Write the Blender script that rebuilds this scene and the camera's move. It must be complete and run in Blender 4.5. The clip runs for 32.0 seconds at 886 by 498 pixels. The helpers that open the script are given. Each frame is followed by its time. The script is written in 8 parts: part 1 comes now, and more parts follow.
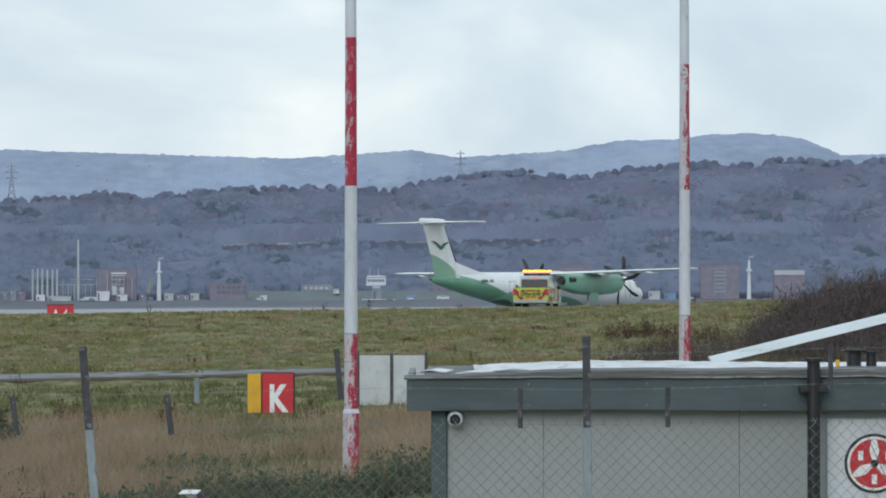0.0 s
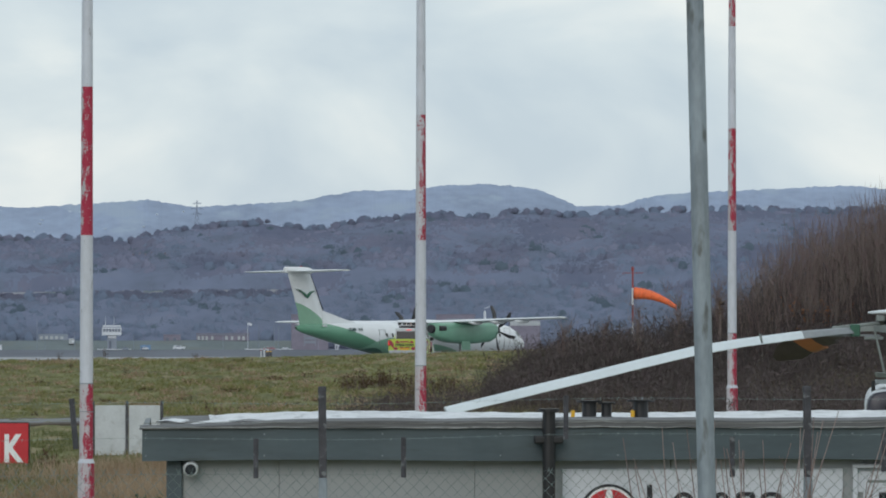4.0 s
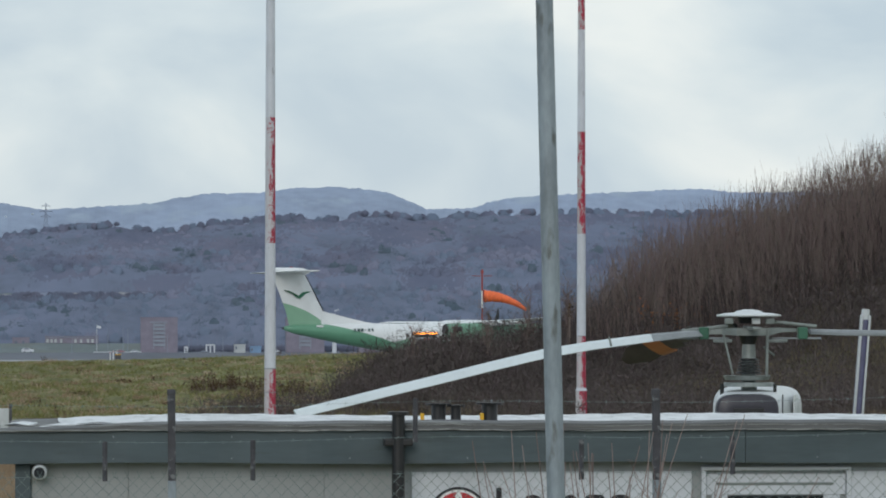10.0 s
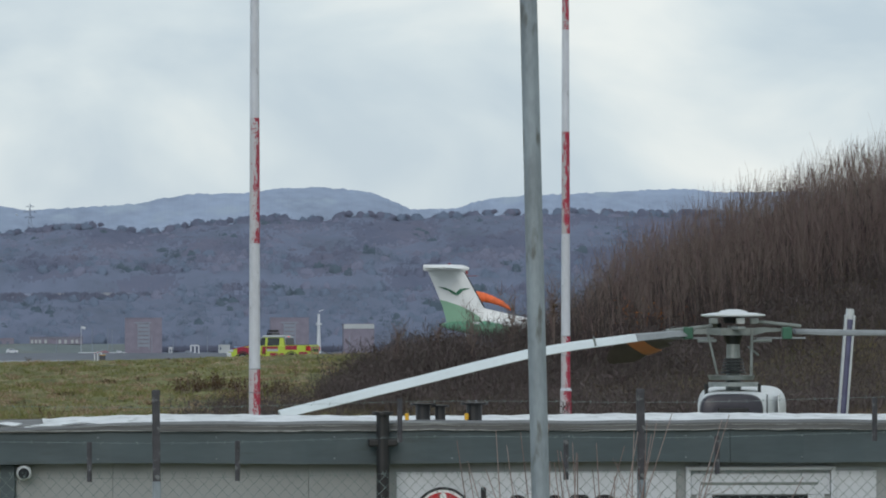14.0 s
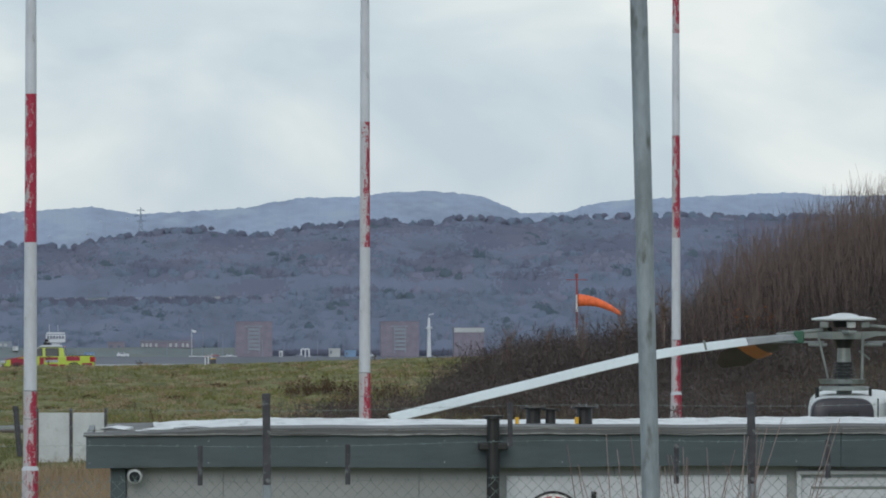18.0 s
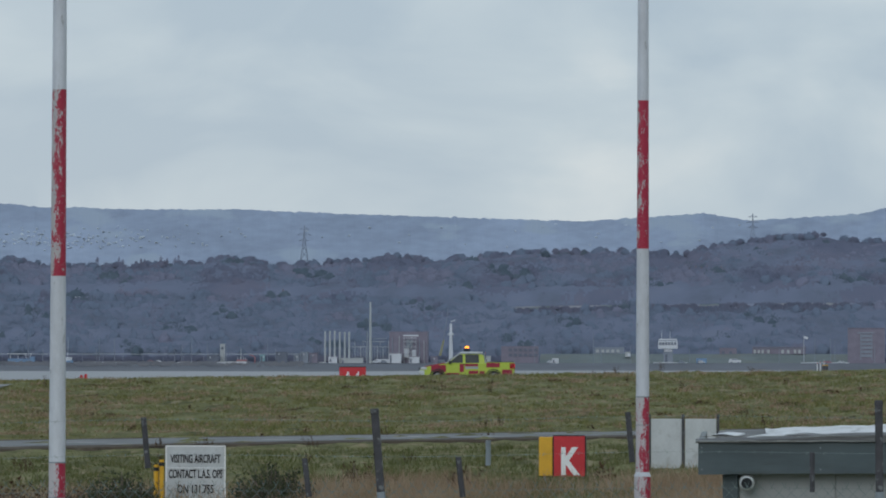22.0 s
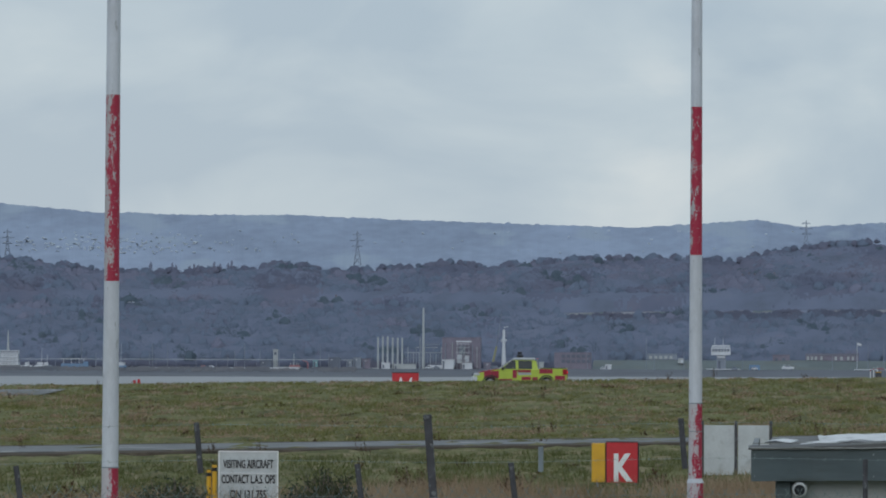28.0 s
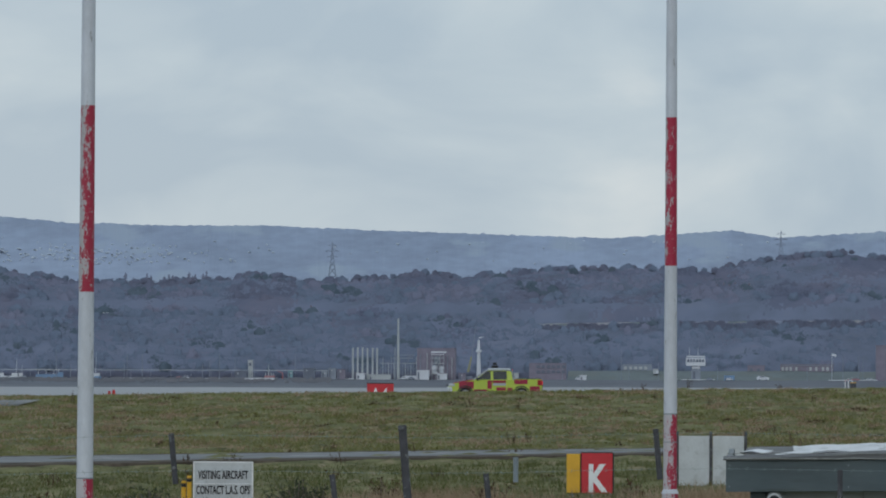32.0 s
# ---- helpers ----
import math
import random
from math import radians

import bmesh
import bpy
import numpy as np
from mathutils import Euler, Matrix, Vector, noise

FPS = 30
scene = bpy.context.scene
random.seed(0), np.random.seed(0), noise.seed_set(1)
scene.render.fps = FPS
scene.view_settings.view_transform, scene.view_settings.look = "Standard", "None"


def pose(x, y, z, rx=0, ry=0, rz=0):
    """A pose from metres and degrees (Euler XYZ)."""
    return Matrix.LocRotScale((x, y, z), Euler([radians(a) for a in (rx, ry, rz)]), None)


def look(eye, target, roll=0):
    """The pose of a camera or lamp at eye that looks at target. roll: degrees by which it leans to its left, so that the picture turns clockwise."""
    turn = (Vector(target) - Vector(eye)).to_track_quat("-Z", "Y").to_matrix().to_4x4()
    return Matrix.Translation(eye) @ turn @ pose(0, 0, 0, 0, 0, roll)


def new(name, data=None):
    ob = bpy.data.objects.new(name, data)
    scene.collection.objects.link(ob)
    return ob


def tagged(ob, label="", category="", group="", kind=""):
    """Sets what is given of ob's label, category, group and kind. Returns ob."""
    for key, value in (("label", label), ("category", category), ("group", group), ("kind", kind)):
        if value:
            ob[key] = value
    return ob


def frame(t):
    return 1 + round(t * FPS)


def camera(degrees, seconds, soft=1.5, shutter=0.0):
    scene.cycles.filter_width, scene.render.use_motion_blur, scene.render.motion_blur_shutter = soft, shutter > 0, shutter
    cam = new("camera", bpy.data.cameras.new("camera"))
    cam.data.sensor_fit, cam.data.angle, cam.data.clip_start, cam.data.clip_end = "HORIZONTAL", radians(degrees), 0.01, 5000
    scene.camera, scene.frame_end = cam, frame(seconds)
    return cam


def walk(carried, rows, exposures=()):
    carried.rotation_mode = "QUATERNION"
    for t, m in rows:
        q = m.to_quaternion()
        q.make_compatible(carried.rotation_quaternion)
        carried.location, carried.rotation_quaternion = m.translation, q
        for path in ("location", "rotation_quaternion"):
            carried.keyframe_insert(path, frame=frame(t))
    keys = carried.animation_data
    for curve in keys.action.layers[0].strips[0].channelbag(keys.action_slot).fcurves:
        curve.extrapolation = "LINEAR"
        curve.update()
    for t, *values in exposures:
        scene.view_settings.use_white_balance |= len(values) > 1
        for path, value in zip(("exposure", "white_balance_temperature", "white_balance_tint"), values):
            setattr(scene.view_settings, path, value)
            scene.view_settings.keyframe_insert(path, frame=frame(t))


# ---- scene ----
EYE = 2.82            # height of the eye over the datum
UNIT = 8960.0         # bearings and levels are counted in 1/8960 of the distance
cam = camera(10.0, 32.0, soft=1.9)
# seconds, yaw, pitch, roll of the tripod head
HEAD = [
    (0.0, 0.0, 0.275, 0.138),
    (0.5, -0.191, 0.264, 0.108),
    (1.0, -0.387, 0.278, 0.17),
    (1.5, -0.534, 0.292, 0.148),
    (2.0, -0.97, 0.34, 0.055),
    (2.5, -1.561, 0.404, 0.07),
    (3.0, -2.041, 0.65, 0.066),
    (3.5, -2.551, 0.725, 0.067),
    (4.0, -2.985, 0.839, 0.011),
    (4.5, -3.495, 0.925, 0.01),
    (6.5, -4.184, 0.865, 0.128),
    (7.0, -4.234, 0.898, 0.082),
    (7.5, -4.304, 0.889, 0.043),
    (8.0, -4.431, 0.933, -0.003),
    (8.5, -4.553, 0.912, 0.029),
    (9.0, -4.638, 0.874, 0.051),
    (9.5, -4.66, 0.869, 0.08),
    (10.0, -4.688, 0.871, 0.002),
    (10.5, -4.775, 0.893, 0.048),
    (11.0, -4.846, 0.872, 0.102),
    (11.5, -4.895, 0.856, 0.093),
    (12.0, -4.941, 0.831, 0.137),
    (12.5, -4.937, 0.83, 0.127),
    (13.0, -4.922, 0.827, 0.097),
    (13.5, -4.89, 0.841, 0.113),
    (14.0, -4.864, 0.873, 0.069),
    (14.5, -4.84, 0.893, -0.058),
    (16.5, -4.845, 0.966, 0.028),
    (17.0, -4.792, 0.966, 0.024),
    (17.5, -4.748, 0.951, -0.045),
    (18.0, -3.617, 0.917, 0.054),
    (18.5, -1.659, 0.871, -0.002),
    (19.0, -0.294, 0.863, -0.007),
    (19.5, 0.778, 0.868, 0.044),
    (20.0, 1.874, 0.879, 0.037),
    (20.5, 2.379, 0.913, 0.03),
    (21.0, 2.701, 0.937, -0.018),
    (21.5, 3.022, 0.938, -0.005),
    (22.0, 3.299, 0.99, -0.033),
    (22.5, 3.33, 1.028, -0.124),
    (23.0, 3.252, 1.077, -0.105),
    (23.5, 3.19, 1.112, -0.081),
    (24.0, 3.115, 1.158, -0.087),
    (24.5, 3.098, 1.173, -0.026),
    (25.0, 3.169, 1.175, -0.056),
    (25.5, 3.836, 1.112, -0.123),
    (27.5, 3.976, 1.027, -0.166),
    (28.0, 3.898, 1.056, -0.167),
    (28.5, 3.838, 1.085, -0.156),
    (29.0, 3.829, 1.103, -0.188),
    (29.5, 3.809, 1.101, -0.107),
    (30.0, 3.756, 1.086, -0.128),
    (30.5, 3.685, 1.066, -0.172),
    (31.0, 3.622, 1.109, -0.08),
    (31.5, 3.605, 1.155, -0.163),
    (32.0, 3.614, 1.177, -0.16),
]
walk(cam, [(t, pose(0, 0, EYE, 90 + pitch, roll, yaw)) for t, yaw, pitch, roll in HEAD],
     exposures=[(0.0, 0.25, 6480, 10), (2.0, 0.18, 6550, 10), (4.0, 0.08, 6650, 10), (17.5, 0.06, 6650, 10), (20.5, -0.24, 6310, 10), (32.0, -0.29, 6310, 10)])


def sight(u, v, d):
    """A place by its bearing, its level and its distance from the tripod."""
    return Vector(((u - 784) / UNIT * d, d, EYE - (v - 484) / UNIT * d))


# ---- light: an overcast winter sky ----
world = bpy.data.worlds.new("overcast")
scene.world = world
world.use_nodes = True
nt = world.node_tree
nt.nodes.clear()
sky = nt.nodes.new("ShaderNodeTexSky")
sky.sky_type, sky.sun_disc = "NISHITA", False
sky.sun_elevation, sky.sun_rotation = radians(24), radians(-28)
tc = nt.nodes.new("ShaderNodeTexCoord")
mp = nt.nodes.new("ShaderNodeMapping")
mp.inputs["Scale"].default_value = (1.0, 1.0, 1.9)
mp.inputs["Location"].default_value = (0.55, 0.2, 0.74)
n1 = nt.nodes.new("ShaderNodeTexNoise")
n1.inputs["Scale"].default_value, n1.inputs["Detail"].default_value, n1.inputs["Roughness"].default_value = 17.0, 8.0, 0.46
n1.inputs["Distortion"].default_value = 0.4
rp = nt.nodes.new("ShaderNodeValToRGB")
rp.color_ramp.elements[0].position, rp.color_ramp.elements[0].color = 0.36, (0.50, 0.62, 0.72, 1)
rp.color_ramp.elements[1].position, rp.color_ramp.elements[1].color = 0.66, (0.79, 0.86, 0.88, 1)
mid = rp.color_ramp.elements.new(0.5)
mid.color = (0.61, 0.72, 0.79, 1)
b_sky = nt.nodes.new("ShaderNodeBackground")
b_sky.inputs["Strength"].default_value = 0.07
b_cloud = nt.nodes.new("ShaderNodeBackground")
b_cloud.inputs["Strength"].default_value = 0.98
mixw = nt.nodes.new("ShaderNodeMixShader")
mixw.inputs[0].default_value = 0.93
outw = nt.nodes.new("ShaderNodeOutputWorld")
nt.links.new(tc.outputs["Generated"], mp.inputs["Vector"])
nt.links.new(mp.outputs["Vector"], n1.inputs["Vector"])
# the cloud thickens towards the west
sep = nt.nodes.new("ShaderNodeSeparateXYZ")
nt.links.new(tc.outputs["Generated"], sep.inputs[0])
slope = nt.nodes.new("ShaderNodeMath")
slope.operation, slope.use_clamp = "MULTIPLY_ADD", True
slope.inputs[1].default_value = 0.9
west = nt.nodes.new("ShaderNodeMath")
west.operation = "MINIMUM"
west.inputs[1].default_value = 0.02
nt.links.new(sep.outputs["X"], west.inputs[0])
nt.links.new(west.outputs[0], slope.inputs[0])
nt.links.new(n1.outputs["Fac"], slope.inputs[2])
# and brightens a little above the horizon
low = nt.nodes.new("ShaderNodeMath")
low.operation = "MINIMUM"
low.inputs[1].default_value = 0.07
nt.links.new(sep.outputs["Z"], low.inputs[0])
rise = nt.nodes.new("ShaderNodeMath")
rise.operation = "MULTIPLY_ADD"
rise.inputs[1].default_value = 1.3
nt.links.new(low.outputs[0], rise.inputs[0])
nt.links.new(slope.outputs[0], rise.inputs[2])
shift = nt.nodes.new("ShaderNodeMath")
shift.inputs[1].default_value = -0.055
nt.links.new(rise.outputs[0], shift.inputs[0])
nt.links.new(shift.outputs[0], rp.inputs["Fac"])
nt.links.new(rp.outputs["Color"], b_cloud.inputs["Color"])
nt.links.new(sky.outputs["Color"], b_sky.inputs["Color"])
nt.links.new(b_sky.outputs[0], mixw.inputs[1])
nt.links.new(b_cloud.outputs[0], mixw.inputs[2])
nt.links.new(mixw.outputs[0], outw.inputs["Surface"])

sun_data = bpy.data.lights.new("sun", "SUN")
sun_data.energy, sun_data.angle, sun_data.color = 0.85, radians(30), (1.0, 0.96, 0.9)
sun = new("sun", sun_data)
sun.matrix_world = look((-40, -70, 60), (0, 60, 0))


# ---- materials ----
def mat(name, base, rough=0.7, metal=0.0, scale=4.0, var=0.3, bump=0.0, second=None, amount=0.5, stretch=(1, 1, 1), emit=0.0, per_object=0.0, spec=0.5):
    """A painted, grown or worn surface: base colour with coarse and fine variation, and stains of a second colour."""
    m = bpy.data.materials.new(name)
    m.use_nodes = True
    t = m.node_tree
    p = t.nodes["Principled BSDF"]
    p.inputs["Roughness"].default_value, p.inputs["Metallic"].default_value = rough, metal
    p.inputs["Specular IOR Level"].default_value = spec
    c = t.nodes.new("ShaderNodeTexCoord")
    mp = t.nodes.new("ShaderNodeMapping")
    mp.inputs["Scale"].default_value = stretch
    t.links.new(c.outputs["Object"], mp.inputs["Vector"])
    a = t.nodes.new("ShaderNodeTexNoise")
    a.inputs["Scale"].default_value, a.inputs["Detail"].default_value = scale, 5
    f = t.nodes.new("ShaderNodeTexNoise")
    f.inputs["Scale"].default_value, f.inputs["Detail"].default_value = scale * 9, 3
    for n in (a, f):
        t.links.new(mp.outputs["Vector"], n.inputs["Vector"])
    both = t.nodes.new("ShaderNodeMath")
    both.operation = "MULTIPLY_ADD"
    both.inputs[1].default_value = 0.45
    t.links.new(f.outputs["Fac"], both.inputs[0])
    t.links.new(a.outputs["Fac"], both.inputs[2])
    r = t.nodes.new("ShaderNodeValToRGB")
    lo, hi = r.color_ramp.elements
    lo.position, hi.position = 0.52, 0.92
    lo.color = (*[x * (1 - var) for x in base], 1)
    hi.color = (*[min(1, x * (1 + var)) for x in base], 1)
    t.links.new(both.outputs[0], r.inputs["Fac"])
    out = r.outputs["Color"]
    if second:
        g = t.nodes.new("ShaderNodeTexNoise")
        g.inputs["Scale"].default_value, g.inputs["Detail"].default_value = scale * 1.7, 6
        off = t.nodes.new("ShaderNodeMapping")
        off.inputs["Location"].default_value = (7.3, 2.1, 4.4)
        off.inputs["Scale"].default_value = stretch
        t.links.new(c.outputs["Object"], off.inputs["Vector"])
        t.links.new(off.outputs["Vector"], g.inputs["Vector"])
        k = t.nodes.new("ShaderNodeValToRGB")
        k.color_ramp.elements[0].position, k.color_ramp.elements[1].position = 0.72 - 0.4 * amount, 0.80 - 0.4 * amount
        t.links.new(g.outputs["Fac"], k.inputs["Fac"])
        mx = t.nodes.new("ShaderNodeMixRGB")
        mx.inputs[2].default_value = (*second, 1)
        t.links.new(k.outputs["Color"], mx.inputs[0])
        t.links.new(out, mx.inputs[1])
        out = mx.outputs[0]
    if per_object:
        oi = t.nodes.new("ShaderNodeObjectInfo")
        hs = t.nodes.new("ShaderNodeHueSaturation")
        mr = t.nodes.new("ShaderNodeMapRange")
        mr.inputs["To Min"].default_value, mr.inputs["To Max"].default_value = 1 - per_object, 1 + per_object
        t.links.new(oi.outputs["Random"], mr.inputs["Value"])
        t.links.new(mr.outputs[0], hs.inputs["Value"])
        t.links.new(out, hs.inputs["Color"])
        out = hs.outputs[0]
    t.links.new(out, p.inputs["Base Color"])
    if bump:
        bp = t.nodes.new("ShaderNodeBump")
        bp.inputs["Strength"].default_value = bump
        t.links.new(both.outputs[0], bp.inputs["Height"])
        t.links.new(bp.outputs["Normal"], p.inputs["Normal"])
    if emit:
        p.inputs["Emission Color"].default_value, p.inputs["Emission Strength"].default_value = (*base, 1), emit
    return m


def island_mat(name, colours, rough=0.85, thin=0.0, patch=None):
    """Growth in which every blade, twig or crown takes one of several colours, drifting over patches of ground."""
    m = bpy.data.materials.new(name)
    m.use_nodes = True
    t = m.node_tree
    p = t.nodes["Principled BSDF"]
    p.inputs["Roughness"].default_value = rough
    p.inputs["Specular IOR Level"].default_value = 0.2
    g = t.nodes.new("ShaderNodeNewGeometry")
    r = t.nodes.new("ShaderNodeValToRGB")
    e = r.color_ramp.elements
    while len(e) < len(colours):
        e.new(0.5)
    for i, c in enumerate(colours):
        e[i].position, e[i].color = i / (len(colours) - 1), (*c, 1)
    if patch:
        amount, stretch = patch
        c = t.nodes.new("ShaderNodeTexCoord")
        mp = t.nodes.new("ShaderNodeMapping")
        mp.inputs["Scale"].default_value = stretch
        t.links.new(c.outputs["Object"], mp.inputs["Vector"])
        no = t.nodes.new("ShaderNodeTexNoise")
        no.inputs["Scale"].default_value, no.inputs["Detail"].default_value, no.inputs["Roughness"].default_value = 1.0, 4, 0.6
        t.links.new(mp.outputs["Vector"], no.inputs["Vector"])
        mr = t.nodes.new("ShaderNodeMapRange")
        mr.inputs["From Min"].default_value, mr.inputs["From Max"].default_value = 0.3, 0.7
        t.links.new(no.outputs["Fac"], mr.inputs["Value"])
        mx = t.nodes.new("ShaderNodeMix")
        mx.inputs[0].default_value = amount
        t.links.new(g.outputs["Random Per Island"], mx.inputs[2])
        t.links.new(mr.outputs[0], mx.inputs[3])
        t.links.new(mx.outputs[0], r.inputs["Fac"])
    else:
        t.links.new(g.outputs["Random Per Island"], r.inputs["Fac"])
    t.links.new(r.outputs["Color"], p.inputs["Base Color"])
    if thin:
        # light passes through the fine growth
        tr = t.nodes.new("ShaderNodeBsdfTranslucent")
        mx = t.nodes.new("ShaderNodeMixShader")
        mx.inputs[0].default_value = thin
        t.links.new(r.outputs["Color"], tr.inputs["Color"])
        t.links.new(p.outputs[0], mx.inputs[1])
        t.links.new(tr.outputs[0], mx.inputs[2])
        t.links.new(mx.outputs[0], t.nodes["Material Output"].inputs["Surface"])
    return m


def flaked(name, red, bare, share, side):
    """Red pole paint, flaked away in long patches, more on the weather side; share is what is left of the red."""
    m = bpy.data.materials.new(name)
    m.use_nodes = True
    t = m.node_tree
    p = t.nodes["Principled BSDF"]
    p.inputs["Roughness"].default_value = 0.55
    c = t.nodes.new("ShaderNodeTexCoord")
    sp = t.nodes.new("ShaderNodeSeparateXYZ")
    t.links.new(c.outputs["Object"], sp.inputs[0])
    total = None
    for scale, stretch, weight in ((17, (1, 1, 0.3), 0.8), (75, (1, 1, 0.55), 0.65)):
        mp = t.nodes.new("ShaderNodeMapping")
        mp.inputs["Scale"].default_value = stretch
        oi = t.nodes.new("ShaderNodeObjectInfo")
        t.links.new(c.outputs["Object"], mp.inputs["Vector"])
        no = t.nodes.new("ShaderNodeTexNoise")
        no.noise_dimensions = "4D"
        no.inputs["Scale"].default_value, no.inputs["Detail"].default_value = scale, 5
        off = t.nodes.new("ShaderNodeMath")
        off.operation = "MULTIPLY"
        off.inputs[1].default_value = 37.0
        t.links.new(oi.outputs["Random"], off.inputs[0])
        t.links.new(off.outputs[0], no.inputs["W"])
        t.links.new(mp.outputs["Vector"], no.inputs["Vector"])
        ma = t.nodes.new("ShaderNodeMath")
        ma.operation = "MULTIPLY_ADD"
        ma.inputs[1].default_value = weight
        t.links.new(no.outputs["Fac"], ma.inputs[0])
        if total:
            t.links.new(total, ma.inputs[2])
        else:
            ma.inputs[2].default_value = 0.0
        total = ma.outputs[0]
    ma = t.nodes.new("ShaderNodeMath")
    ma.operation = "MULTIPLY_ADD"
    ma.inputs[1].default_value = side
    t.links.new(sp.outputs["X"], ma.inputs[0])
    t.links.new(total, ma.inputs[2])
    r = t.nodes.new("ShaderNodeValToRGB")
    cutoff = 0.725 + 0.24 * (0.5 - share)
    r.color_ramp.elements[0].position, r.color_ramp.elements[0].color = cutoff - 0.03, (*bare, 1)
    r.color_ramp.elements[1].position, r.color_ramp.elements[1].color = cutoff + 0.03, (*red, 1)
    t.links.new(ma.outputs[0], r.inputs["Fac"])
    t.links.new(r.outputs["Color"], p.inputs["Base Color"])
    bp = t.nodes.new("ShaderNodeBump")
    bp.inputs["Strength"].default_value = 0.1
    t.links.new(r.outputs["Color"], bp.inputs["Height"])
    t.links.new(bp.outputs["Normal"], p.inputs["Normal"])
    return m


WHITE_POLE = mat("old white pole paint", (0.55, 0.575, 0.635), 0.5, scale=7, var=0.1, second=(0.30, 0.31, 0.33), amount=0.17, stretch=(1, 1, 0.35), bump=0.05)
RED_POLE = flaked("flaking red pole paint", (0.37, 0.014, 0.05), (0.42, 0.41, 0.43), 0.80, 1.1)
RED_POLE_HALF = flaked("half flaked red pole paint", (0.35, 0.018, 0.05), (0.43, 0.41, 0.43), 0.62, 1.6)
RED_POLE_OLD = flaked("old flaking red pole paint", (0.33, 0.02, 0.05), (0.50, 0.50, 0.54), 0.36, 2.2)
RED_WORN = flaked("mostly worn red pole paint", (0.37, 0.02, 0.055), (0.50, 0.47, 0.50), 0.40, 1.8)
GALV = mat("weathered galvanised steel", (0.235, 0.275, 0.31), 0.55, 0.15, scale=6, var=0.25, second=(0.12, 0.13, 0.13), amount=0.3, stretch=(1, 1, 0.3))
POST = mat("dark old fence post", (0.055, 0.055, 0.065), 0.75, scale=14, var=0.3, second=(0.16, 0.17, 0.18), amount=0.35)
WIRE = mat("galvanised wire", (0.175, 0.235, 0.232), 0.55, 0.0, scale=20, var=0.2)
WALLM = mat("pale grey wall panel", (0.30, 0.318, 0.325), 0.6, scale=0.7, var=0.06, second=(0.275, 0.292, 0.30), amount=0.25, stretch=(1, 1, 0.6))
FASCIA = mat("dark green-grey fascia", (0.06, 0.084, 0.097), 0.45, scale=2, var=0.14, second=(0.045, 0.062, 0.065), amount=0.3, stretch=(0.4, 1, 2))
FELT = mat("grey roofing felt", (0.135, 0.138, 0.143), 0.8, scale=3, var=0.3, second=(0.24, 0.25, 0.25), amount=0.3, stretch=(0.25, 1, 9))
MEMB = mat("white roof membrane", (0.62, 0.64, 0.67), 0.4, scale=3.5, var=0.2, second=(0.36, 0.38, 0.40), amount=0.35, stretch=(1.5, 0.3, 1), bump=0.3)
BLACK = mat("black plastic", (0.012, 0.012, 0.014), 0.45, scale=8, var=0.3)
SIGNW = mat("white sign panel", (0.56, 0.59, 0.64), 0.5, scale=2, var=0.06)
WHITE = mat("white paint", (0.78, 0.79, 0.80), 0.4, scale=3, var=0.05)
GREYW = mat("off-white weathered board", (0.50, 0.53, 0.55), 0.6, scale=2, var=0.1, second=(0.40, 0.42, 0.43), amount=0.3)
RED = mat("red sign face", (0.52, 0.02, 0.03), 0.45, scale=4, var=0.1)
YELLOW = mat("yellow sign face", (0.65, 0.36, 0.02), 0.5, scale=4, var=0.1)
INK = mat("black lettering", (0.015, 0.015, 0.02), 0.6, scale=10, var=0.2)
ORANGE = mat("orange windsock cloth", (0.82, 0.16, 0.055), 0.7, scale=3, var=0.12)
MAST = mat("red mast paint", (0.28, 0.05, 0.05), 0.6, scale=5, var=0.2)
GLASS_D = mat("dark window glass", (0.015, 0.018, 0.022), 0.3, spec=0.25, scale=2, var=0.2)
TYRE = mat("black tyre rubber", (0.015, 0.015, 0.016), 0.85, scale=20, var=0.2)
ALLOY = mat("grey wheel metal", (0.3, 0.3, 0.31), 0.4, 0.8, scale=10, var=0.15)
LIME = mat("fluorescent yellow-green vehicle paint", (0.40, 0.50, 0.05), 0.3, scale=3, var=0.05)
VRED = mat("red vehicle panels", (0.29, 0.015, 0.04), 0.35, scale=3, var=0.08)
SILVER = mat("pale silver bumper", (0.36, 0.38, 0.40), 0.4, 0.1, scale=5, var=0.08)
AMBER = mat("amber beacon lens", (1.0, 0.30, 0.03), 0.25, scale=6, var=0.1, emit=3.5)
TAILRED = mat("red lamp glass", (0.32, 0.012, 0.015), 0.25, scale=6, var=0.1)
BRAKE = mat("lit red lamp glass", (0.9, 0.03, 0.02), 0.25, scale=6, var=0.1, emit=0.6)
HELI = mat("helicopter white paint", (0.62, 0.65, 0.67), 0.35, scale=3, var=0.08)
HUBM = mat("grey-green rotor metal", (0.20, 0.225, 0.22), 0.45, 0.2, scale=8, var=0.2)
HUBD = mat("dark rotor metal", (0.022, 0.024, 0.025), 0.5, 0.4, scale=8, var=0.3)
BLADE_G = mat("grey rotor blade", (0.215, 0.235, 0.25), 0.45, scale=3, var=0.15)
TINT = mat("tinted vehicle glass", (0.035, 0.045, 0.045), 0.45, spec=0.4, scale=2, var=0.2)
BLADE = mat("pale rotor blade", (0.60, 0.66, 0.69), 0.4, scale=2, var=0.07)
COWL = mat("dark violet-grey intake", (0.03, 0.028, 0.04), 0.4, scale=5, var=0.2)
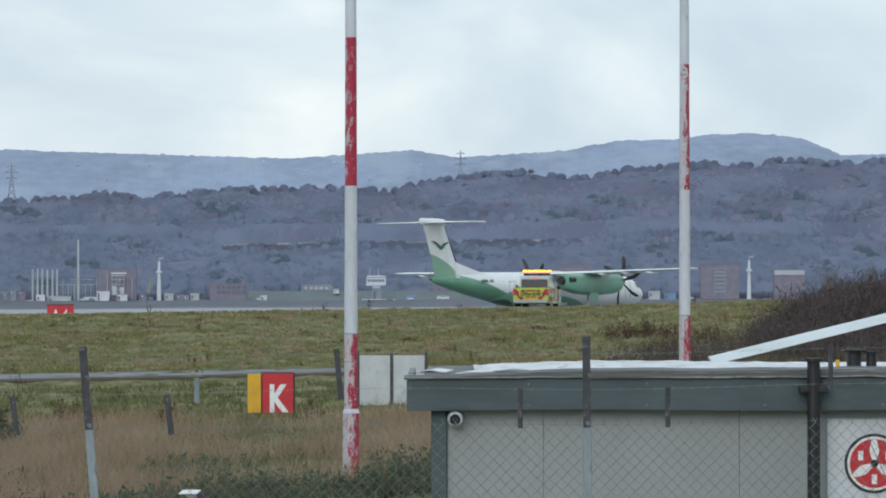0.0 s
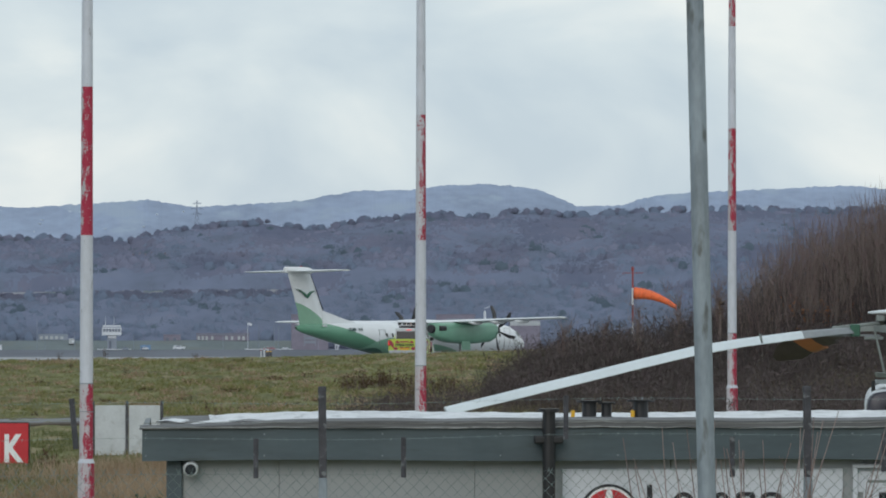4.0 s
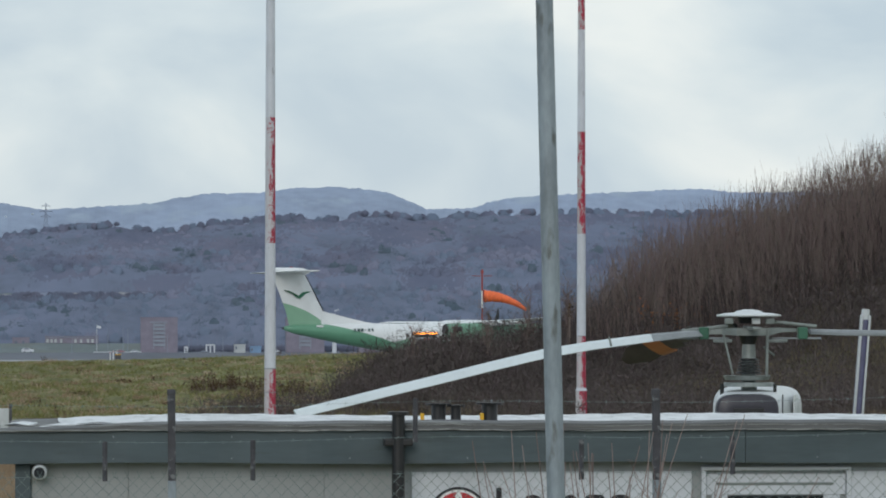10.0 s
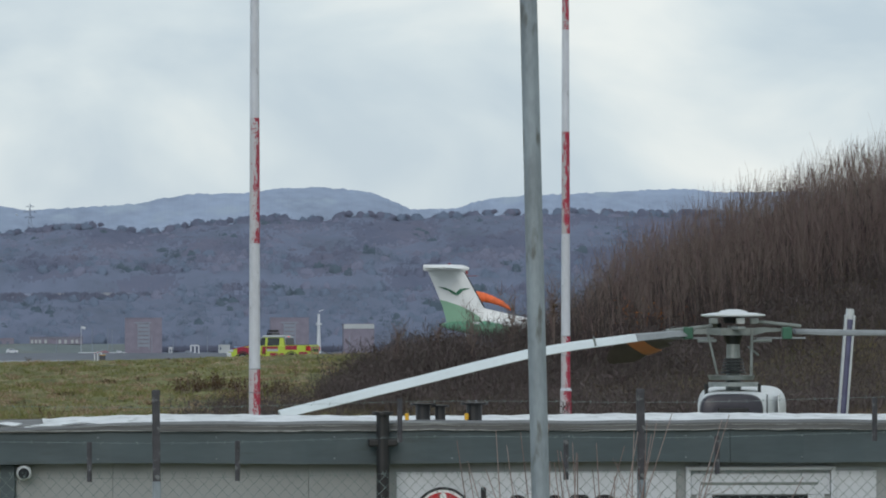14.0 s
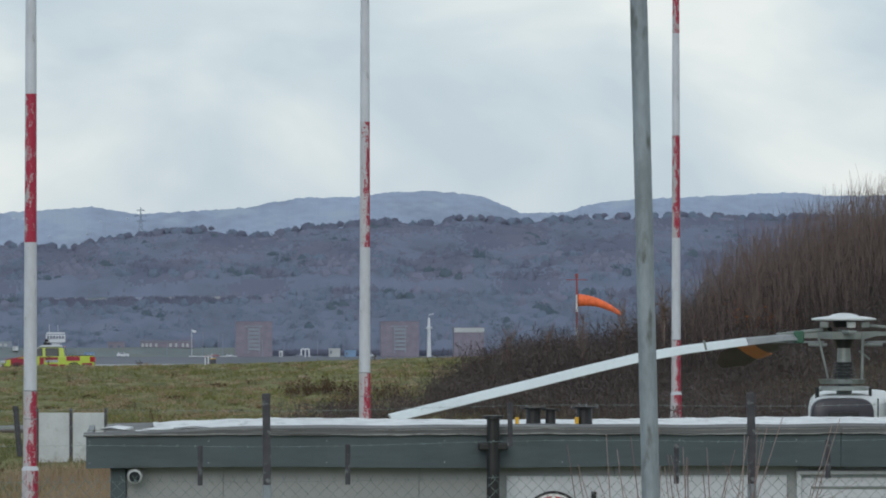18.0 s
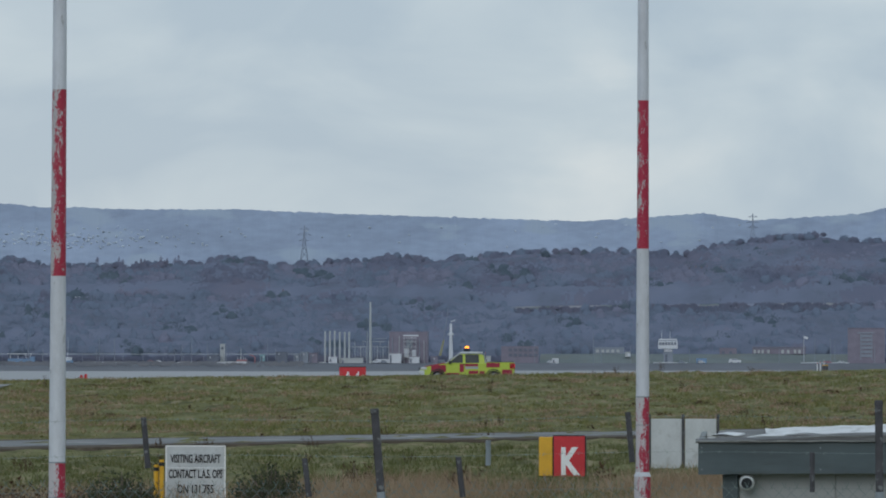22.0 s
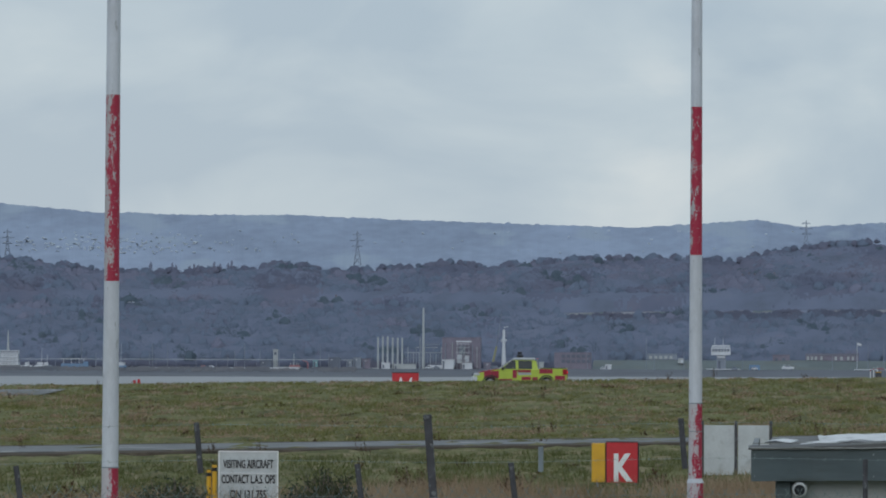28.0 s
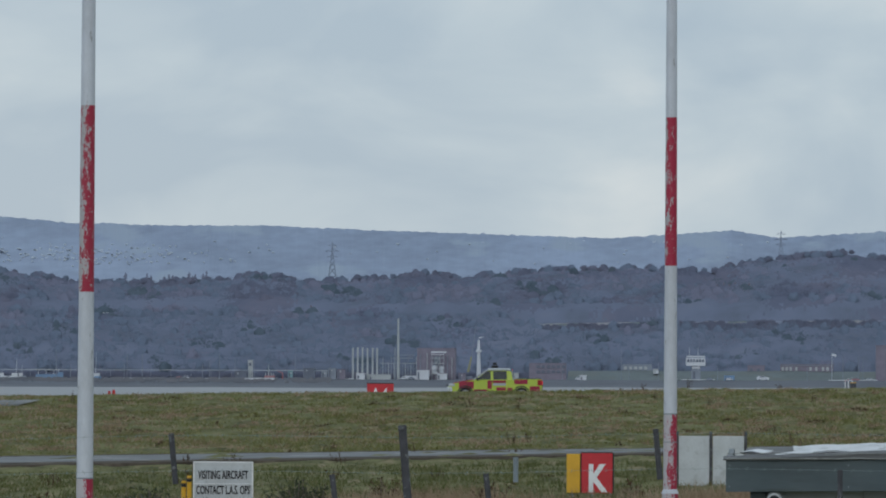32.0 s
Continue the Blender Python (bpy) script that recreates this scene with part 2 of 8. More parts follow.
BROWNB = mat("dark brown blade underside", (0.055, 0.043, 0.045), 0.6, scale=4, var=0.3)
ORB = mat("orange blade band", (0.42, 0.14, 0.05), 0.5, scale=4, var=0.1)
GREEN_D = mat("dark green damper", (0.03, 0.11, 0.07), 0.4, scale=6, var=0.2)
ROADM = mat("grey worn tarmac", (0.175, 0.182, 0.19), 0.85, scale=0.5, var=0.2, second=(0.33, 0.33, 0.32), amount=0.3)
WATERM = mat("grey tidal water", (0.36, 0.37, 0.39), 0.8, spec=0.2, scale=0.01, var=0.06, stretch=(0.3, 3, 1))
GROUNDM = mat("rough winter grass", (0.147, 0.147, 0.068), 0.95, scale=1.1, var=0.4, second=(0.25, 0.21, 0.125), amount=0.42, stretch=(1.1, 0.35, 1), bump=0.4, spec=0.1)
GRASS = island_mat("winter grass blades", [(0.103, 0.088, 0.045), (0.144, 0.148, 0.055), (0.19, 0.195, 0.072), (0.231, 0.222, 0.088), (0.339, 0.29, 0.145), (0.616, 0.5, 0.31)], 0.9, 0.5, (0.72, (3.2, 0.6, 1)))
ROUGH = island_mat("rank verge grass", [(0.075, 0.075, 0.035), (0.105, 0.118, 0.045), (0.14, 0.152, 0.06), (0.19, 0.18, 0.08), (0.30, 0.25, 0.14)], 0.9, 0.5, (0.65, (2.0, 0.5, 1)))
STRAW = island_mat("dead tall grass", [(0.156, 0.164, 0.076), (0.312, 0.216, 0.146), (0.42, 0.316, 0.222), (0.564, 0.456, 0.339)], 0.9, 0.5, (0.62, (1.0, 0.4, 1)))
OLIVE = island_mat("dull dead grass", [(0.0984, 0.0943, 0.051), (0.148, 0.119, 0.0765), (0.221, 0.18, 0.123), (0.139, 0.139, 0.068)], 0.9, 0.45, (0.55, (1.2, 0.4, 1)))
WEED = island_mat("dead dock stalks", [(0.06, 0.035, 0.02), (0.10, 0.06, 0.035), (0.09, 0.07, 0.04)])
GORSE = island_mat("dark evergreen scrub leaves", [(0.07, 0.095, 0.07), (0.10, 0.125, 0.085), (0.16, 0.165, 0.08), (0.12, 0.135, 0.115)], 0.8, 0.35)
GORSE_D = island_mat("near-black gorse shoots", [(0.042, 0.056, 0.0364), (0.0675, 0.0812, 0.0468), (0.105, 0.105, 0.0585)], 0.8, 0.2)
SEAM = mat("pale felt seam", (0.25, 0.26, 0.26), 0.7, scale=6, var=0.3, second=(0.16, 0.16, 0.16), amount=0.45)
TWIG = island_mat("bare brown twigs", [(0.148, 0.106, 0.108), (0.215, 0.152, 0.147), (0.206, 0.172, 0.147), (0.296, 0.224, 0.22)], 0.85, 0.0, (0.4, (0.5, 0.2, 0.5)))
BRAMBLE = island_mat("winter bramble", [(0.0399, 0.0294, 0.033), (0.0646, 0.0475, 0.051), (0.0808, 0.0731, 0.062), (0.114, 0.0874, 0.09), (0.204, 0.174, 0.172)], 0.85, 0.0, (0.42, (0.7, 0.25, 0.9)))
RUSSET = island_mat("russet beech leaves", [(0.28, 0.09, 0.03), (0.42, 0.17, 0.05)])
def wood_mat(name, colours, scale):
    """Far winter growth: soft stands of colour given with haze mixed in, with a little fine grain."""
    m = island_mat(name, colours, 1.0, 0.0, (0.93, scale))
    t = m.node_tree
    p = t.nodes["Principled BSDF"]
    p.inputs["Specular IOR Level"].default_value = 0.0
    # fine twigs have no face of their own: they take the light as the crown does
    way = t.nodes.new("ShaderNodeCombineXYZ")
    way.inputs["Y"].default_value, way.inputs["Z"].default_value = -0.6, 0.55
    face = t.nodes.new("ShaderNodeTexCoord")
    part_ = t.nodes.new("ShaderNodeVectorMath")
    part_.operation = "MULTIPLY_ADD"
    part_.inputs[1].default_value = (0.18, 0.18, 0.18)
    t.links.new(face.outputs["Normal"], part_.inputs[0])
    t.links.new(way.outputs[0], part_.inputs[2])
    unit = t.nodes.new("ShaderNodeVectorMath")
    unit.operation = "NORMALIZE"
    t.links.new(part_.outputs[0], unit.inputs[0])
    t.links.new(unit.outputs[0], p.inputs["Normal"])
    return m


# the blue haze of the distance is mixed into these tree colours
WOODS = wood_mat("haze-blued bare ash trees", [(0.144, 0.182, 0.252), (0.157, 0.196, 0.274), (0.172, 0.212, 0.293)], (0.03, 0.012, 0.035))
OAKS = wood_mat("haze-blued bare oaks", [(0.126, 0.145, 0.211), (0.147, 0.162, 0.23), (0.17, 0.174, 0.238)], (0.03, 0.012, 0.035))
BIRCH = wood_mat("haze-blued bare birches", [(0.174, 0.192, 0.267), (0.195, 0.208, 0.289), (0.209, 0.221, 0.303)], (0.03, 0.012, 0.035))
EVERG = wood_mat("haze-blued evergreen crowns", [(0.093, 0.127, 0.166), (0.107, 0.141, 0.181), (0.123, 0.155, 0.195)], (0.03, 0.03, 0.03))
CANOPY = wood_mat("haze-tinted winter canopy", [(0.131, 0.153, 0.206), (0.155, 0.181, 0.251), (0.173, 0.202, 0.285), (0.186, 0.211, 0.287)], (0.022, 0.012, 0.03))
# hills and far slope are paled and blued to stand for haze
FARHILL = mat("haze-blued far hills", (0.295, 0.35, 0.46), 1.0, scale=0.011, var=0.16, second=(0.34, 0.40, 0.495), amount=0.42, stretch=(0.7, 0.3, 1.6), spec=0.0)
FARSLOPE = mat("haze-blued rough hillside", (0.2, 0.222, 0.29), 1.0, scale=0.012, var=0.12, second=(0.22, 0.24, 0.305), amount=0.4, stretch=(0.4, 0.4, 2), spec=0.0)
FARFIELD = mat("haze-paled field", (0.25, 0.25, 0.275), 1.0, scale=0.02, var=0.2, second=(0.145, 0.18, 0.182), amount=0.55, spec=0.0)
SCRUBM = mat("brown leaf litter and dead grass", (0.10, 0.08, 0.066), 0.95, scale=0.6, var=0.35, second=(0.13, 0.105, 0.055), amount=0.35, bump=0.4, spec=0.1)
# every far colour below is paled and blued to imitate haze
BRICKF = mat("haze-greyed brown brick", (0.222, 0.205, 0.26), 0.9, scale=0.2, var=0.1)
STEELF = mat("haze-blued grey steelwork", (0.24, 0.275, 0.335), 0.6, scale=0.1, var=0.1)
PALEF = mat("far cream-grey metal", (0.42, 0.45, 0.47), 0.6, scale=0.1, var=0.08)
REDF = mat("haze-paled red paint", (0.36, 0.17, 0.19), 0.6, scale=0.1, var=0.1)
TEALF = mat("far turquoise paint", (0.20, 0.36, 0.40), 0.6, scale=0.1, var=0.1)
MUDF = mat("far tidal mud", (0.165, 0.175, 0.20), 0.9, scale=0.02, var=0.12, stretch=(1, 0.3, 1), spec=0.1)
BANKF = wood_mat("haze-blued bank scrub", [(0.17, 0.188, 0.225), (0.21, 0.222, 0.255), (0.25, 0.25, 0.275)], (0.05, 0.03, 0.05))
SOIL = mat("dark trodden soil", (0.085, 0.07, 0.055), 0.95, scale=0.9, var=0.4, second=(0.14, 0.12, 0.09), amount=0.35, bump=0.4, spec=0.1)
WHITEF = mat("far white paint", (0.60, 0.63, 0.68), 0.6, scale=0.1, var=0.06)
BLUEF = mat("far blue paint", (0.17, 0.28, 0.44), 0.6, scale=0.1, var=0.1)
DARKF = mat("haze-paled dark glass", (0.13, 0.155, 0.21), 0.4, scale=0.1, var=0.1)
LAWNF = mat("haze-dulled lawn", (0.175, 0.203, 0.212), 1.0, scale=0.03, var=0.12, second=(0.18, 0.20, 0.20), amount=0.4, spec=0.0)
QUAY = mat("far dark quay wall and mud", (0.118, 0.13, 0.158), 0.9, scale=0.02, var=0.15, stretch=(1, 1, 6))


# ---- mesh helpers ----
def part(name, bm, material, parent=None, label="", smooth=False):
    me = bpy.data.meshes.new(name)
    if smooth:
        for f in bm.faces:
            f.smooth = True
    bm.to_mesh(me)
    bm.free()
    for m in material if isinstance(material, (list, tuple)) else [material]:
        me.materials.append(m)
    ob = new(name, me)
    ob.parent = parent
    if label:
        tagged(ob, label)
    return ob


def raw(name, verts, faces, material, parent=None):
    """A mesh from arrays of corners and of triangles or quads."""
    verts, faces = np.asarray(verts, dtype=np.float32), np.asarray(faces, dtype=np.int32)
    me = bpy.data.meshes.new(name)
    k = faces.shape[1]
    me.vertices.add(len(verts))
    me.vertices.foreach_set("co", verts.ravel())
    me.loops.add(faces.size)
    me.loops.foreach_set("vertex_index", faces.ravel())
    me.polygons.add(len(faces))
    me.polygons.foreach_set("loop_start", np.arange(0, faces.size, k, dtype=np.int32))
    me.polygons.foreach_set("loop_total", np.full(len(faces), k, dtype=np.int32))
    me.update(calc_edges=True)
    me.materials.append(material)
    ob = new(name, me)
    ob.parent = parent
    return ob


def thing(name, m=None, label="", category="", group="", kind=""):
    e = new(name)
    if m is not None:
        e.matrix_basis = m
    return tagged(e, label, category, group, kind)


def box(size, centre=(0, 0, 0), bevel=0.0, bm=None, turn=None):
    bm = bm or bmesh.new()
    m = Matrix.Translation(centre) @ (turn or Matrix.Identity(4)) @ Matrix.Diagonal((*size, 1))
    r = bmesh.ops.create_cube(bm, size=1, matrix=m)
    if bevel:
        edges = list({e for v in r["verts"] for e in v.link_edges})
        bmesh.ops.bevel(bm, geom=edges, offset=bevel, segments=2, affect="EDGES", profile=0.5)
    return bm


def rod(a, b, r0, r1=None, n=8, bm=None, caps=True):
    """A tapered round bar from a to b."""
    bm = bm or bmesh.new()
    a, b = Vector(a), Vector(b)
    q = (b - a).to_track_quat("Z", "Y").to_matrix().to_4x4()
    m = Matrix.Translation((a + b) / 2) @ q
    bmesh.ops.create_cone(bm, cap_ends=caps, segments=n, radius1=r0, radius2=r0 if r1 is None else r1, depth=(b - a).length, matrix=m)
    return bm


def loft(rings, closed=True, bm=None, caps=True):
    """A skin over rings of equal numbers of points."""
    bm = bm or bmesh.new()
    vs = [[bm.verts.new(p) for p in ring] for ring in rings]
    n = len(vs[0])
    for a, b in zip(vs, vs[1:]):
        for i in range(n if closed else n - 1):
            j = (i + 1) % n
            bm.faces.new((a[i], a[j], b[j], b[i]))
    if caps and closed:
        bm.faces.new(vs[0][::-1])
        bm.faces.new(vs[-1])
    bmesh.ops.recalc_face_normals(bm, faces=bm.faces)
    return bm


def oval(x, y, z, ry, rz, n=20, power=2.0, axis="x"):
    """A ring across an axis, round or squarish."""
    pts = []
    for i in range(n):
        a = 2 * math.pi * i / n
        c, s = math.cos(a), math.sin(a)
        c, s = math.copysign(abs(c) ** (2 / power), c), math.copysign(abs(s) ** (2 / power), s)
        pts.append((x, y + ry * c, z + rz * s) if axis == "x" else (x + ry * c, y + rz * s, z))
    return pts


def tubes(paths, radii, sides=3):
    """Thin tapered stems: paths (n, k, 3) and radii (n, k) to corners and quads."""
    n, k, _ = paths.shape
    ang = np.arange(sides) * 2 * np.pi / sides
    ring = np.stack([np.cos(ang), np.sin(ang) * 0.7, np.sin(ang) * 0.3], 1)
    v = paths[:, :, None, :] + radii[:, :, None, None] * ring[None, None]
    idx = np.arange(n * k * sides).reshape(n, k, sides)
    a, b = idx[:, :-1, :], idx[:, 1:, :]
    f = np.stack([a, np.roll(a, -1, 2), np.roll(b, -1, 2), b], -1).reshape(-1, 4)
    return v.reshape(-1, 3), f


def blades(points, height, width, lean=0.35, rng=None):
    """Single grass blades on points, as slim triangles."""
    n = len(points)
    a = rng.uniform(0, 2 * np.pi, n)
    side = np.stack([np.cos(a), np.sin(a), np.zeros(n)], 1) * (width * rng.uniform(0.6, 1.4, n))[:, None]
    h = height * rng.uniform(0.5, 1.3, n)
    tip = np.stack([rng.normal(0, lean, n) * h, rng.normal(0, lean, n) * h, h], 1)
    v = np.stack([points - side, points + side, points + tip], 1).reshape(-1, 3)
    return v, np.arange(3 * n).reshape(-1, 3)


# ---- the lie of the land ----
D_AT = [0, 40, 55, 75, 110, 145, 160, 200, 215, 250, 281, 300, 325, 398, 450, 700, 850, 900, 3280, 3322, 3340, 3395, 3450, 3950, 4300, 4950]
Z_AT = [-0.3, -0.3, 0.0, 0.07, 0.1, 0.12, 0.40, 1.38, 1.27, 0.80, 0.55, 0.45, 0.25, -1.0, -2.2, -10.0, -19.5, -23.0, -24.0, -23.0, -20.5, -16.4, -15.3, 40.0, 5.0, 5.0]
T_AT = [0.03, 0.05, 0.06, 0.06, 0.034, 0.013, 0.012, 0.012, 0.013, 0.018, 0.02, 0.02, 0.02, 0.018, 0.015, 0, 0, 0, 0, 0, 0, 0, 0, 0, 0, 0]
# tree tops of the far wooded skyline by bearing and level
TOPS_U = [-1500, -587, -537, -507, -417, -187, -137, -87, -27, 63, 133, 180, 240, 320, 420, 560, 650, 700, 740, 784, 830, 884, 930, 985, 1044, 1104, 1164, 1204, 1264, 1310, 1384, 1464, 1509, 1609, 1789, 1900, 2480, 3200]
TOPS_V = [330, 333, 338, 343, 356, 352, 343, 343, 352, 348, 346, 336, 346, 338, 331, 327, 331, 334, 320, 315, 308, 305, 300, 309, 311, 298, 294, 291, 286, 292, 280, 286, 287, 279, 276, 278, 282, 300]
RIDGE_U = TOPS_U
RIDGE_V = [v + 24 for v in TOPS_V]


def land(x, y):
    x, y = np.asarray(x, dtype=float), np.asarray(y, dtype=float)
    z = np.interp(y, D_AT, Z_AT) + np.interp(y, D_AT, T_AT) * np.clip(x, -60, 40)
    # the scrub mound
    m = np.clip((x - 11.5) / 14.0, 0, 1.15)
    z = z + 4.3 * m * m * (3 - 2 * np.minimum(m, 1)) / 1.1 * np.exp(-((y - 140) / 17.0) ** 2)
    z = z + 0.55 * np.clip((x - 6.5) / 4, 0, 1) * np.exp(-((y - 136) / 14.0) ** 2)
    z = z + 0.016 * np.clip(x - 4, 0, 16) * np.exp(-((y - 200) / 22.0) ** 2)
    # the wooded far slope up to its ridge
    u = 784 + UNIT * x / np.maximum(y, 1)
    top = EYE - (np.interp(u, RIDGE_U, RIDGE_V) - 484) / UNIT * 3950
    k = np.clip((y - 3450) / 500, 0, 1)
    slope = -15.3 + (top + 15.3) * (0.55 * k + 0.45 * np.sin(k * np.pi / 2))
    z = np.where((y > 3450) & (y <= 3950), slope, z)
    kk = np.clip((y - 3950) / 350, 0, 1)
    return np.where(y > 3950, top * (1 - kk) + 5 * kk, z)


ys = np.concatenate([np.arange(-120, 30, 10), np.arange(30, 130, 1.5), np.arange(130, 150, 0.7), np.arange(150, 225, 1.0), np.arange(225, 460, 6), np.geomspace(460, 3270, 34), np.arange(3280, 3460, 9), np.arange(3460, 4320, 22), np.array([4450, 4700, 4960])])
k = np.linspace(-1, 1, 181)
xs = np.sign(k) * (0.35 * np.abs(k) + 0.65 * np.abs(k) ** 2.2)
gx = xs[None, :] * (60 + 0.32 * np.maximum(ys, 0))[:, None]
gy = np.repeat(ys[:, None], len(xs), 1)
rng = np.random.default_rng(4)
gz = land(gx, gy)
rough = np.where((gy > 45) & (gy < 230), 0.045, 0.0)
gz = gz + rng.normal(0, 1, gz.shape) * rough
idx = np.arange(gx.size).reshape(gx.shape)
quads = np.stack([idx[:-1, :-1], idx[:-1, 1:], idx[1:, 1:], idx[1:, :-1]], -1).reshape(-1, 4)
ground = raw("ground", np.stack([gx, gy, gz], -1).reshape(-1, 3), quads, GROUNDM)
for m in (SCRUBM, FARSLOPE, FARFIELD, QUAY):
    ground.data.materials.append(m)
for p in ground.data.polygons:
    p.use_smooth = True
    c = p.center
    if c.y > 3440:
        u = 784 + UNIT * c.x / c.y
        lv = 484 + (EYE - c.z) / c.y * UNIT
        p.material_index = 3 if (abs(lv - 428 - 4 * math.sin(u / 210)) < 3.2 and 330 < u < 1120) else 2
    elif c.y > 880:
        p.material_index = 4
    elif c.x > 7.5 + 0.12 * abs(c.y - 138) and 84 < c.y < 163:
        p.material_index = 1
tagged(ground, "rough winter grassland falling to a tidal river", "ground", kind="structure")

# ---- road, water, far shore ----
def strip(name, y0, y1, x0, x1, lift, material, n=120, slant=0.0):
    """A paved strip that lies on the ground."""
    t = np.linspace(x0, x1, n)
    rows = []
    for k in np.linspace(0, 1, 5):
        yy = y0 + (y1 - y0) * k + slant * t
        rows.append(np.stack([t, yy, land(t, yy) + lift], -1))
    v = np.concatenate(rows)
    low = np.stack([rows[0][:, 0], rows[0][:, 1], rows[0][:, 2] - 0.3], -1)
    v = np.concatenate([low, v])
    i = np.arange(6 * n).reshape(6, n)
    return raw(name, v, np.stack([i[:-1, :-1], i[:-1, 1:], i[1:, 1:], i[1:, :-1]], -1).reshape(-1, 4), material)


tagged(strip("road", 138.8, 144.4, -60, 60, 0.055, ROADM, slant=0.11), "narrow grey tarmac service road across the grass", "road", kind="structure")
tagged(strip("road_verge", 136.4, 138.85, -60, 8, 0.06, SOIL, slant=0.11), "dark trodden soil along the road edge", "soil verge", kind="structure")
tagged(strip("far_verge", 144.35, 145.4, -60, 8, 0.05, SOIL, slant=0.11), "dark trodden soil along the road edge", "soil verge", kind="structure")
tagged(strip("taxiway", 189, 195, -60, -27.9, 0.05, ROADM), "pale end of a taxiway at the brow of the field", "taxiway", kind="structure")
tagged(strip("runway", 385, 440, -320, 320, 0.12, ROADM), "wide grey runway beyond the brow of the field", "runway", kind="structure")
tagged(strip("perimeter_track", 255, 322, -60, 50, 0.06, ROADM), "tarmac taxiway apron behind the grass brow", "taxiway", kind="structure")

wx = np.linspace(-1400, 1400, 40)
wy = np.linspace(930, 3345, 60)
WX, WY = np.meshgrid(wx, wy)
wi = np.arange(WX.size).reshape(WX.shape)
water = raw("water", np.stack([WX, WY, np.full(WX.shape, -19.0)], -1).reshape(-1, 3),
            np.stack([wi[:-1, :-1], wi[:-1, 1:], wi[1:, 1:], wi[1:, :-1]], -1).reshape(-1, 4), WATERM)
tagged(water, "pale grey tidal river", "river", kind="structure")

qb = bmesh.new()
loft([[(x, 3331, -19.4), (x, 3362, -17.6 + 0.4 * math.sin(x * 0.021)), (x, 3392, -15.2 + 0.3 * math.sin(x * 0.03)), (x, 3452, -15.15), (x, 3452, -22), (x, 3331, -22)]
      for x in range(-900, 901, 30)], bm=qb)
tagged(part("quay", qb, QUAY), "dark mud bank and quay wall along the far shore", "quay", kind="structure")

mud = bmesh.new()
loft([[(x, float(np.interp(x, [-240, -150], [3065, 3245])) + 18 * math.sin(x * 0.013) + 10 * math.sin(x * 0.05), -19.05), (x, 3290, -18.9), (x, 3335, -18.6), (x, 3335, -22), (x, 3065, -22)] for x in range(-900, 901, 15)], bm=mud)
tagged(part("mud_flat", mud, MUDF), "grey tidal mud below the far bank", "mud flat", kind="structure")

# far hills in two ranges
HILL_U = [-1400, -612, -430, -380, -310, -110, 90, 290, 520, 590, 730, 810, 1000, 1050, 1100, 1200, 1250, 1330, 1420, 1490, 1570, 1595, 1640, 1700, 1870, 1970, 2050, 2400, 3100]
HILL_V = [232, 238, 256, 254, 258, 258, 266, 273, 280, 275, 266, 279, 268, 257, 250, 248, 240, 237, 246, 276, 275, 266, 256, 252, 244, 239, 246, 240, 245]


def hill_range(name, us, vs, d, foot, seed, material, ragged):
    r = np.random.default_rng(seed)
    uu = np.arange(us[0], us[-1], 3.0)
    vv = np.interp(uu, us, vs) + ragged * np.convolve(r.normal(0, 1, len(uu)), [0.25, 0.5, 0.25], "same")
    rows = []
    for i, k in enumerate(np.linspace(0, 1, 14)):
        dist = d - 330 + 330 * k
        top = EYE - (vv - 484) / UNIT * d
        zz = foot + (top - foot) * (k ** 0.8)
        rows.append(np.stack([(uu - 784) / UNIT * dist, np.full(len(uu), dist), zz], -1))
    v = np.concatenate(rows)
    i = np.arange(14 * len(uu)).reshape(14, len(uu))
    ob = raw(name, v, np.stack([i[:-1, :-1], i[:-1, 1:], i[1:, 1:], i[1:, :-1]], -1).reshape(-1, 4), material)
    return tagged(ob, "wooded hills on the horizon, hazed pale blue-grey", "hills", kind="structure")


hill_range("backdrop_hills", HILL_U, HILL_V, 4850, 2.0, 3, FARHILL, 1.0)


# far woodland: crowns of small twigs
FIELD_V = lambda u: 428 + 4 * np.sin(u / 210.0)


def strip_wide(u):
    """How far the open strip spreads down the slope at a bearing; it pinches out at both ends and between."""
    return 26 * np.interp(u, [330, 420, 560, 610, 680, 1000, 1120], [0, 1, 0.8, 0.35, 1, 0.9, 0])




def crown_twigs(c, rad, hgt, n, rng, width):
    """Fine upright twigs that fill and fringe rounded crowns."""
    m = len(c)
    d = rng.normal(0, 1, (m, n, 3))
    d /= np.linalg.norm(d, axis=2, keepdims=True)
    d[:, :, 2] = np.abs(d[:, :, 2]) * 1.15 - 0.35
    p = d * rng.uniform(0.0, 1.0, (m, n, 1)) ** 0.5 * np.stack([rad, rad, hgt], 1)[:, None, :]
    up = np.stack([p[:, :, 0] * 0.16, p[:, :, 1] * 0.08, 0.5 + 1.2 * width + 0.1 * np.abs(p[:, :, 2])], -1) * rng.uniform(0.6, 1.4, (m, n, 1))
    p = (p + c[:, None, :]).reshape(-1, 3)
    up = up.reshape(-1, 3)
    sd = np.stack([rng.uniform(0.35 * width, width, len(p)), rng.normal(0, 0.06, len(p)), rng.normal(0, 0.06, len(p))], -1)
    return np.stack([p - sd, p + sd, p + up], 1).reshape(-1, 3)


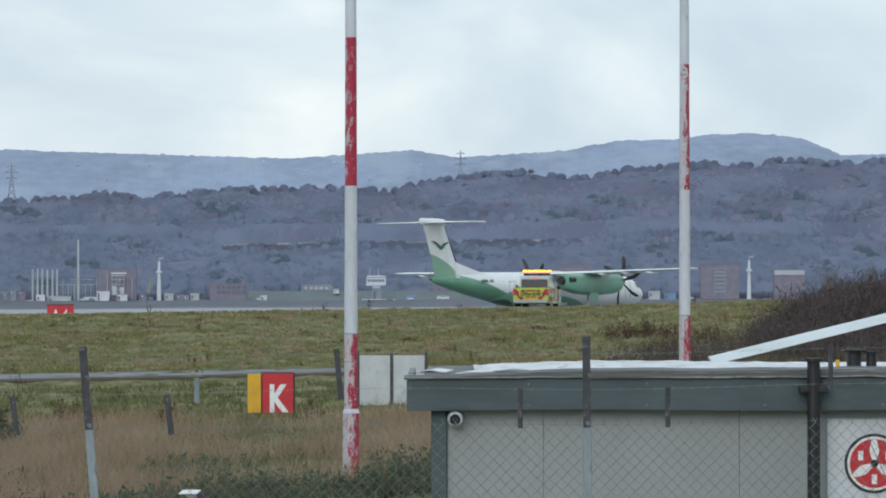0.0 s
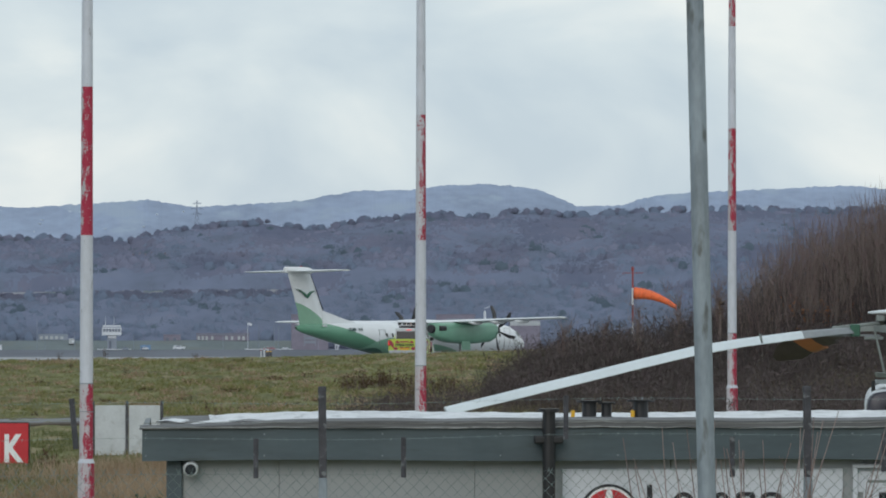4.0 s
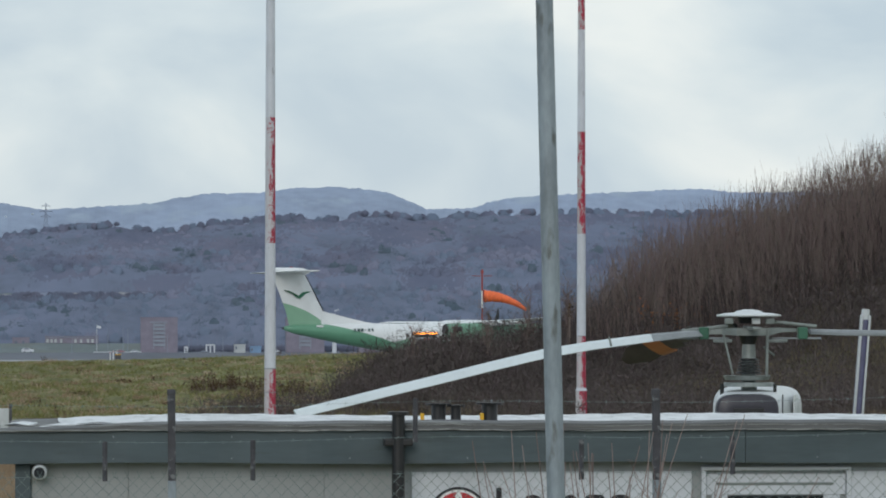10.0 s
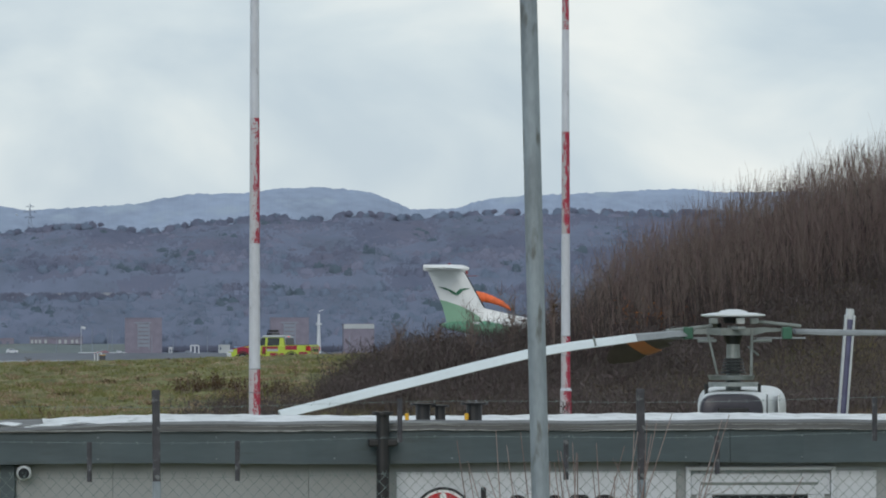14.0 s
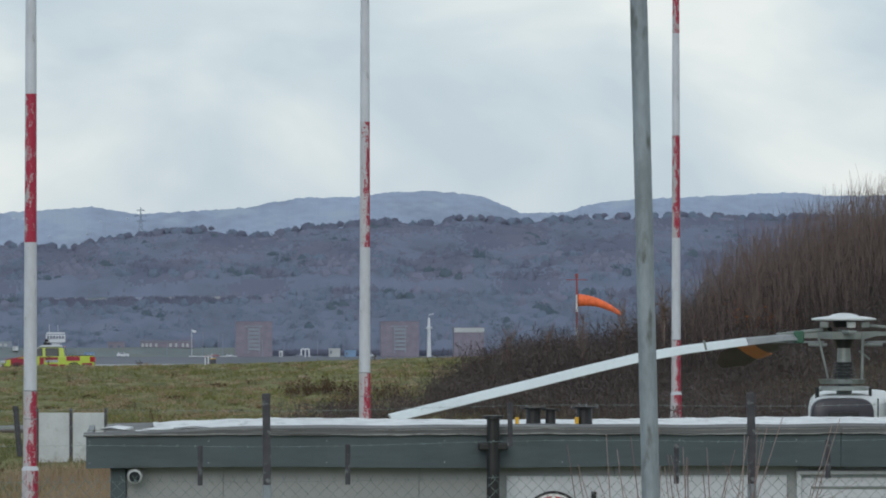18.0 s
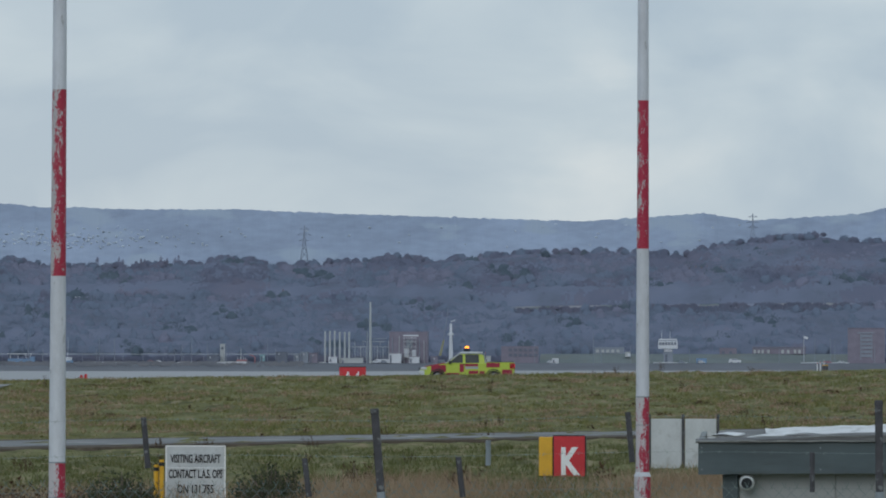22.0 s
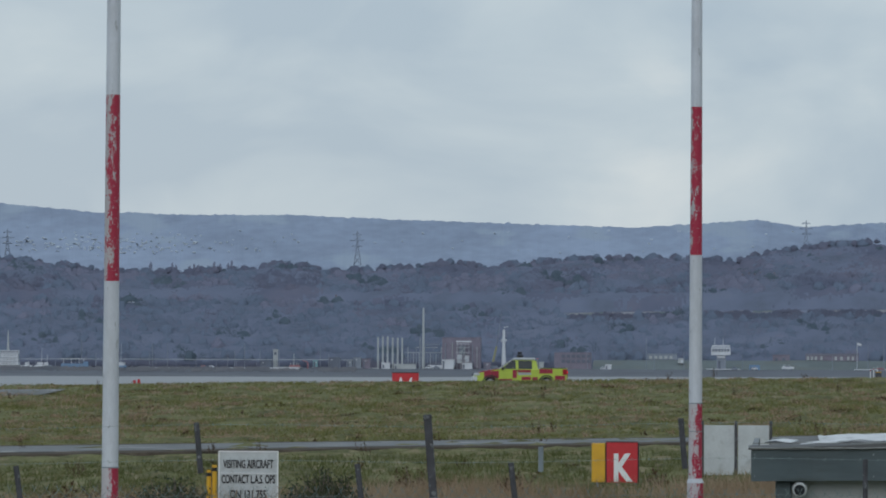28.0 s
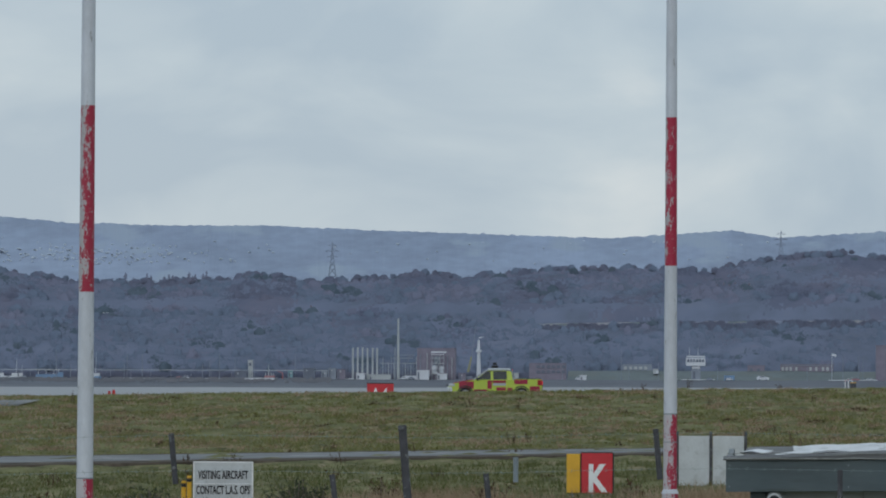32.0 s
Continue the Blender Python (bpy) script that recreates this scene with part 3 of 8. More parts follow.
def crown_hearts(c, rad, hgt, rng):
    """The close-twigged hearts of crowns: uneven rounded lumps."""
    la, lo = np.meshgrid(np.linspace(-0.5, 1.0, 7) * np.pi / 2, np.linspace(0, 2 * np.pi, 11)[:-1], indexing="ij")
    unit = np.stack([np.cos(la) * np.cos(lo), np.cos(la) * np.sin(lo), np.sin(la)], -1).reshape(-1, 3)
    m, k = len(c), len(unit)
    v = unit[None] * np.stack([rad, rad, hgt], 1)[:, None, :] * rng.uniform(0.66, 1.12, (m, k, 1)) + c[:, None, :]
    g = np.arange(70).reshape(7, 10)
    q = np.stack([g[:-1], np.roll(g, -1, 1)[:-1], np.roll(g, -1, 1)[1:], g[1:]], -1).reshape(-1, 4)
    f = (q[None] + (np.arange(m) * k)[:, None, None]).reshape(-1, 4)
    return v.reshape(-1, 3), f


def stand(name, label, c, rad, hgt, material, rng, n, width=0.6, heart=0.0, every=1):
    """A stand of trees of one kind, their crowns filled and fringed with twigs."""
    v = crown_twigs(c, rad, hgt, n, rng, width)
    f = np.arange(len(v)).reshape(-1, 3)
    if heart:
        hv, hf = crown_hearts(c[::every], rad[::every] * heart, hgt[::every] * heart, rng)
        hf = np.concatenate([hf[:, [0, 1, 2]], hf[:, [0, 2, 3]]]) + len(v)
        v, f = np.concatenate([v, hv]), np.concatenate([f, hf])
    ob = raw(name, v, f, material)
    ob.data.polygons.foreach_set("use_smooth", np.ones(len(f), dtype=bool))
    return tagged(ob, label, "trees", kind="stuff")


rng = np.random.default_rng(11)
NT = 15000
u = rng.uniform(-780, 2480, NT)
dd = 3462 + 470 * rng.uniform(0, 1, NT) ** 0.85
ridge_n = 300
u[:ridge_n] = np.linspace(-780, 2480, ridge_n) + rng.normal(0, 5, ridge_n)
dd[:ridge_n] = rng.uniform(3915, 3950, ridge_n)
tx = (u - 784) / UNIT * dd
tz = land(tx, dd)
lev = 484 + (EYE - tz) / dd * UNIT
open_land = (lev > FIELD_V(u) - 16) & (lev < FIELD_V(u) + strip_wide(u))
keep = ~open_land
tx, dd, tz, u, lev = tx[keep], dd[keep], tz[keep], u[keep], lev[keep]
nt_ = len(tx)
first = np.arange(nt_) < ridge_n
hgt = rng.uniform(5.0, 9.0, nt_) * np.interp(lev, [350, 400, 480], [0.8, 1.0, 0.85])
hgt[first] = rng.uniform(4.2, 6.6, ridge_n)
rad = hgt * rng.uniform(0.5, 0.95, nt_)
rad[first] = hgt[first] * rng.uniform(1.0, 1.6, ridge_n)
c = np.stack([tx, dd, tz + hgt * np.where(first, 0.75, 0.62)], 1)
# kinds of trees in drifts: brown oak along the top, ash and birch lower down in hazier blue
drift = np.sin(u / 37.0 + lev / 17.0) + np.sin(u / 83.0 - lev / 13.0 + 2.0) + 0.2 * rng.normal(0, 1, nt_)
high = np.interp(lev, [350, 420, 470], [1.0, 0.25, -0.8])
kind = np.where(drift + 1.2 * high > 1.25, 1, np.where(drift - high < -0.9, 2, 0))
kind = np.where((np.sin(u / 29.0 - lev / 9.0) + np.sin(u / 53.0 + lev / 21.0 + 1.0) > 1.45), 3, kind)
for j, (nm, lb, material) in enumerate((("far_ash_wood", "bare winter woodland on the far bank, hazed blue-grey", WOODS), ("far_oak_wood", "bare brown winter oaks on the far ridge, blued by haze", OAKS),
                                        ("far_birch_wood", "bare winter birches on the far bank, hazed purplish", BIRCH), ("far_evergreens", "dark evergreen trees among bare woodland", EVERG))):
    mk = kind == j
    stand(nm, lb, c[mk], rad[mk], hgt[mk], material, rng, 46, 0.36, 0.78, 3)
# the close canopy that the crowns make together, a soft rolling sheet of domes
cu = np.arange(-900, 2600, 4.0)
cd = np.arange(3456, 3950, 5.0)
CU, CD = np.meshgrid(cu, cd)
CX = (CU - 784) / UNIT * CD
CZ = land(CX, CD)
cl = 484 + (EYE - CZ) / CD * UNIT
gap = (cl > FIELD_V(CU) - 5) & (cl < FIELD_V(CU) + strip_wide(CU))
lift = np.where(gap, -0.6, np.interp(CD, [3456, 3475, 3900, 3949], [-1.0, 5.6, 7.6, 6.6]))
for _ in range(5):
    lift[1:-1, 1:-1] = (lift[1:-1, :-2] + lift[1:-1, 2:] + lift[:-2, 1:-1] + lift[2:, 1:-1]) / 4
CZ = CZ + lift
dome = np.zeros_like(CZ)
dr = np.random.default_rng(23)
for a_, b_, h_, r_ in zip(dr.uniform(-420, 420, 5200) * 2.0, dr.uniform(3456, 3950, 5200), dr.uniform(0.5, 2.6, 5200), dr.uniform(4.0, 9.0, 5200)):
    i0, i1 = np.searchsorted(cd, (b_ - r_, b_ + r_))
    j0, j1 = np.searchsorted(cu, (784 + UNIT * (a_ - r_) / b_, 784 + UNIT * (a_ + r_) / b_))
    if i1 > i0 and j1 > j0:
        q = 1 - ((CX[i0:i1, j0:j1] - a_) ** 2 + (CD[i0:i1, j0:j1] - b_) ** 2) / r_ ** 2
        dome[i0:i1, j0:j1] = np.maximum(dome[i0:i1, j0:j1], h_ * np.clip(q, 0, 1))
CZ = CZ + np.where(gap, 0, dome)
idx = np.arange(CX.size).reshape(CX.shape)
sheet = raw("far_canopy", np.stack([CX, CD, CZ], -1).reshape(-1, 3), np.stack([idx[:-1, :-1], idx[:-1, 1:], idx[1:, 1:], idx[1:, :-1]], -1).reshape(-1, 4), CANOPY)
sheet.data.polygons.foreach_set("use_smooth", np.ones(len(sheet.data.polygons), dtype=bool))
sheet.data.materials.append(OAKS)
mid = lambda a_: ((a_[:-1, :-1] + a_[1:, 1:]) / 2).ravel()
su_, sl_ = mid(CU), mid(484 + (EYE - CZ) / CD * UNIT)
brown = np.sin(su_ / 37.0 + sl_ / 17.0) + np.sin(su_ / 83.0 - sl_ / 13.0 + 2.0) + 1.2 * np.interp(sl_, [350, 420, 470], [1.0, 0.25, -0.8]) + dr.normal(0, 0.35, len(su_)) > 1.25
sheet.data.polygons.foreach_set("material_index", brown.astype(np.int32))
tagged(sheet, "close canopy of bare winter woodland, hazed purple-grey", "trees", kind="stuff")
# evergreen clumps at known places: bearing, top, width
for eu, ev, ew in ((320, 340, 26), (300, 362, 20), (338, 372, 20), (240, 376, 9), (452, 333, 12), (466, 345, 14), (520, 332, 9), (944, 312, 26), (928, 330, 18), (1052, 322, 14), (640, 350, 16), (-112, 344, 22), (-88, 345, 26), (-66, 352, 20), (-100, 366, 26), (-540, 368, 26), (-506, 372, 20), (150, 362, 14),
                   (574, 340, 10), (1384, 292, 20), (1230, 298, 18), (744, 352, 16)):
    dist = 3925.0
    p = sight(eu, ev, dist)
    k = dist / UNIT
    rr = np.full(5, ew * k * 0.62)
    cc_ = np.stack([p.x + rng.normal(0, ew * k * 0.25, 5), dist - 16 + rng.normal(0, 3, 5), p.z - rr * np.array([1.0, 1.3, 1.9, 2.4, 2.8])], 1)
    stand("evergreen_clump", "dark evergreen clump on the wooded ridge", cc_, rr, rr * 1.1, EVERG, rng, 320, 0.3, 0.8)
# the rounded crowns that stand along the skyline, thin enough for the sky to show at their edges
rc_ = np.random.default_rng(19)
nr = 420
ru = np.sort(rc_.uniform(-780, 2480, nr))
rd = rc_.uniform(3935, 3955, nr)
rx_ = (ru - 784) / UNIT * rd
rr_ = rc_.uniform(2.6, 8.5, nr)
rh_ = rr_ * rc_.uniform(0.85, 1.2, nr)
top_z = EYE - (np.interp(ru, TOPS_U, TOPS_V) + np.abs(rc_.normal(0, 4, nr)) - 3 - 484) / UNIT * rd
rc3 = np.stack([rx_, rd, top_z - rh_ * 0.8], 1)
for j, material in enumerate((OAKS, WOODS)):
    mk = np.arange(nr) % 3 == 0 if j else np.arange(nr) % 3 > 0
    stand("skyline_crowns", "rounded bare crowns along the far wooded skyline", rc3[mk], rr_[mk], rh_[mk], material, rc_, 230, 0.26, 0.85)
# pale slim trunks among the lower woods
ns_ = 1500
su = rc_.uniform(-780, 2480, ns_)
sdist = 3456 + 200 * rc_.uniform(0, 1, ns_) ** 1.4
sx_ = (su - 784) / UNIT * sdist
sz_ = land(sx_, sdist)
b0 = np.stack([sx_, sdist - 6, sz_], 1)
tall = rc_.uniform(6, 12, ns_)
v, f = tubes(np.stack([b0, b0 + np.stack([rc_.normal(0, 0.4, ns_), np.zeros(ns_), tall], 1)], 1), np.stack([rc_.uniform(0.1, 0.22, ns_), np.full(ns_, 0.06)], 1), 3)
tagged(raw("far_slim_trunks", v, f, BIRCH), "slim pale trunks in the lower far woods", "trees", kind="stuff")
# low hedge scrub on the open strip
hn = 1500
hu = rc_.uniform(330, 1120, hn)
hd_ = 3560 + 120 * rc_.uniform(0, 1, hn)
hx_ = (hu - 784) / UNIT * hd_
hl = 484 + (EYE - land(hx_, hd_)) / hd_ * UNIT
ok = (hl > FIELD_V(hu) + 5) & (hl < FIELD_V(hu) + 28)
hx_, hd_ = hx_[ok], hd_[ok]
hr_ = rc_.uniform(1.2, 2.6, len(hx_))
stand("far_hedge_scrub", "low bare scrub below a far open strip", np.stack([hx_, hd_, land(hx_, hd_) + 0.6], 1), hr_ * 1.6, hr_, OAKS, rc_, 90)
# lombardy poplars on the ridge
for pu in (-349, -310, -303, -279, -271, -264, -235, -229, -224, -210, -204):
    p = sight(pu, 356, 3945)
    hh = random.uniform(4, 9)
    t = thing("poplar_tree", Matrix.Translation((p.x, p.y, land(p.x, p.y))), "tall slim bare poplar on the wooded ridge", "tree", "poplars on the ridge")
    part("trunk", rod((0, 0, 0), (0, 0, 8), 0.4, 0.2, 6), STEELF, t)
    q = np.stack([rng.normal(0, 1.1, 95), rng.normal(0, 0.75, 95), 5 + hh * 1.25 * rng.uniform(0, 1, 95)], -1)
    q[:, :2] *= (1.25 - (q[:, 2:3] - 5) / (hh * 1.25))
    v = np.stack([q - (0.3, 0, 0), q + (0.3, 0, 0), q + np.stack([rng.normal(0, 0.2, 95), rng.normal(0, 0.2, 95), np.full(95, 1.6)], -1)], 1).reshape(-1, 3)
    raw("crown", v, np.arange(len(v)).reshape(-1, 3), BIRCH, t)


# ---- pylons ----
# pylon steel is lightened and blued towards the hazy hill colour
PYLONF = mat("haze-blued pylon steel", (0.235, 0.275, 0.35), 0.7, scale=0.1, var=0.1)
def pylon(u, v_top, d, h, w):
    top = sight(u, v_top, d)
    p = thing("electricity_pylon", Matrix.Translation((top.x, d, top.z - h)), "grey steel lattice electricity pylon above the woods", "pylon", "pylons on the skyline")
    bm = bmesh.new()
    hw = lambda z: w * (1 - 0.86 * min(1, z / (0.72 * h))) if z < 0.72 * h else w * 0.14 * (1 - (z - 0.72 * h) / (0.3 * h))
    zs = [h * k for k in (0, 0.18, 0.34, 0.48, 0.6, 0.7, 0.79, 0.88, 0.97)]
    for sx in (-1, 1):
        for sy in (-1, 1):
            for a, b in zip(zs, zs[1:]):
                rod((sx * hw(a), sy * hw(a), a), (sx * hw(b), sy * hw(b), b), 0.22, n=4, bm=bm)
    for a, b in zip(zs, zs[1:]):
        for sy in (-1, 1):
            rod((-hw(a), sy * hw(a), a), (hw(b), sy * hw(b), b), 0.15, n=4, bm=bm)
            rod((hw(a), sy * hw(a), a), (-hw(b), sy * hw(b), b), 0.15, n=4, bm=bm)
    part("lattice_mast", bm, PYLONF, p)
    for z, l in ((0.68, 0.11), (0.79, 0.14), (0.90, 0.09)):
        bm = rod((-l * h, 0, z * h), (0, 0, z * h + 0.035 * h), 0.16, n=4)
        rod((l * h, 0, z * h), (0, 0, z * h + 0.035 * h), 0.16, n=4, bm=bm)
        rod((-l * h, 0, z * h), (l * h, 0, z * h), 0.2, n=4, bm=bm)
        part("cross_arm", bm, PYLONF, p)


pylon(815.6, 264, 4000, 38, 4.2)
pylon(20.7, 284, 4000, 42, 4.6)
pylon(-606, 281, 4000, 40, 4.4)

# ---- the far waterfront ----
SHORE = 3405.0
LAWN = 3449.0
BASE = 532


def far_x(u):
    return (u - 784) / UNIT * SHORE


FM = SHORE / UNIT     # metres to one unit of bearing
GZ = -15.15


def block(name, u0, u1, v0, material, label, category, depth=12.0, d=SHORE, v1=BASE, group="", extras=()):
    """A far building with windows: u0 to u1 wide, up to level v0; extras are (u0, u1, v0, v1, material, part name)."""
    k = d / UNIT
    z0 = GZ if v1 == BASE else sight(u0, v1, d).z
    b = thing(name, Matrix.Translation(((u0 + u1) / 2 / UNIT * d - 784 / UNIT * d, d + depth / 2, z0)), label, category, group)
    w, h = (u1 - u0) * k, (v1 - v0) * k
    part("wall", box((w, depth, h), (0, 0, h / 2)), material, b)
    part("roof", box((w + 0.5, depth + 0.5, 0.4), (0, 0, h + 0.2)), material if name != "terrace_house" else BRICKF, b)
    mid = (u0 + u1) / 2
    for e0, e1, w0, w1, m, nm in extras:
        part(nm, box(((e1 - e0) * k, 0.5, (w1 - w0) * k), (((e0 + e1) / 2 - mid) * k, -depth / 2 - 0.2, (v1 - (w0 + w1) / 2) * k)), m, b)
    return b


def slim(name, u, v0, r0, r1, material, label, category, d=SHORE, v1=BASE, group=""):
    a, b = sight(u, v1, d), sight(u, v0, d)
    t = thing(name, Matrix.Translation((a.x, d, GZ)), label, category, group)
    part("shaft", rod((0, 0, 0), (0, 0, b.z - GZ), r0, r1, 8), material, t)
    return t


# a mown bank behind the quay
lw = bmesh.new()
loft([[(far_x(u), 3424, -15.2), (far_x(u), 3449, -9.2 + 0.5 * math.sin(u / 40.0)), (far_x(u), 3456, -9.0), (far_x(u), 3456, -16)] for u in range(436, 1001, 12)], bm=lw)
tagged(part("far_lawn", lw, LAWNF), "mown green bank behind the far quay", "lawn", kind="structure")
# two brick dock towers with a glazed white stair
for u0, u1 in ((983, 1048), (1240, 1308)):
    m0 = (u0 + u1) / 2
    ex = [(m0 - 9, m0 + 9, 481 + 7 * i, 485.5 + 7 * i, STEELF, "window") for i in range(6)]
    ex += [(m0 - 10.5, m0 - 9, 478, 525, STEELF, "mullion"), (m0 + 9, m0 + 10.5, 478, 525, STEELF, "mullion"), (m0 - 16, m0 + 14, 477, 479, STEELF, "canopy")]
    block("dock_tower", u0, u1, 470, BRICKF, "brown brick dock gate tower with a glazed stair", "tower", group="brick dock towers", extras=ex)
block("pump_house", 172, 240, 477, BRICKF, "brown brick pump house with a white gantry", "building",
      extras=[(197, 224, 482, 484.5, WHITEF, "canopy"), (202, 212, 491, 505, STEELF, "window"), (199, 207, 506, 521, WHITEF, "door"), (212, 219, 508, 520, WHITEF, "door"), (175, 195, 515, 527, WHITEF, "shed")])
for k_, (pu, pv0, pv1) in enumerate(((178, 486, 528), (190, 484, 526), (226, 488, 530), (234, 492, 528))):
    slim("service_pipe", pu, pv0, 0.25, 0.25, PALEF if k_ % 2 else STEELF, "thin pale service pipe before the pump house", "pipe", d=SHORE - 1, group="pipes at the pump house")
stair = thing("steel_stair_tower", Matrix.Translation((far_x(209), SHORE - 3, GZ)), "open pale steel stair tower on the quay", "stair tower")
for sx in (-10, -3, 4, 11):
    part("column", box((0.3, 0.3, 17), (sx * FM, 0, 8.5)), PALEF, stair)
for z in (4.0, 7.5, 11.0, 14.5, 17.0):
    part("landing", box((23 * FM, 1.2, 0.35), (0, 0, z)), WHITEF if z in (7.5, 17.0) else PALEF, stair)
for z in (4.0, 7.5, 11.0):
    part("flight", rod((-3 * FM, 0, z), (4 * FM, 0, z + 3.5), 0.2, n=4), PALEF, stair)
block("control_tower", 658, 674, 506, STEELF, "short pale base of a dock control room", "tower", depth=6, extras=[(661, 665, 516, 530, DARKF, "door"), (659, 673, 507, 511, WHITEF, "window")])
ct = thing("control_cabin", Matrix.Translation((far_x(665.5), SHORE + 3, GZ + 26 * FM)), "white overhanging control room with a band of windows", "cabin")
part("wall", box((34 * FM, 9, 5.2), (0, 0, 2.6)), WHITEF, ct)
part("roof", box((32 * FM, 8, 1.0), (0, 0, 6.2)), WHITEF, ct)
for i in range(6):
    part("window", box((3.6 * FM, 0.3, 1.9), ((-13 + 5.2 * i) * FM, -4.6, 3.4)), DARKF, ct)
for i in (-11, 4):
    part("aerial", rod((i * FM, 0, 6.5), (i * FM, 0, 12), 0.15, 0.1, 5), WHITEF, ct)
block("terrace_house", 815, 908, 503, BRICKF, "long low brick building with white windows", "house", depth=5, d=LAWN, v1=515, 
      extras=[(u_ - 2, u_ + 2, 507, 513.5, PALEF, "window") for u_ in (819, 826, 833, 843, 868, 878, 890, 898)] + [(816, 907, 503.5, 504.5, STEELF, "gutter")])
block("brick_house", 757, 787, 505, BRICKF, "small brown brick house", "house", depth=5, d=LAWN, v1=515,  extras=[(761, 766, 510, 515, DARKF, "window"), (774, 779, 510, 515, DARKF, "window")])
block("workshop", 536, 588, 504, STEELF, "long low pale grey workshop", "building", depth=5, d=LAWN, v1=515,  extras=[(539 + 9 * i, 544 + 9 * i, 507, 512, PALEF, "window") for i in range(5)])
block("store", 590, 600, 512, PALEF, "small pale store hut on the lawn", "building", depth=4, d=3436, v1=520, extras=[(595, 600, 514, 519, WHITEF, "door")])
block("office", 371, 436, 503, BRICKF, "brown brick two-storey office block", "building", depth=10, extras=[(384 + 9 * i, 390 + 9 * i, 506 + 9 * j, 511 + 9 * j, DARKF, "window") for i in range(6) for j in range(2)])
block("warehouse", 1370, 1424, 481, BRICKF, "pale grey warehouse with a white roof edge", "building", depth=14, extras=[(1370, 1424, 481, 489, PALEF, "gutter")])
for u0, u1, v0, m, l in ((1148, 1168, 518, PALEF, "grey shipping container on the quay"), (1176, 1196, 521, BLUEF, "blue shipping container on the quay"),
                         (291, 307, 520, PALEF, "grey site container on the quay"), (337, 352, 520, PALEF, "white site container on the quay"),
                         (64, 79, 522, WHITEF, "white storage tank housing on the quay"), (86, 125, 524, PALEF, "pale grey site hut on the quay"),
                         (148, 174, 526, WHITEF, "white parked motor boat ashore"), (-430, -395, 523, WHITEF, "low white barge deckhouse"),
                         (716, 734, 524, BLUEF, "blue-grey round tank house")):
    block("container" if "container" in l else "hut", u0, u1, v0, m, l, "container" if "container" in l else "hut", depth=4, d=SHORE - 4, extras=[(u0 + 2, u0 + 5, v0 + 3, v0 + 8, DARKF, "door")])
gate = thing("lock_gate_frame", Matrix.Translation((far_x(1106), SHORE, GZ)), "small white portal frame on the quay", "frame")
for sx in (-7, 0, 7):
    part("upright", box((0.9, 1, 5.2), (sx * FM, 0, 2.6)), WHITEF, gate)
part("beam", box((15 * FM, 1, 0.9), (0, 0, 5.2)), WHITEF, gate)
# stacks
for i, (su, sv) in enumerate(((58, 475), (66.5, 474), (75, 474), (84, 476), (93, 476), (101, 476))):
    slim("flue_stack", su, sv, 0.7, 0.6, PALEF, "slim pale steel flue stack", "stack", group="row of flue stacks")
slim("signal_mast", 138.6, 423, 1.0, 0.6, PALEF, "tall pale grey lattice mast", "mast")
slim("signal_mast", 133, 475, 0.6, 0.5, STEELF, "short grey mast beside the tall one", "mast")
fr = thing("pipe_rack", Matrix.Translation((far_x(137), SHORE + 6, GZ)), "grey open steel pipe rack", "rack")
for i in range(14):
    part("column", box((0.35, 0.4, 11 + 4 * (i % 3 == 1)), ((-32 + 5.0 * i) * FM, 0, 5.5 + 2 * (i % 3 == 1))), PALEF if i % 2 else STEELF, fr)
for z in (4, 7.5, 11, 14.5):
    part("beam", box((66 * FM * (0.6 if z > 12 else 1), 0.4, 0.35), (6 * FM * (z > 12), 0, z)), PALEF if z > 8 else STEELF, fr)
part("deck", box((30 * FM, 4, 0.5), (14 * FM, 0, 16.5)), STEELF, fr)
for bu, bh in ((281.5, 461), (1325.5, 462)):
    bcn = slim("lock_light_tower", bu, bh, 1.6, 0.75, WHITEF, "tall white tapered light tower", "tower", group="white light towers")
    part("gallery", rod((0, 0, 18.7), (0, 0, 20.2), 2.0, 2.0, 10), WHITEF, bcn)
    part("lamp_arm", rod((0, 0, 28), (3.2, 0, 29), 0.3, 0.2, 6), WHITEF, bcn)
cr = thing("mobile_crane", Matrix.Translation((far_x(262), SHORE + 3, GZ)), "yellow mobile crane with a raised lattice jib", "crane")
part("jib", rod((0, 0, 5), (2.4, 0, 15.5), 0.9, 0.6, 4), mat("far yellow paint", (0.34, 0.34, 0.22), 0.6, scale=0.3, var=0.1), cr)
part("jib_tip", rod((2.4, 0, 15.5), (5.5, 0, 37), 0.22, 0.15, 4), STEELF, cr)
part("body", box((6, 3, 2.4), (0, 0, 1.2), 0.2), STEELF, cr)
# ships and boats at the left
ship = thing("coaster_ship", Matrix.Translation((far_x(-602), SHORE - 6, GZ - 1.5)), "white coaster ship with a tall bridge", "ship")
hull = bmesh.new()
loft([oval(x, 0, 1.5, w, 1.6, 10) for x, w in ((-16, 3.5), (-8, 4), (6, 4), (12, 2.5), (15, 0.4))], bm=hull)
part("hull", hull, WHITEF, ship)
for i, (w, z) in enumerate(((13.5, 4.3), (12.4, 6.9), (12, 9.5), (13, 12))):
    part("deckhouse", box((w, 7 - i, 2.5), (1.2, 0, z), 0.15), WHITEF, ship)
for i in range(7):
    part("window", box((1.2, 0.3, 0.9), (-4.2 + i * 1.8, -2.2, 12.3)), DARKF, ship)
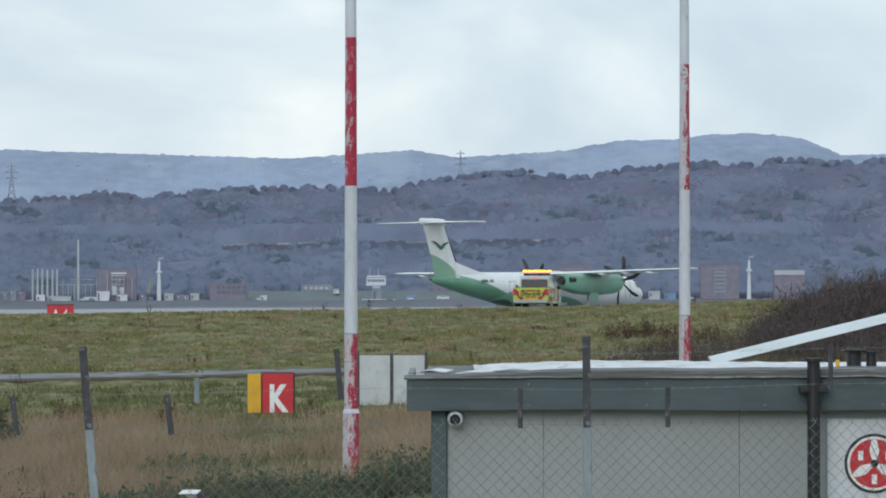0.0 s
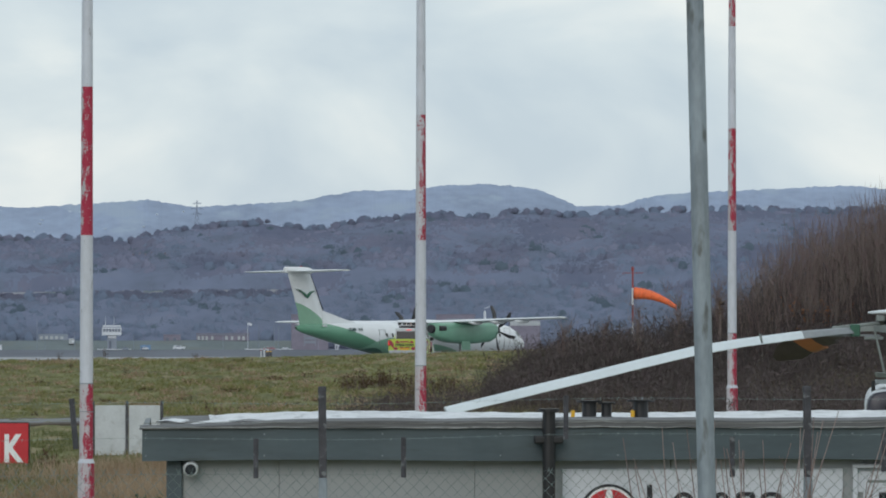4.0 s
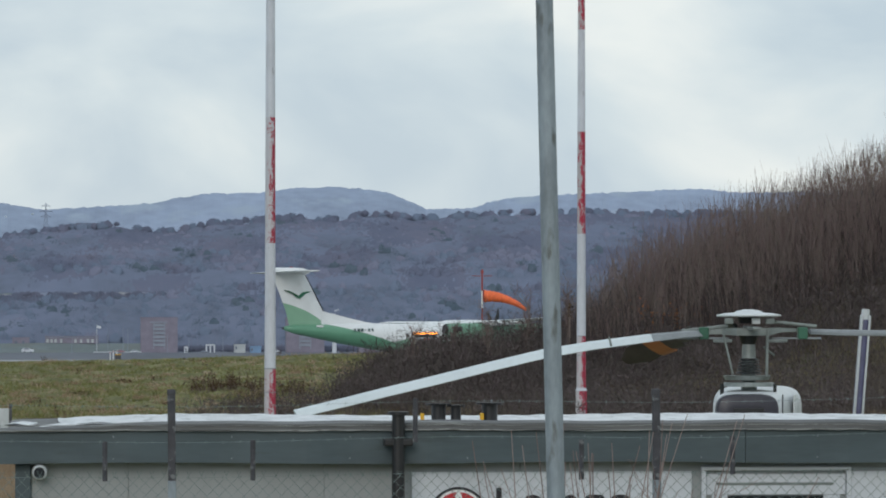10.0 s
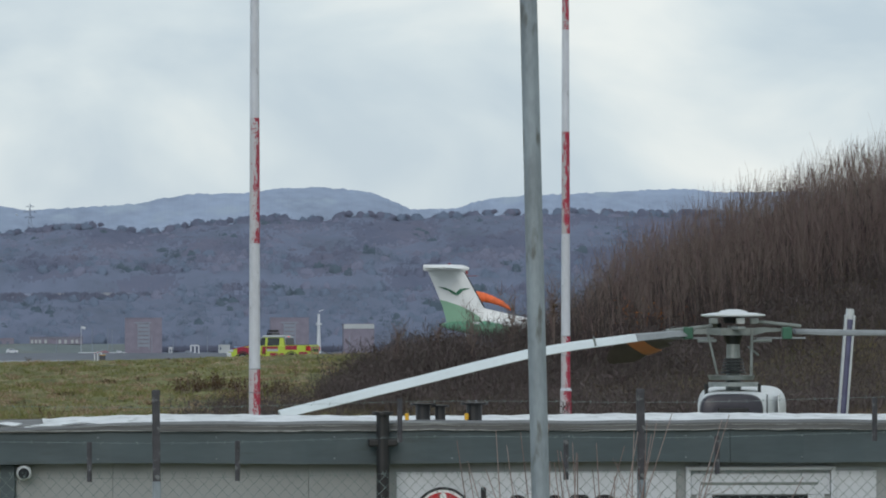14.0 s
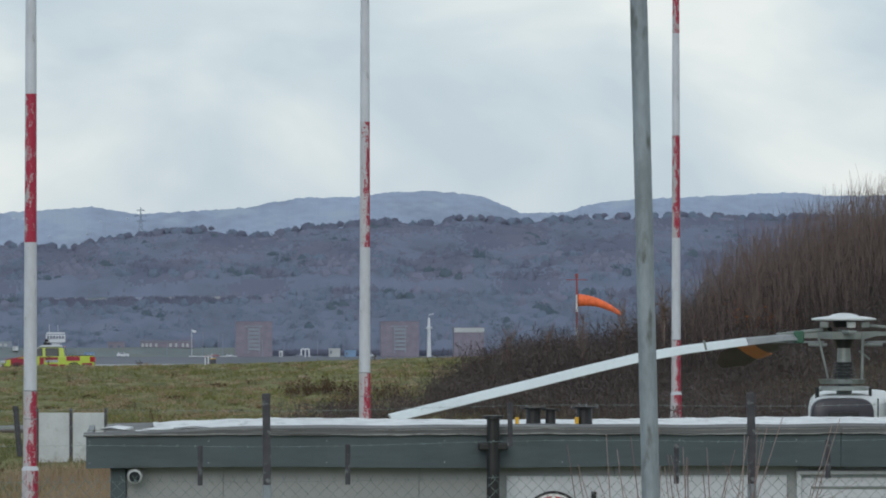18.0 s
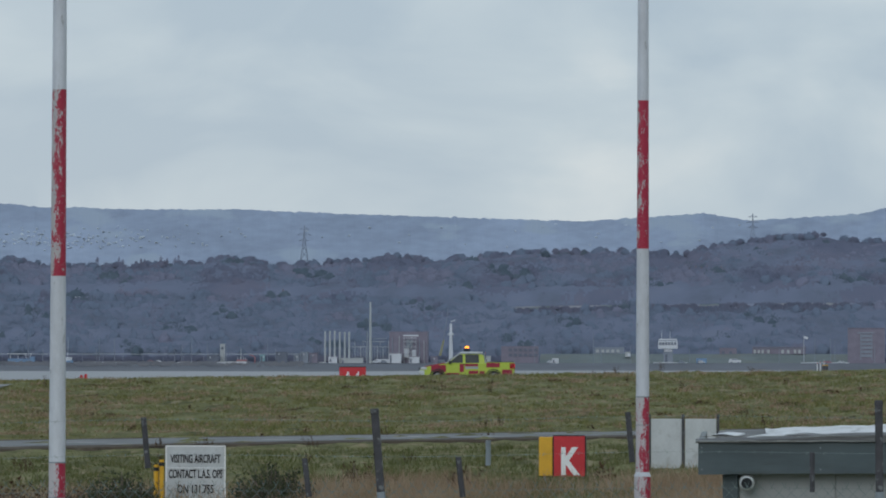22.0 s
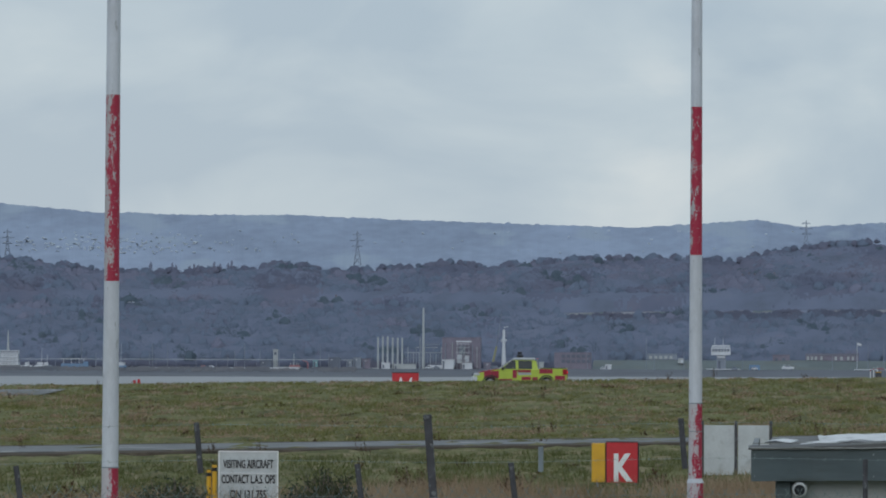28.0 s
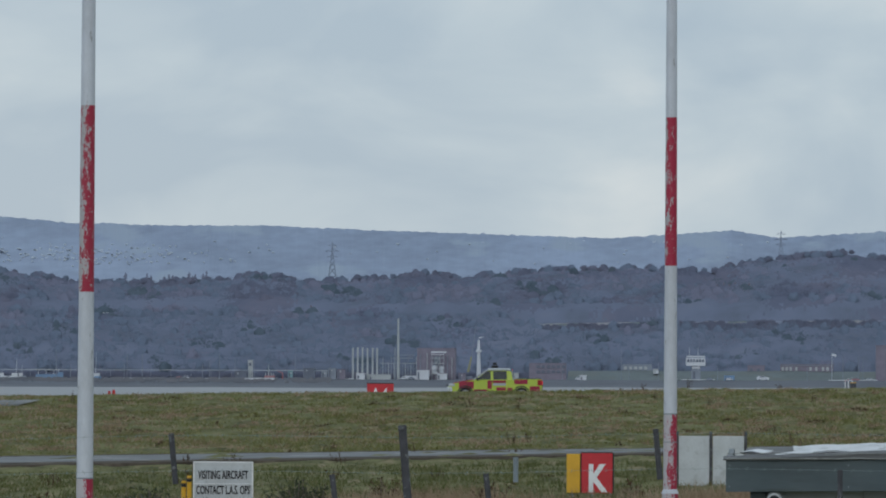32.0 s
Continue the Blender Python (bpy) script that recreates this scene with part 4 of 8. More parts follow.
for k, z in enumerate((5.7, 8.3, 10.9)):
    part("deck_edge", box((13.6, 7.6 - k, 0.25), (1.2, 0, z)), STEELF, ship)
    for i in range(4):
        part("porthole", box((0.7, 0.3, 0.7), (-2.5 + i * 2.4 + k * 0.3, -3.35 + 0.5 * k, z - 1.2)), DARKF, ship)
for i in range(6):
    part("mast_stage", box((1.7 - i * 0.2, 1.2, 1.6), (0.2, 0, 14 + i * 2.0), 0.2), PALEF, ship)
part("mast", rod((0.2, 0, 13), (0.2, 0, 27), 0.45, 0.25, 6), PALEF, ship)
for z, l in ((18, 3.2), (21, 2.2)):
    part("crosstree", rod((0.2 - l * 0.3, 0, z), (0.2 + l, 0, z + 1), 0.22, 0.2, 5), STEELF, ship)


def small_boat(u, w, material, mast):
    b = thing("moored_boat", Matrix.Translation((far_x(u), SHORE - 10, GZ)), "small white moored working boat", "boat", "boats along the quay")
    hb = bmesh.new()
    loft([oval(x * w * FM, 0, 0.9, y, 0.9, 8) for x, y in ((-0.5, 0.9), (-0.2, 1.5), (0.25, 1.4), (0.5, 0.15))], bm=hb)
    part("hull", hb, material, b)
    part("wheelhouse", box((w * FM * 0.4, 1.8, 2.2), (-w * FM * 0.1, 0, 2.6), 0.15), WHITEF, b)
    part("mast", rod((0, 0, 2), (0.3, 0, mast), 0.16, 0.1, 5), WHITEF, b)


small_boat(-540, 26, WHITEF, 13)
small_boat(-530, 18, STEELF, 9)
small_boat(-398, 20, BLUEF, 17)
small_boat(-564, 18, WHITEF, 5)
bus = thing("car_transporter", Matrix.Translation((far_x(-485), SHORE + 2, GZ)), "blue and white open lorry on the quay", "lorry")
part("body", box((48 * FM, 3, 2.6), (0, 0, 1.6), 0.2), BLUEF, bus)
part("cab", box((9 * FM, 3.2, 3.2), (20 * FM, 0, 2.6), 0.3), BLUEF, bus)
part("canopy", box((44 * FM, 3, 0.6), (-3 * FM, 0, 6.0)), WHITEF, bus)
for i in (-20, -6, 8, 16):
    part("upright", box((0.4, 0.4, 4.0), (i * FM, 0, 4.0)), WHITEF, bus)
van = thing("white_van", Matrix.Translation((far_x(784), SHORE - 3, GZ)), "white van parked on the far quay", "van")
part("body", box((22 * FM, 2, 1.7), (0, 0, 1.4), 0.3), WHITEF, van)
part("cab", box((13 * FM, 1.9, 1.2), (-2.5 * FM, 0, 2.5), 0.4), WHITEF, van)
part("window", box((9 * FM, 0.3, 0.7), (-1.5 * FM, -0.9, 2.6)), DARKF, van)
for i in (-6, 6):
    part("wheel", rod((i * FM, -1.2, 0.5), (i * FM, -0.8, 0.5), 0.6, n=10), DARKF, van)
# quay railings and lamp posts
rail = thing("quay_rail", Matrix.Translation((0, SHORE - 2, GZ)), "long pale rail along the far quay", "railing")
part("top_rail", box((235, 0.3, 0.35), (far_x(-285), 0, 6.0)), PALEF, rail)
for r0, r1 in ((-375, -285), (-205, -175), (-60, -10), (20, 60), (640, 700), (900, 985)):
    part("low_rail", box(((r1 - r0) * FM, 0.3, 0.5), (far_x((r0 + r1) / 2), 0, 0.5)), WHITEF, rail)
for i in range(18):
    part("upright", box((0.2, 0.2, 6.0), (far_x(-590 + i * 36), 0, 3.0)), STEELF, rail)
for lu, lv in ((-345, 487), (-318, 488), (-350, 505), (-198, 500), (-180, 487), (-152, 496), (-45, 487), (-30, 505), (-118, 497), (534, 476), (548, 503), (704, 505), (600, 500), (862, 505), (905, 480), (925, 486), (952, 486), (960, 490), (1030, 500), (1128, 503), (1068, 505), (-446, 505), (-472, 480), (1380, 500), (430, 498), (-210, 505)):
    lp = slim("lamp_post", lu, lv, 0.22, 0.14, STEELF, "thin grey lamp post on the far quay", "lamp post", group="lamp posts on the quay")
flag = slim("flag_pole", 905.5, 483, 0.2, 0.15, WHITEF, "white flag pole with a small flag", "flag pole")
part("flag", box((2.8, 0.1, 1.5), (1.5, 0, 17.3), turn=pose(0, 0, 0, 0, 18, 0)), WHITEF, flag)
# a moored barge, sheds, cars and gear along the quay
barge = thing("moored_barge", Matrix.Translation((far_x(-102), SHORE - 14, GZ - 2.6)), "long white barge with a small wheelhouse", "barge")
part("hull", loft([[(x, -2.6 * w, 0), (x, 2.6 * w, 0), (x, 3 * w, 3.4), (x, -3 * w, 3.4)] for x, w in ((-11, 0.4), (-9, 0.95), (9, 1.0), (10.8, 0.8))]), WHITEF, barge)
part("deck", box((17, 4.6, 0.4), (0, 0, 3.5), 0.05), PALEF, barge)
part("wheelhouse", box((7, 3.5, 1.2), (5.8, 0, 4.4), 0.1), REDF, barge)
for x in (3.2, 5.0, 7.0, 8.4):
    part("rail_post", box((0.35, 0.35, 2.2), (x, -1.5, 5.6)), PALEF, barge)
part("mast", rod((5.2, 0, 4), (5.2, 0, 12.5), 0.35, 0.2, 6), PALEF, barge)
block("survey_tower", -129, -121, 499, PALEF, "slim tan concrete tower on the quay", "tower", depth=3, extras=[(-127, -123, 503, 508, DARKF, "window")])
wc = thing("workboat_crane", Matrix.Translation((far_x(-66), SHORE - 4, GZ)), "small red deck crane, paled by haze", "crane")
part("post", rod((0, 0, 0), (0, 0, 4.2), 0.5, 0.4, 8), REDF, wc)
part("jib", rod((0, 0, 4.2), (-3.6, 0, 5.6), 0.35, 0.25, 6), REDF, wc)
for u0, u1, v0, m, l in ((-58, -50, 518, TEALF, "small turquoise hut on the quay"), (-153, -132, 519, DARKF, "dark heap of scrap under a tarpaulin"), (2, 12, 518, STEELF, "small grey shed on the quay"), (30, 44, 515, BRICKF, "small brown shed on the quay"),
                         (-30, -10, 513, DARKF, "dark timber stack on the quay"), (14, 28, 513, STEELF, "grey cabin on the quay"), (172, 193, 516, WHITEF, "white portable shed on the quay"), (208, 225, 522, WHITEF, "white fuel tank on the quay"), (246, 258, 521, BRICKF, "brown shed beside the crane"),
                         (310, 322, 522, BRICKF, "brown store shed on the quay"), (322, 334, 523, STEELF, "grey store shed on the quay"), (461, 472, 524, WHITEF, "small white hut on the quay"), (1060, 1066, 522, WHITEF, "small white hut on the quay")):
    block("hut", u0, u1, v0, m, l, "hut", depth=4, d=SHORE - 7, extras=[(u0 + 1.5, u0 + 4, v0 + 2, BASE - 1, DARKF, "door"), (u0 + 5, u0 + 7, v0 + 2, v0 + 4, WHITEF, "window")])


def parked_car(u, w, material, label):
    b = thing("parked_car", Matrix.Translation((far_x(u), SHORE - 5, GZ)), label, "car", "vehicles on the far quay")
    part("body", box((w * FM, 1.8, 0.9), (0, 0, 0.8), 0.2), material, b)
    part("cabin", box((w * FM * 0.55, 1.6, 0.8), (-w * FM * 0.05, 0, 1.6), 0.25), material, b)
    part("window", box((w * FM * 0.42, 0.2, 0.45), (-w * FM * 0.05, -0.75, 1.62)), DARKF, b)
    for s in (-1, 1):
        part("wheel", rod((s * w * FM * 0.3, -1.0, 0.4), (s * w * FM * 0.3, -0.7, 0.4), 0.42, n=10), DARKF, b)


for pu, w, m, l in ((-252, 13, REDF, "red car on the far quay, paled by haze"), (-238, 12, WHITEF, "white car on the far quay"), (150, 15, WHITEF, "white car on the far quay"), (163, 12, STEELF, "grey car on the far quay"), (459, 12, WHITEF, "white car on the far quay"), (628, 12, WHITEF, "white car on the far quay"),
                    (690, 11, STEELF, "grey car on the far quay"), (725, 12, WHITEF, "white car on the far quay"), (1095, 12, STEELF, "grey car on the far quay"), (1222, 12, WHITEF, "white car on the far quay"), (948, 12, REDF, "red car on the far quay, paled by haze"), (972, 12, WHITEF, "white car on the far quay"), (-20, 11, WHITEF, "white car on the far quay")):
    parked_car(pu, w, m, l)
# brushwood on the bank below the quay
br = np.random.default_rng(91)
nb = 3400
bu = br.uniform(-760, 1700, nb)
by = 3396 - 30 * br.uniform(0, 1, nb) ** 1.3
dens = np.sin(bu / 47.0) + np.sin(bu / 19.0 + 2) + br.normal(0, 0.6, nb)
ok = (dens > -1.2) & (bu < 20)
bu, by = bu[ok], by[ok]
bz = np.interp(by, [3331, 3362, 3392], [-19.4, -17.6, -15.2])
bc = np.stack([(bu - 784) / UNIT * by, by, bz], 1)
bh = br.uniform(0.25, 0.75, len(bu))
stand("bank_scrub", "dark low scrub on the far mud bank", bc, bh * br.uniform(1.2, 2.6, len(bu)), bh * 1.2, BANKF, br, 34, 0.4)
# low bushes along the foot of the woods
fu = br.uniform(-780, 1900, 2200)
fu = fu[(fu < 430) | (fu > 1005)]
fd = br.uniform(3453, 3460, len(fu))
fh = br.uniform(1.4, 3.4, len(fu))
stand("wood_edge_bushes", "bare bushes along the foot of the far woods", np.stack([(fu - 784) / UNIT * fd, fd, -15.3 + fh * 0.6], 1), fh * 1.4, fh, OAKS, br, 60)


# house colours have the haze in front of them mixed in
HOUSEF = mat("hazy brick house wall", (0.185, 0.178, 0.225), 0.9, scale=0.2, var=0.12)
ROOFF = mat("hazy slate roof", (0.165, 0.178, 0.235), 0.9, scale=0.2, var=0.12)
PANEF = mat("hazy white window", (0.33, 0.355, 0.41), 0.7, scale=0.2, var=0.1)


# houses among the woods of the far slope
def wood_house(u, v, w, h, label, n=4):
    dist = np.linspace(3470, 3940, 200)
    xs_ = (u - 784) / UNIT * dist
    lv = 484 + (EYE - land(xs_, dist)) / dist * UNIT
    j = int(np.argmin(np.abs(lv - v)))
    k = dist[j] / UNIT
    b = thing("hillside_house", Matrix.Translation((xs_[j], dist[j], float(land(xs_[j], dist[j])))), label, "house", "houses in the far woods")
    part("wall", box((w * k, 6, h * k + 4), (0, -5, (h * k + 4) / 2)), HOUSEF, b)
    part("roof", loft([[(-w * k / 2 - 0.4, y, h * k + 4), (w * k / 2 + 0.4, y, h * k + 4), (w * k / 2 - 1, y * 0.3 - 3.5, h * k + 6), (-w * k / 2 + 1, y * 0.3 - 3.5, h * k + 6)] for y in (-8.3, -1.7)]), ROOFF, b)
    for i in range(n):
        part("window", box((2.2 * k, 0.3, 2.6 * k), (((i + 0.5) / n - 0.5) * w * k, -8.1, h * k * 0.6 + 4)), PANEF, b)
        if i % 2 == 0:
            part("chimney", box((1.1, 1.1, 2.6), (((i + 0.5) / n - 0.5) * w * k, -5, h * k + 6.4)), HOUSEF, b)


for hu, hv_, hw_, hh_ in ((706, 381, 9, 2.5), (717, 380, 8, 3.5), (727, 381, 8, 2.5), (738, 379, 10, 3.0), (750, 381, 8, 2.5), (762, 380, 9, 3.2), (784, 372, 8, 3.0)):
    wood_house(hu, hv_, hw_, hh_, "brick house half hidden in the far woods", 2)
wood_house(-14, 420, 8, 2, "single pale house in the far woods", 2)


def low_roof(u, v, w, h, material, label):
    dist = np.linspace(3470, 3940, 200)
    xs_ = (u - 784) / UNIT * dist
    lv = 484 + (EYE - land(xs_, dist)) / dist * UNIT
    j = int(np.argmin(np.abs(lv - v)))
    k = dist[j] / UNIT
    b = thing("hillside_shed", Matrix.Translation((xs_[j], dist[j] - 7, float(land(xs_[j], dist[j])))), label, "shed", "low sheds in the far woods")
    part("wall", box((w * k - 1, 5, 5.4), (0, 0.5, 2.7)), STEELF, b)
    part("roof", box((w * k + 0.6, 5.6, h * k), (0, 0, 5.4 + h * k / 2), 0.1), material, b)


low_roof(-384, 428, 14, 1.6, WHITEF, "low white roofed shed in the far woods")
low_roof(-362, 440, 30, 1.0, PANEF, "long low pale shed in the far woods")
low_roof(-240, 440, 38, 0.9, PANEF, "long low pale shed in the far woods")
# scattered houses of a far town, their pale walls tinted with haze
rng = np.random.default_rng(21)
hv, hf = [], []
for i in range(230):
    hu = rng.normal(-440, 120) if i < 195 else rng.uniform(-600, 800)
    hvv = rng.normal(312, 10) - abs(hu + 480) * 0.02 if i < 195 else rng.uniform(283, 325)
    kk = np.linspace(0.02, 0.98, 120)
    dist = 4520 + 330 * kk
    tz_ = EYE - (np.interp(hu, HILL_U, HILL_V) - 484) / UNIT * 4850
    lv = 484 + (EYE - (2.0 + (tz_ - 2.0) * kk ** 0.8)) / dist * UNIT
    j = int(np.argmin(np.abs(lv - hvv)))
    p = sight(hu, lv[j], dist[j] - 1.0)
    w, h, dp = rng.uniform(0.4, 1.4), rng.uniform(0.3, 0.7), 2
    o = len(hv) * 8
    hv.append([(p.x + sx * w, p.y + sy * dp, p.z + sz * h) for sx in (-1, 1) for sy in (-1, 1) for sz in (-1, 1)])
    for q in ((0, 1, 5, 4), (0, 2, 3, 1), (1, 3, 7, 5), (4, 5, 7, 6), (2, 6, 7, 3), (0, 4, 6, 2)):
        hf.append([o + j for j in q])
tagged(raw("far_town", np.array(hv).reshape(-1, 3), hf, mat("haze-tinted pale house walls", (0.54, 0.60, 0.67), 0.8, scale=0.05, var=0.2)), "scattered pale houses of a far hillside town", "houses", kind="stuff")

# ---- striped obstacle poles ----
def striped_pole(u, v0, unit, lean, red):
    """A pole in two-metre bands; v0 is its foot level, unit its scale."""
    d = UNIT / unit
    p = sight(u, v0, d)
    t = thing("obstacle_pole", Matrix.Translation(p) @ pose(0, 0, 0, 0, lean, 0), "tall steel pole in worn red and white bands", "pole", "striped poles along the field")
    for i, (z0, z1, r0, r1, m) in enumerate(((0, 0.93, 0.118, 0.108, RED_WORN), (0.99, 2.0, 0.092, 0.09, RED_WORN), (2.0, 4.0, 0.09, 0.082, WHITE_POLE), (4.0, 6.0, 0.082, 0.077, red), (6.0, 8.0, 0.077, 0.07, WHITE_POLE), (8.0, 10.0, 0.07, 0.064, red), (10.0, 12.0, 0.064, 0.058, WHITE_POLE))):
        part("band", rod((0, 0, z0), (0, 0, z1), r0, r1, 20), m, t, "white band" if m == WHITE_POLE else "flaking red band", smooth=False)
    part("collar", rod((0, 0, 0.93), (0, 0, 0.99), 0.118, 0.092, 20), WHITE_POLE, t)
    part("seam", rod((0, 0, 1.995), (0, 0, 2.01), 0.0925, n=20), GALV, t)
    part("seam", rod((0, 0, 1.62), (0, 0, 1.63), 0.0935, n=20), GALV, t)
    part("base_plate", box((0.34, 0.34, 0.03), (0, 0, -0.02), 0.01), GALV, t)
    return t


striped_pole(-421.5, 1041, 166.1, 0.25, RED_POLE_HALF)
striped_pole(620.5, 853, 131.1, 0.1, RED_POLE)
striped_pole(1211.5, 782, 111.2, 0.05, RED_POLE_OLD)
striped_pole(1765.5, 684, 91.0, 0.05, RED_POLE_HALF)

# ---- the grey lamp column close by ----
a = sight(1727, 1080, 27.5)
b = sight(1695, -300, 27.5)
ax = (b - a).normalized()
a = a + ax * ((-0.3 - a.z) / ax.z)
lc = thing("lamp_column", Matrix.Translation(a), "leaning grey galvanised lamp column", "lamp column")
o = Vector((0, 0, 0))
part("lower_tube", rod(o, ax * 2.0, 0.056, 0.054, 24), GALV, lc)
part("upper_tube", rod(ax * 2.0, ax * 7.5, 0.05, 0.046, 24), GALV, lc)
part("flange", box((0.28, 0.28, 0.03), (0, 0, 0.0), 0.008), GALV, lc)

# ---- chain-link fence ----
FD = 30.2
FU = UNIT / FD
fence = thing("chain_link_fence", None, "old chain-link fence with leaning posts and barbed wire", "fence")
fx = lambda u: (u - 784) / FU
fz = lambda v: EYE - (v - 484) / FU
for pu, pv, lean in ((-1610, 606, 0), (-735, 606, 1.0), (146, 612, -4.4), (1037, 598, -0.5), (1899, 598, -0.6), (2770, 598, 0.5)):
    h = fz(pv) + 0.3
    tl = math.tan(radians(lean))
    top = Vector((fx(pu), FD, fz(pv)))
    bot = Vector((fx(pu) - tl * h, FD, -0.3))
    bm = box((0.046, 0.046, h), (0, 0, h / 2), 0.006)
    ob = part("post", bm, POST, fence)
    ob.matrix_basis = Matrix.Translation(bot) @ (top - bot).to_track_quat("Z", "Y").to_matrix().to_4x4()
    # grey box added so the post looks paler where mesh wires cross it
    part("lightening_box", box((0.05, 0.05, fz(757) + 0.3), (0, 0, (fz(757) + 0.3) / 2), 0.006), GALV, ob, "grey box lightening the post behind the mesh")
    part("post_cap", box((0.05, 0.05, 0.035), (0, 0, h - 0.01), 0.006), POST, ob)
for du, v0, v1 in ((22, 700, 768), (295, 697, 768), (595, 617, 706), (920, 688, 758), (1181, 686, 757), (1469, 612, 690), (1765, 686, 757), (2036, 680, 748), (-265, 628, 718), (-588, 706, 770), (2320, 612, 690), (348, 668, 712)):
    lean = 8 if v1 > 700 and du < 700 and du != 348 else 0
    part("dropper", rod((fx(du), FD - 0.02, fz(v0)), (fx(du + lean), FD - 0.02, fz(v1)), 0.017, n=6), GALV if du == 348 else POST, fence)
rng = np.random.default_rng(8)
for v0, sag in ((631, 3), (694, 3), (757, 2)):
    n = 160
    uu = np.linspace(-1610, 2770, n)
    zz = fz(v0 - 0.008 * (uu - 200) + sag * np.sin(uu / 140.0))
    path = np.stack([fx(uu), np.full(n, FD), zz], -1)[None]
    v, f = tubes(path, np.full((1, n), 0.0024), 4)
    raw("barbed_wire", v, f, WIRE, fence)
    bu = np.arange(-1600, 2760, 31.0)
    bz = fz(v0 - 0.008 * (bu - 200) + sag * np.sin(bu / 140.0))
    c = np.stack([fx(bu), np.full(len(bu), FD), bz], -1)
    e = np.stack([rng.uniform(-0.01, 0.01, len(bu)), np.zeros(len(bu)), np.full(len(bu), 0.009)], -1)
    v, f = tubes(np.stack([c - e, c + e], 1), np.full((len(bu), 2), 0.002), 3)
    tagged(raw("barb", v, f, WIRE, fence), kind="stuff")
# the mesh: wires bent in zigzag, diamonds of about 70 mm
pitch, top, low = 0.074, fz(750), -0.28
cols = np.arange(fx(-1610), fx(2770), pitch / 2)
rows_n = int((top - low) / (pitch / 2))
zs = top - np.arange(rows_n) * pitch / 2
phase = np.arange(len(cols))[:, None]
zig = ((np.arange(rows_n)[None, :] + phase) % 2) * pitch / 2
drift = 0.006 * np.sin(cols[:, None] * 3.1 + zs[None] * 4)
paths = np.stack([cols[:, None] + zig + drift, FD + 0.004 * (1 - 2 * (phase % 2)) + 0 * zig, np.repeat(zs[None], len(cols), 0) + drift], -1)
v, f = tubes(paths, np.full(paths.shape[:2], 0.002), 3)
raw("chain_link_mesh", v, f, WIRE, fence)
# the twisted wire ends along the top of the mesh
kx = np.repeat(cols[::2], 2)
tipx = kx + np.tile([-0.013, 0.013], len(cols[::2]))
kp_ = np.stack([np.stack([kx, np.full(len(kx), FD), np.full(len(kx), top)], -1), np.stack([(kx + tipx) / 2, np.full(len(kx), FD), np.full(len(kx), top + 0.018)], -1), np.stack([tipx, np.full(len(kx), FD), np.full(len(kx), top + 0.032)], -1)], 1)
v, f = tubes(kp_, np.full(kp_.shape[:2], 0.0018), 3)
tagged(raw("wire_end", v, f, WIRE, fence), kind="stuff")
# bare saplings growing in the fence
sap = thing("bare_sapling", Matrix.Translation((fx(1745), FD - 0.15, -0.3)), "thin bare reddish sapling against the fence", "shrub")
rng = np.random.default_rng(5)
n = 84
base = np.stack([rng.normal(0.2, 0.24, n), rng.normal(0, 0.08, n), np.zeros(n)], -1)
dirn = np.stack([rng.normal(0.05, 0.36, n), rng.normal(0, 0.08, n), rng.uniform(1.5, 2.6, n)], -1)
k = np.linspace(0, 1, 6)
paths = base[:, None] + dirn[:, None] * k[None, :, None] + np.cumsum(rng.normal(0, 0.018, (n, 6, 3)) * [1, 1, 0], 1)
v, f = tubes(paths, 0.0085 * (1 - 0.72 * k)[None].repeat(n, 0), 4)
SAPM = island_mat("reddish bare shoots", [(0.19, 0.14, 0.135), (0.26, 0.195, 0.185), (0.34, 0.27, 0.26)])
tagged(raw("shoot_growth", v, f, SAPM, sap), kind="stuff")
m = 420
ii, jj = rng.integers(0, n, m), rng.integers(2, 5, m)
p0 = paths[ii, jj]
p1 = p0 + np.stack([rng.normal(0, 0.14, m), rng.normal(0, 0.05, m), rng.uniform(0.05, 0.34, m)], -1)
pm = (p0 + p1) / 2 + rng.normal(0, 0.02, (m, 3))
v, f = tubes(np.stack([p0, pm, p1], 1), np.array([0.003, 0.0024, 0.0015])[None].repeat(m, 0), 3)
tagged(raw("twig_growth", v, f, SAPM, sap), kind="stuff")

# ---- the portable office ----
CD = 40.7
CU = UNIT / CD
cx = lambda u: (u - 784) / CU
cz = lambda v: EYE - (v - 484) / CU
X0, X1, YB = cx(719), cx(2700), 45.0
G = -0.32
cabin = thing("portable_office", None, "long grey flat-roofed portable office with a dark fascia", "building")
wl = cx(762)
part("corner_post", box((cx(790) - wl, 0.12, cz(728) - G), ((cx(790) + wl) / 2, CD + 0.2, (cz(728) + G) / 2), 0.01), FASCIA, cabin, "dark grey-green steel corner post")
seams = [cx(790), cx(962), cx(1310), cx(1660), cx(2010), cx(2360), cx(2690)]
for s0, s1 in zip(seams, seams[1:]):
    part("wall_panel", box((s1 - s0 - 0.0025, 0.06, cz(722) - G), ((s0 + s1) / 2, CD + 0.22, (cz(722) + G) / 2), 0.004), WALLM, cabin)
part("side_wall", box((0.06, YB - CD - 0.5, cz(722) - G), (wl + 0.03, (YB + CD) / 2, (cz(722) + G) / 2)), WALLM, cabin)
part("back_wall", box((X1 - X0 - 0.4, 0.06, cz(722) - G), ((X0 + X1) / 2 + 0.1, YB - 0.2, (cz(722) + G) / 2)), WALLM, cabin)
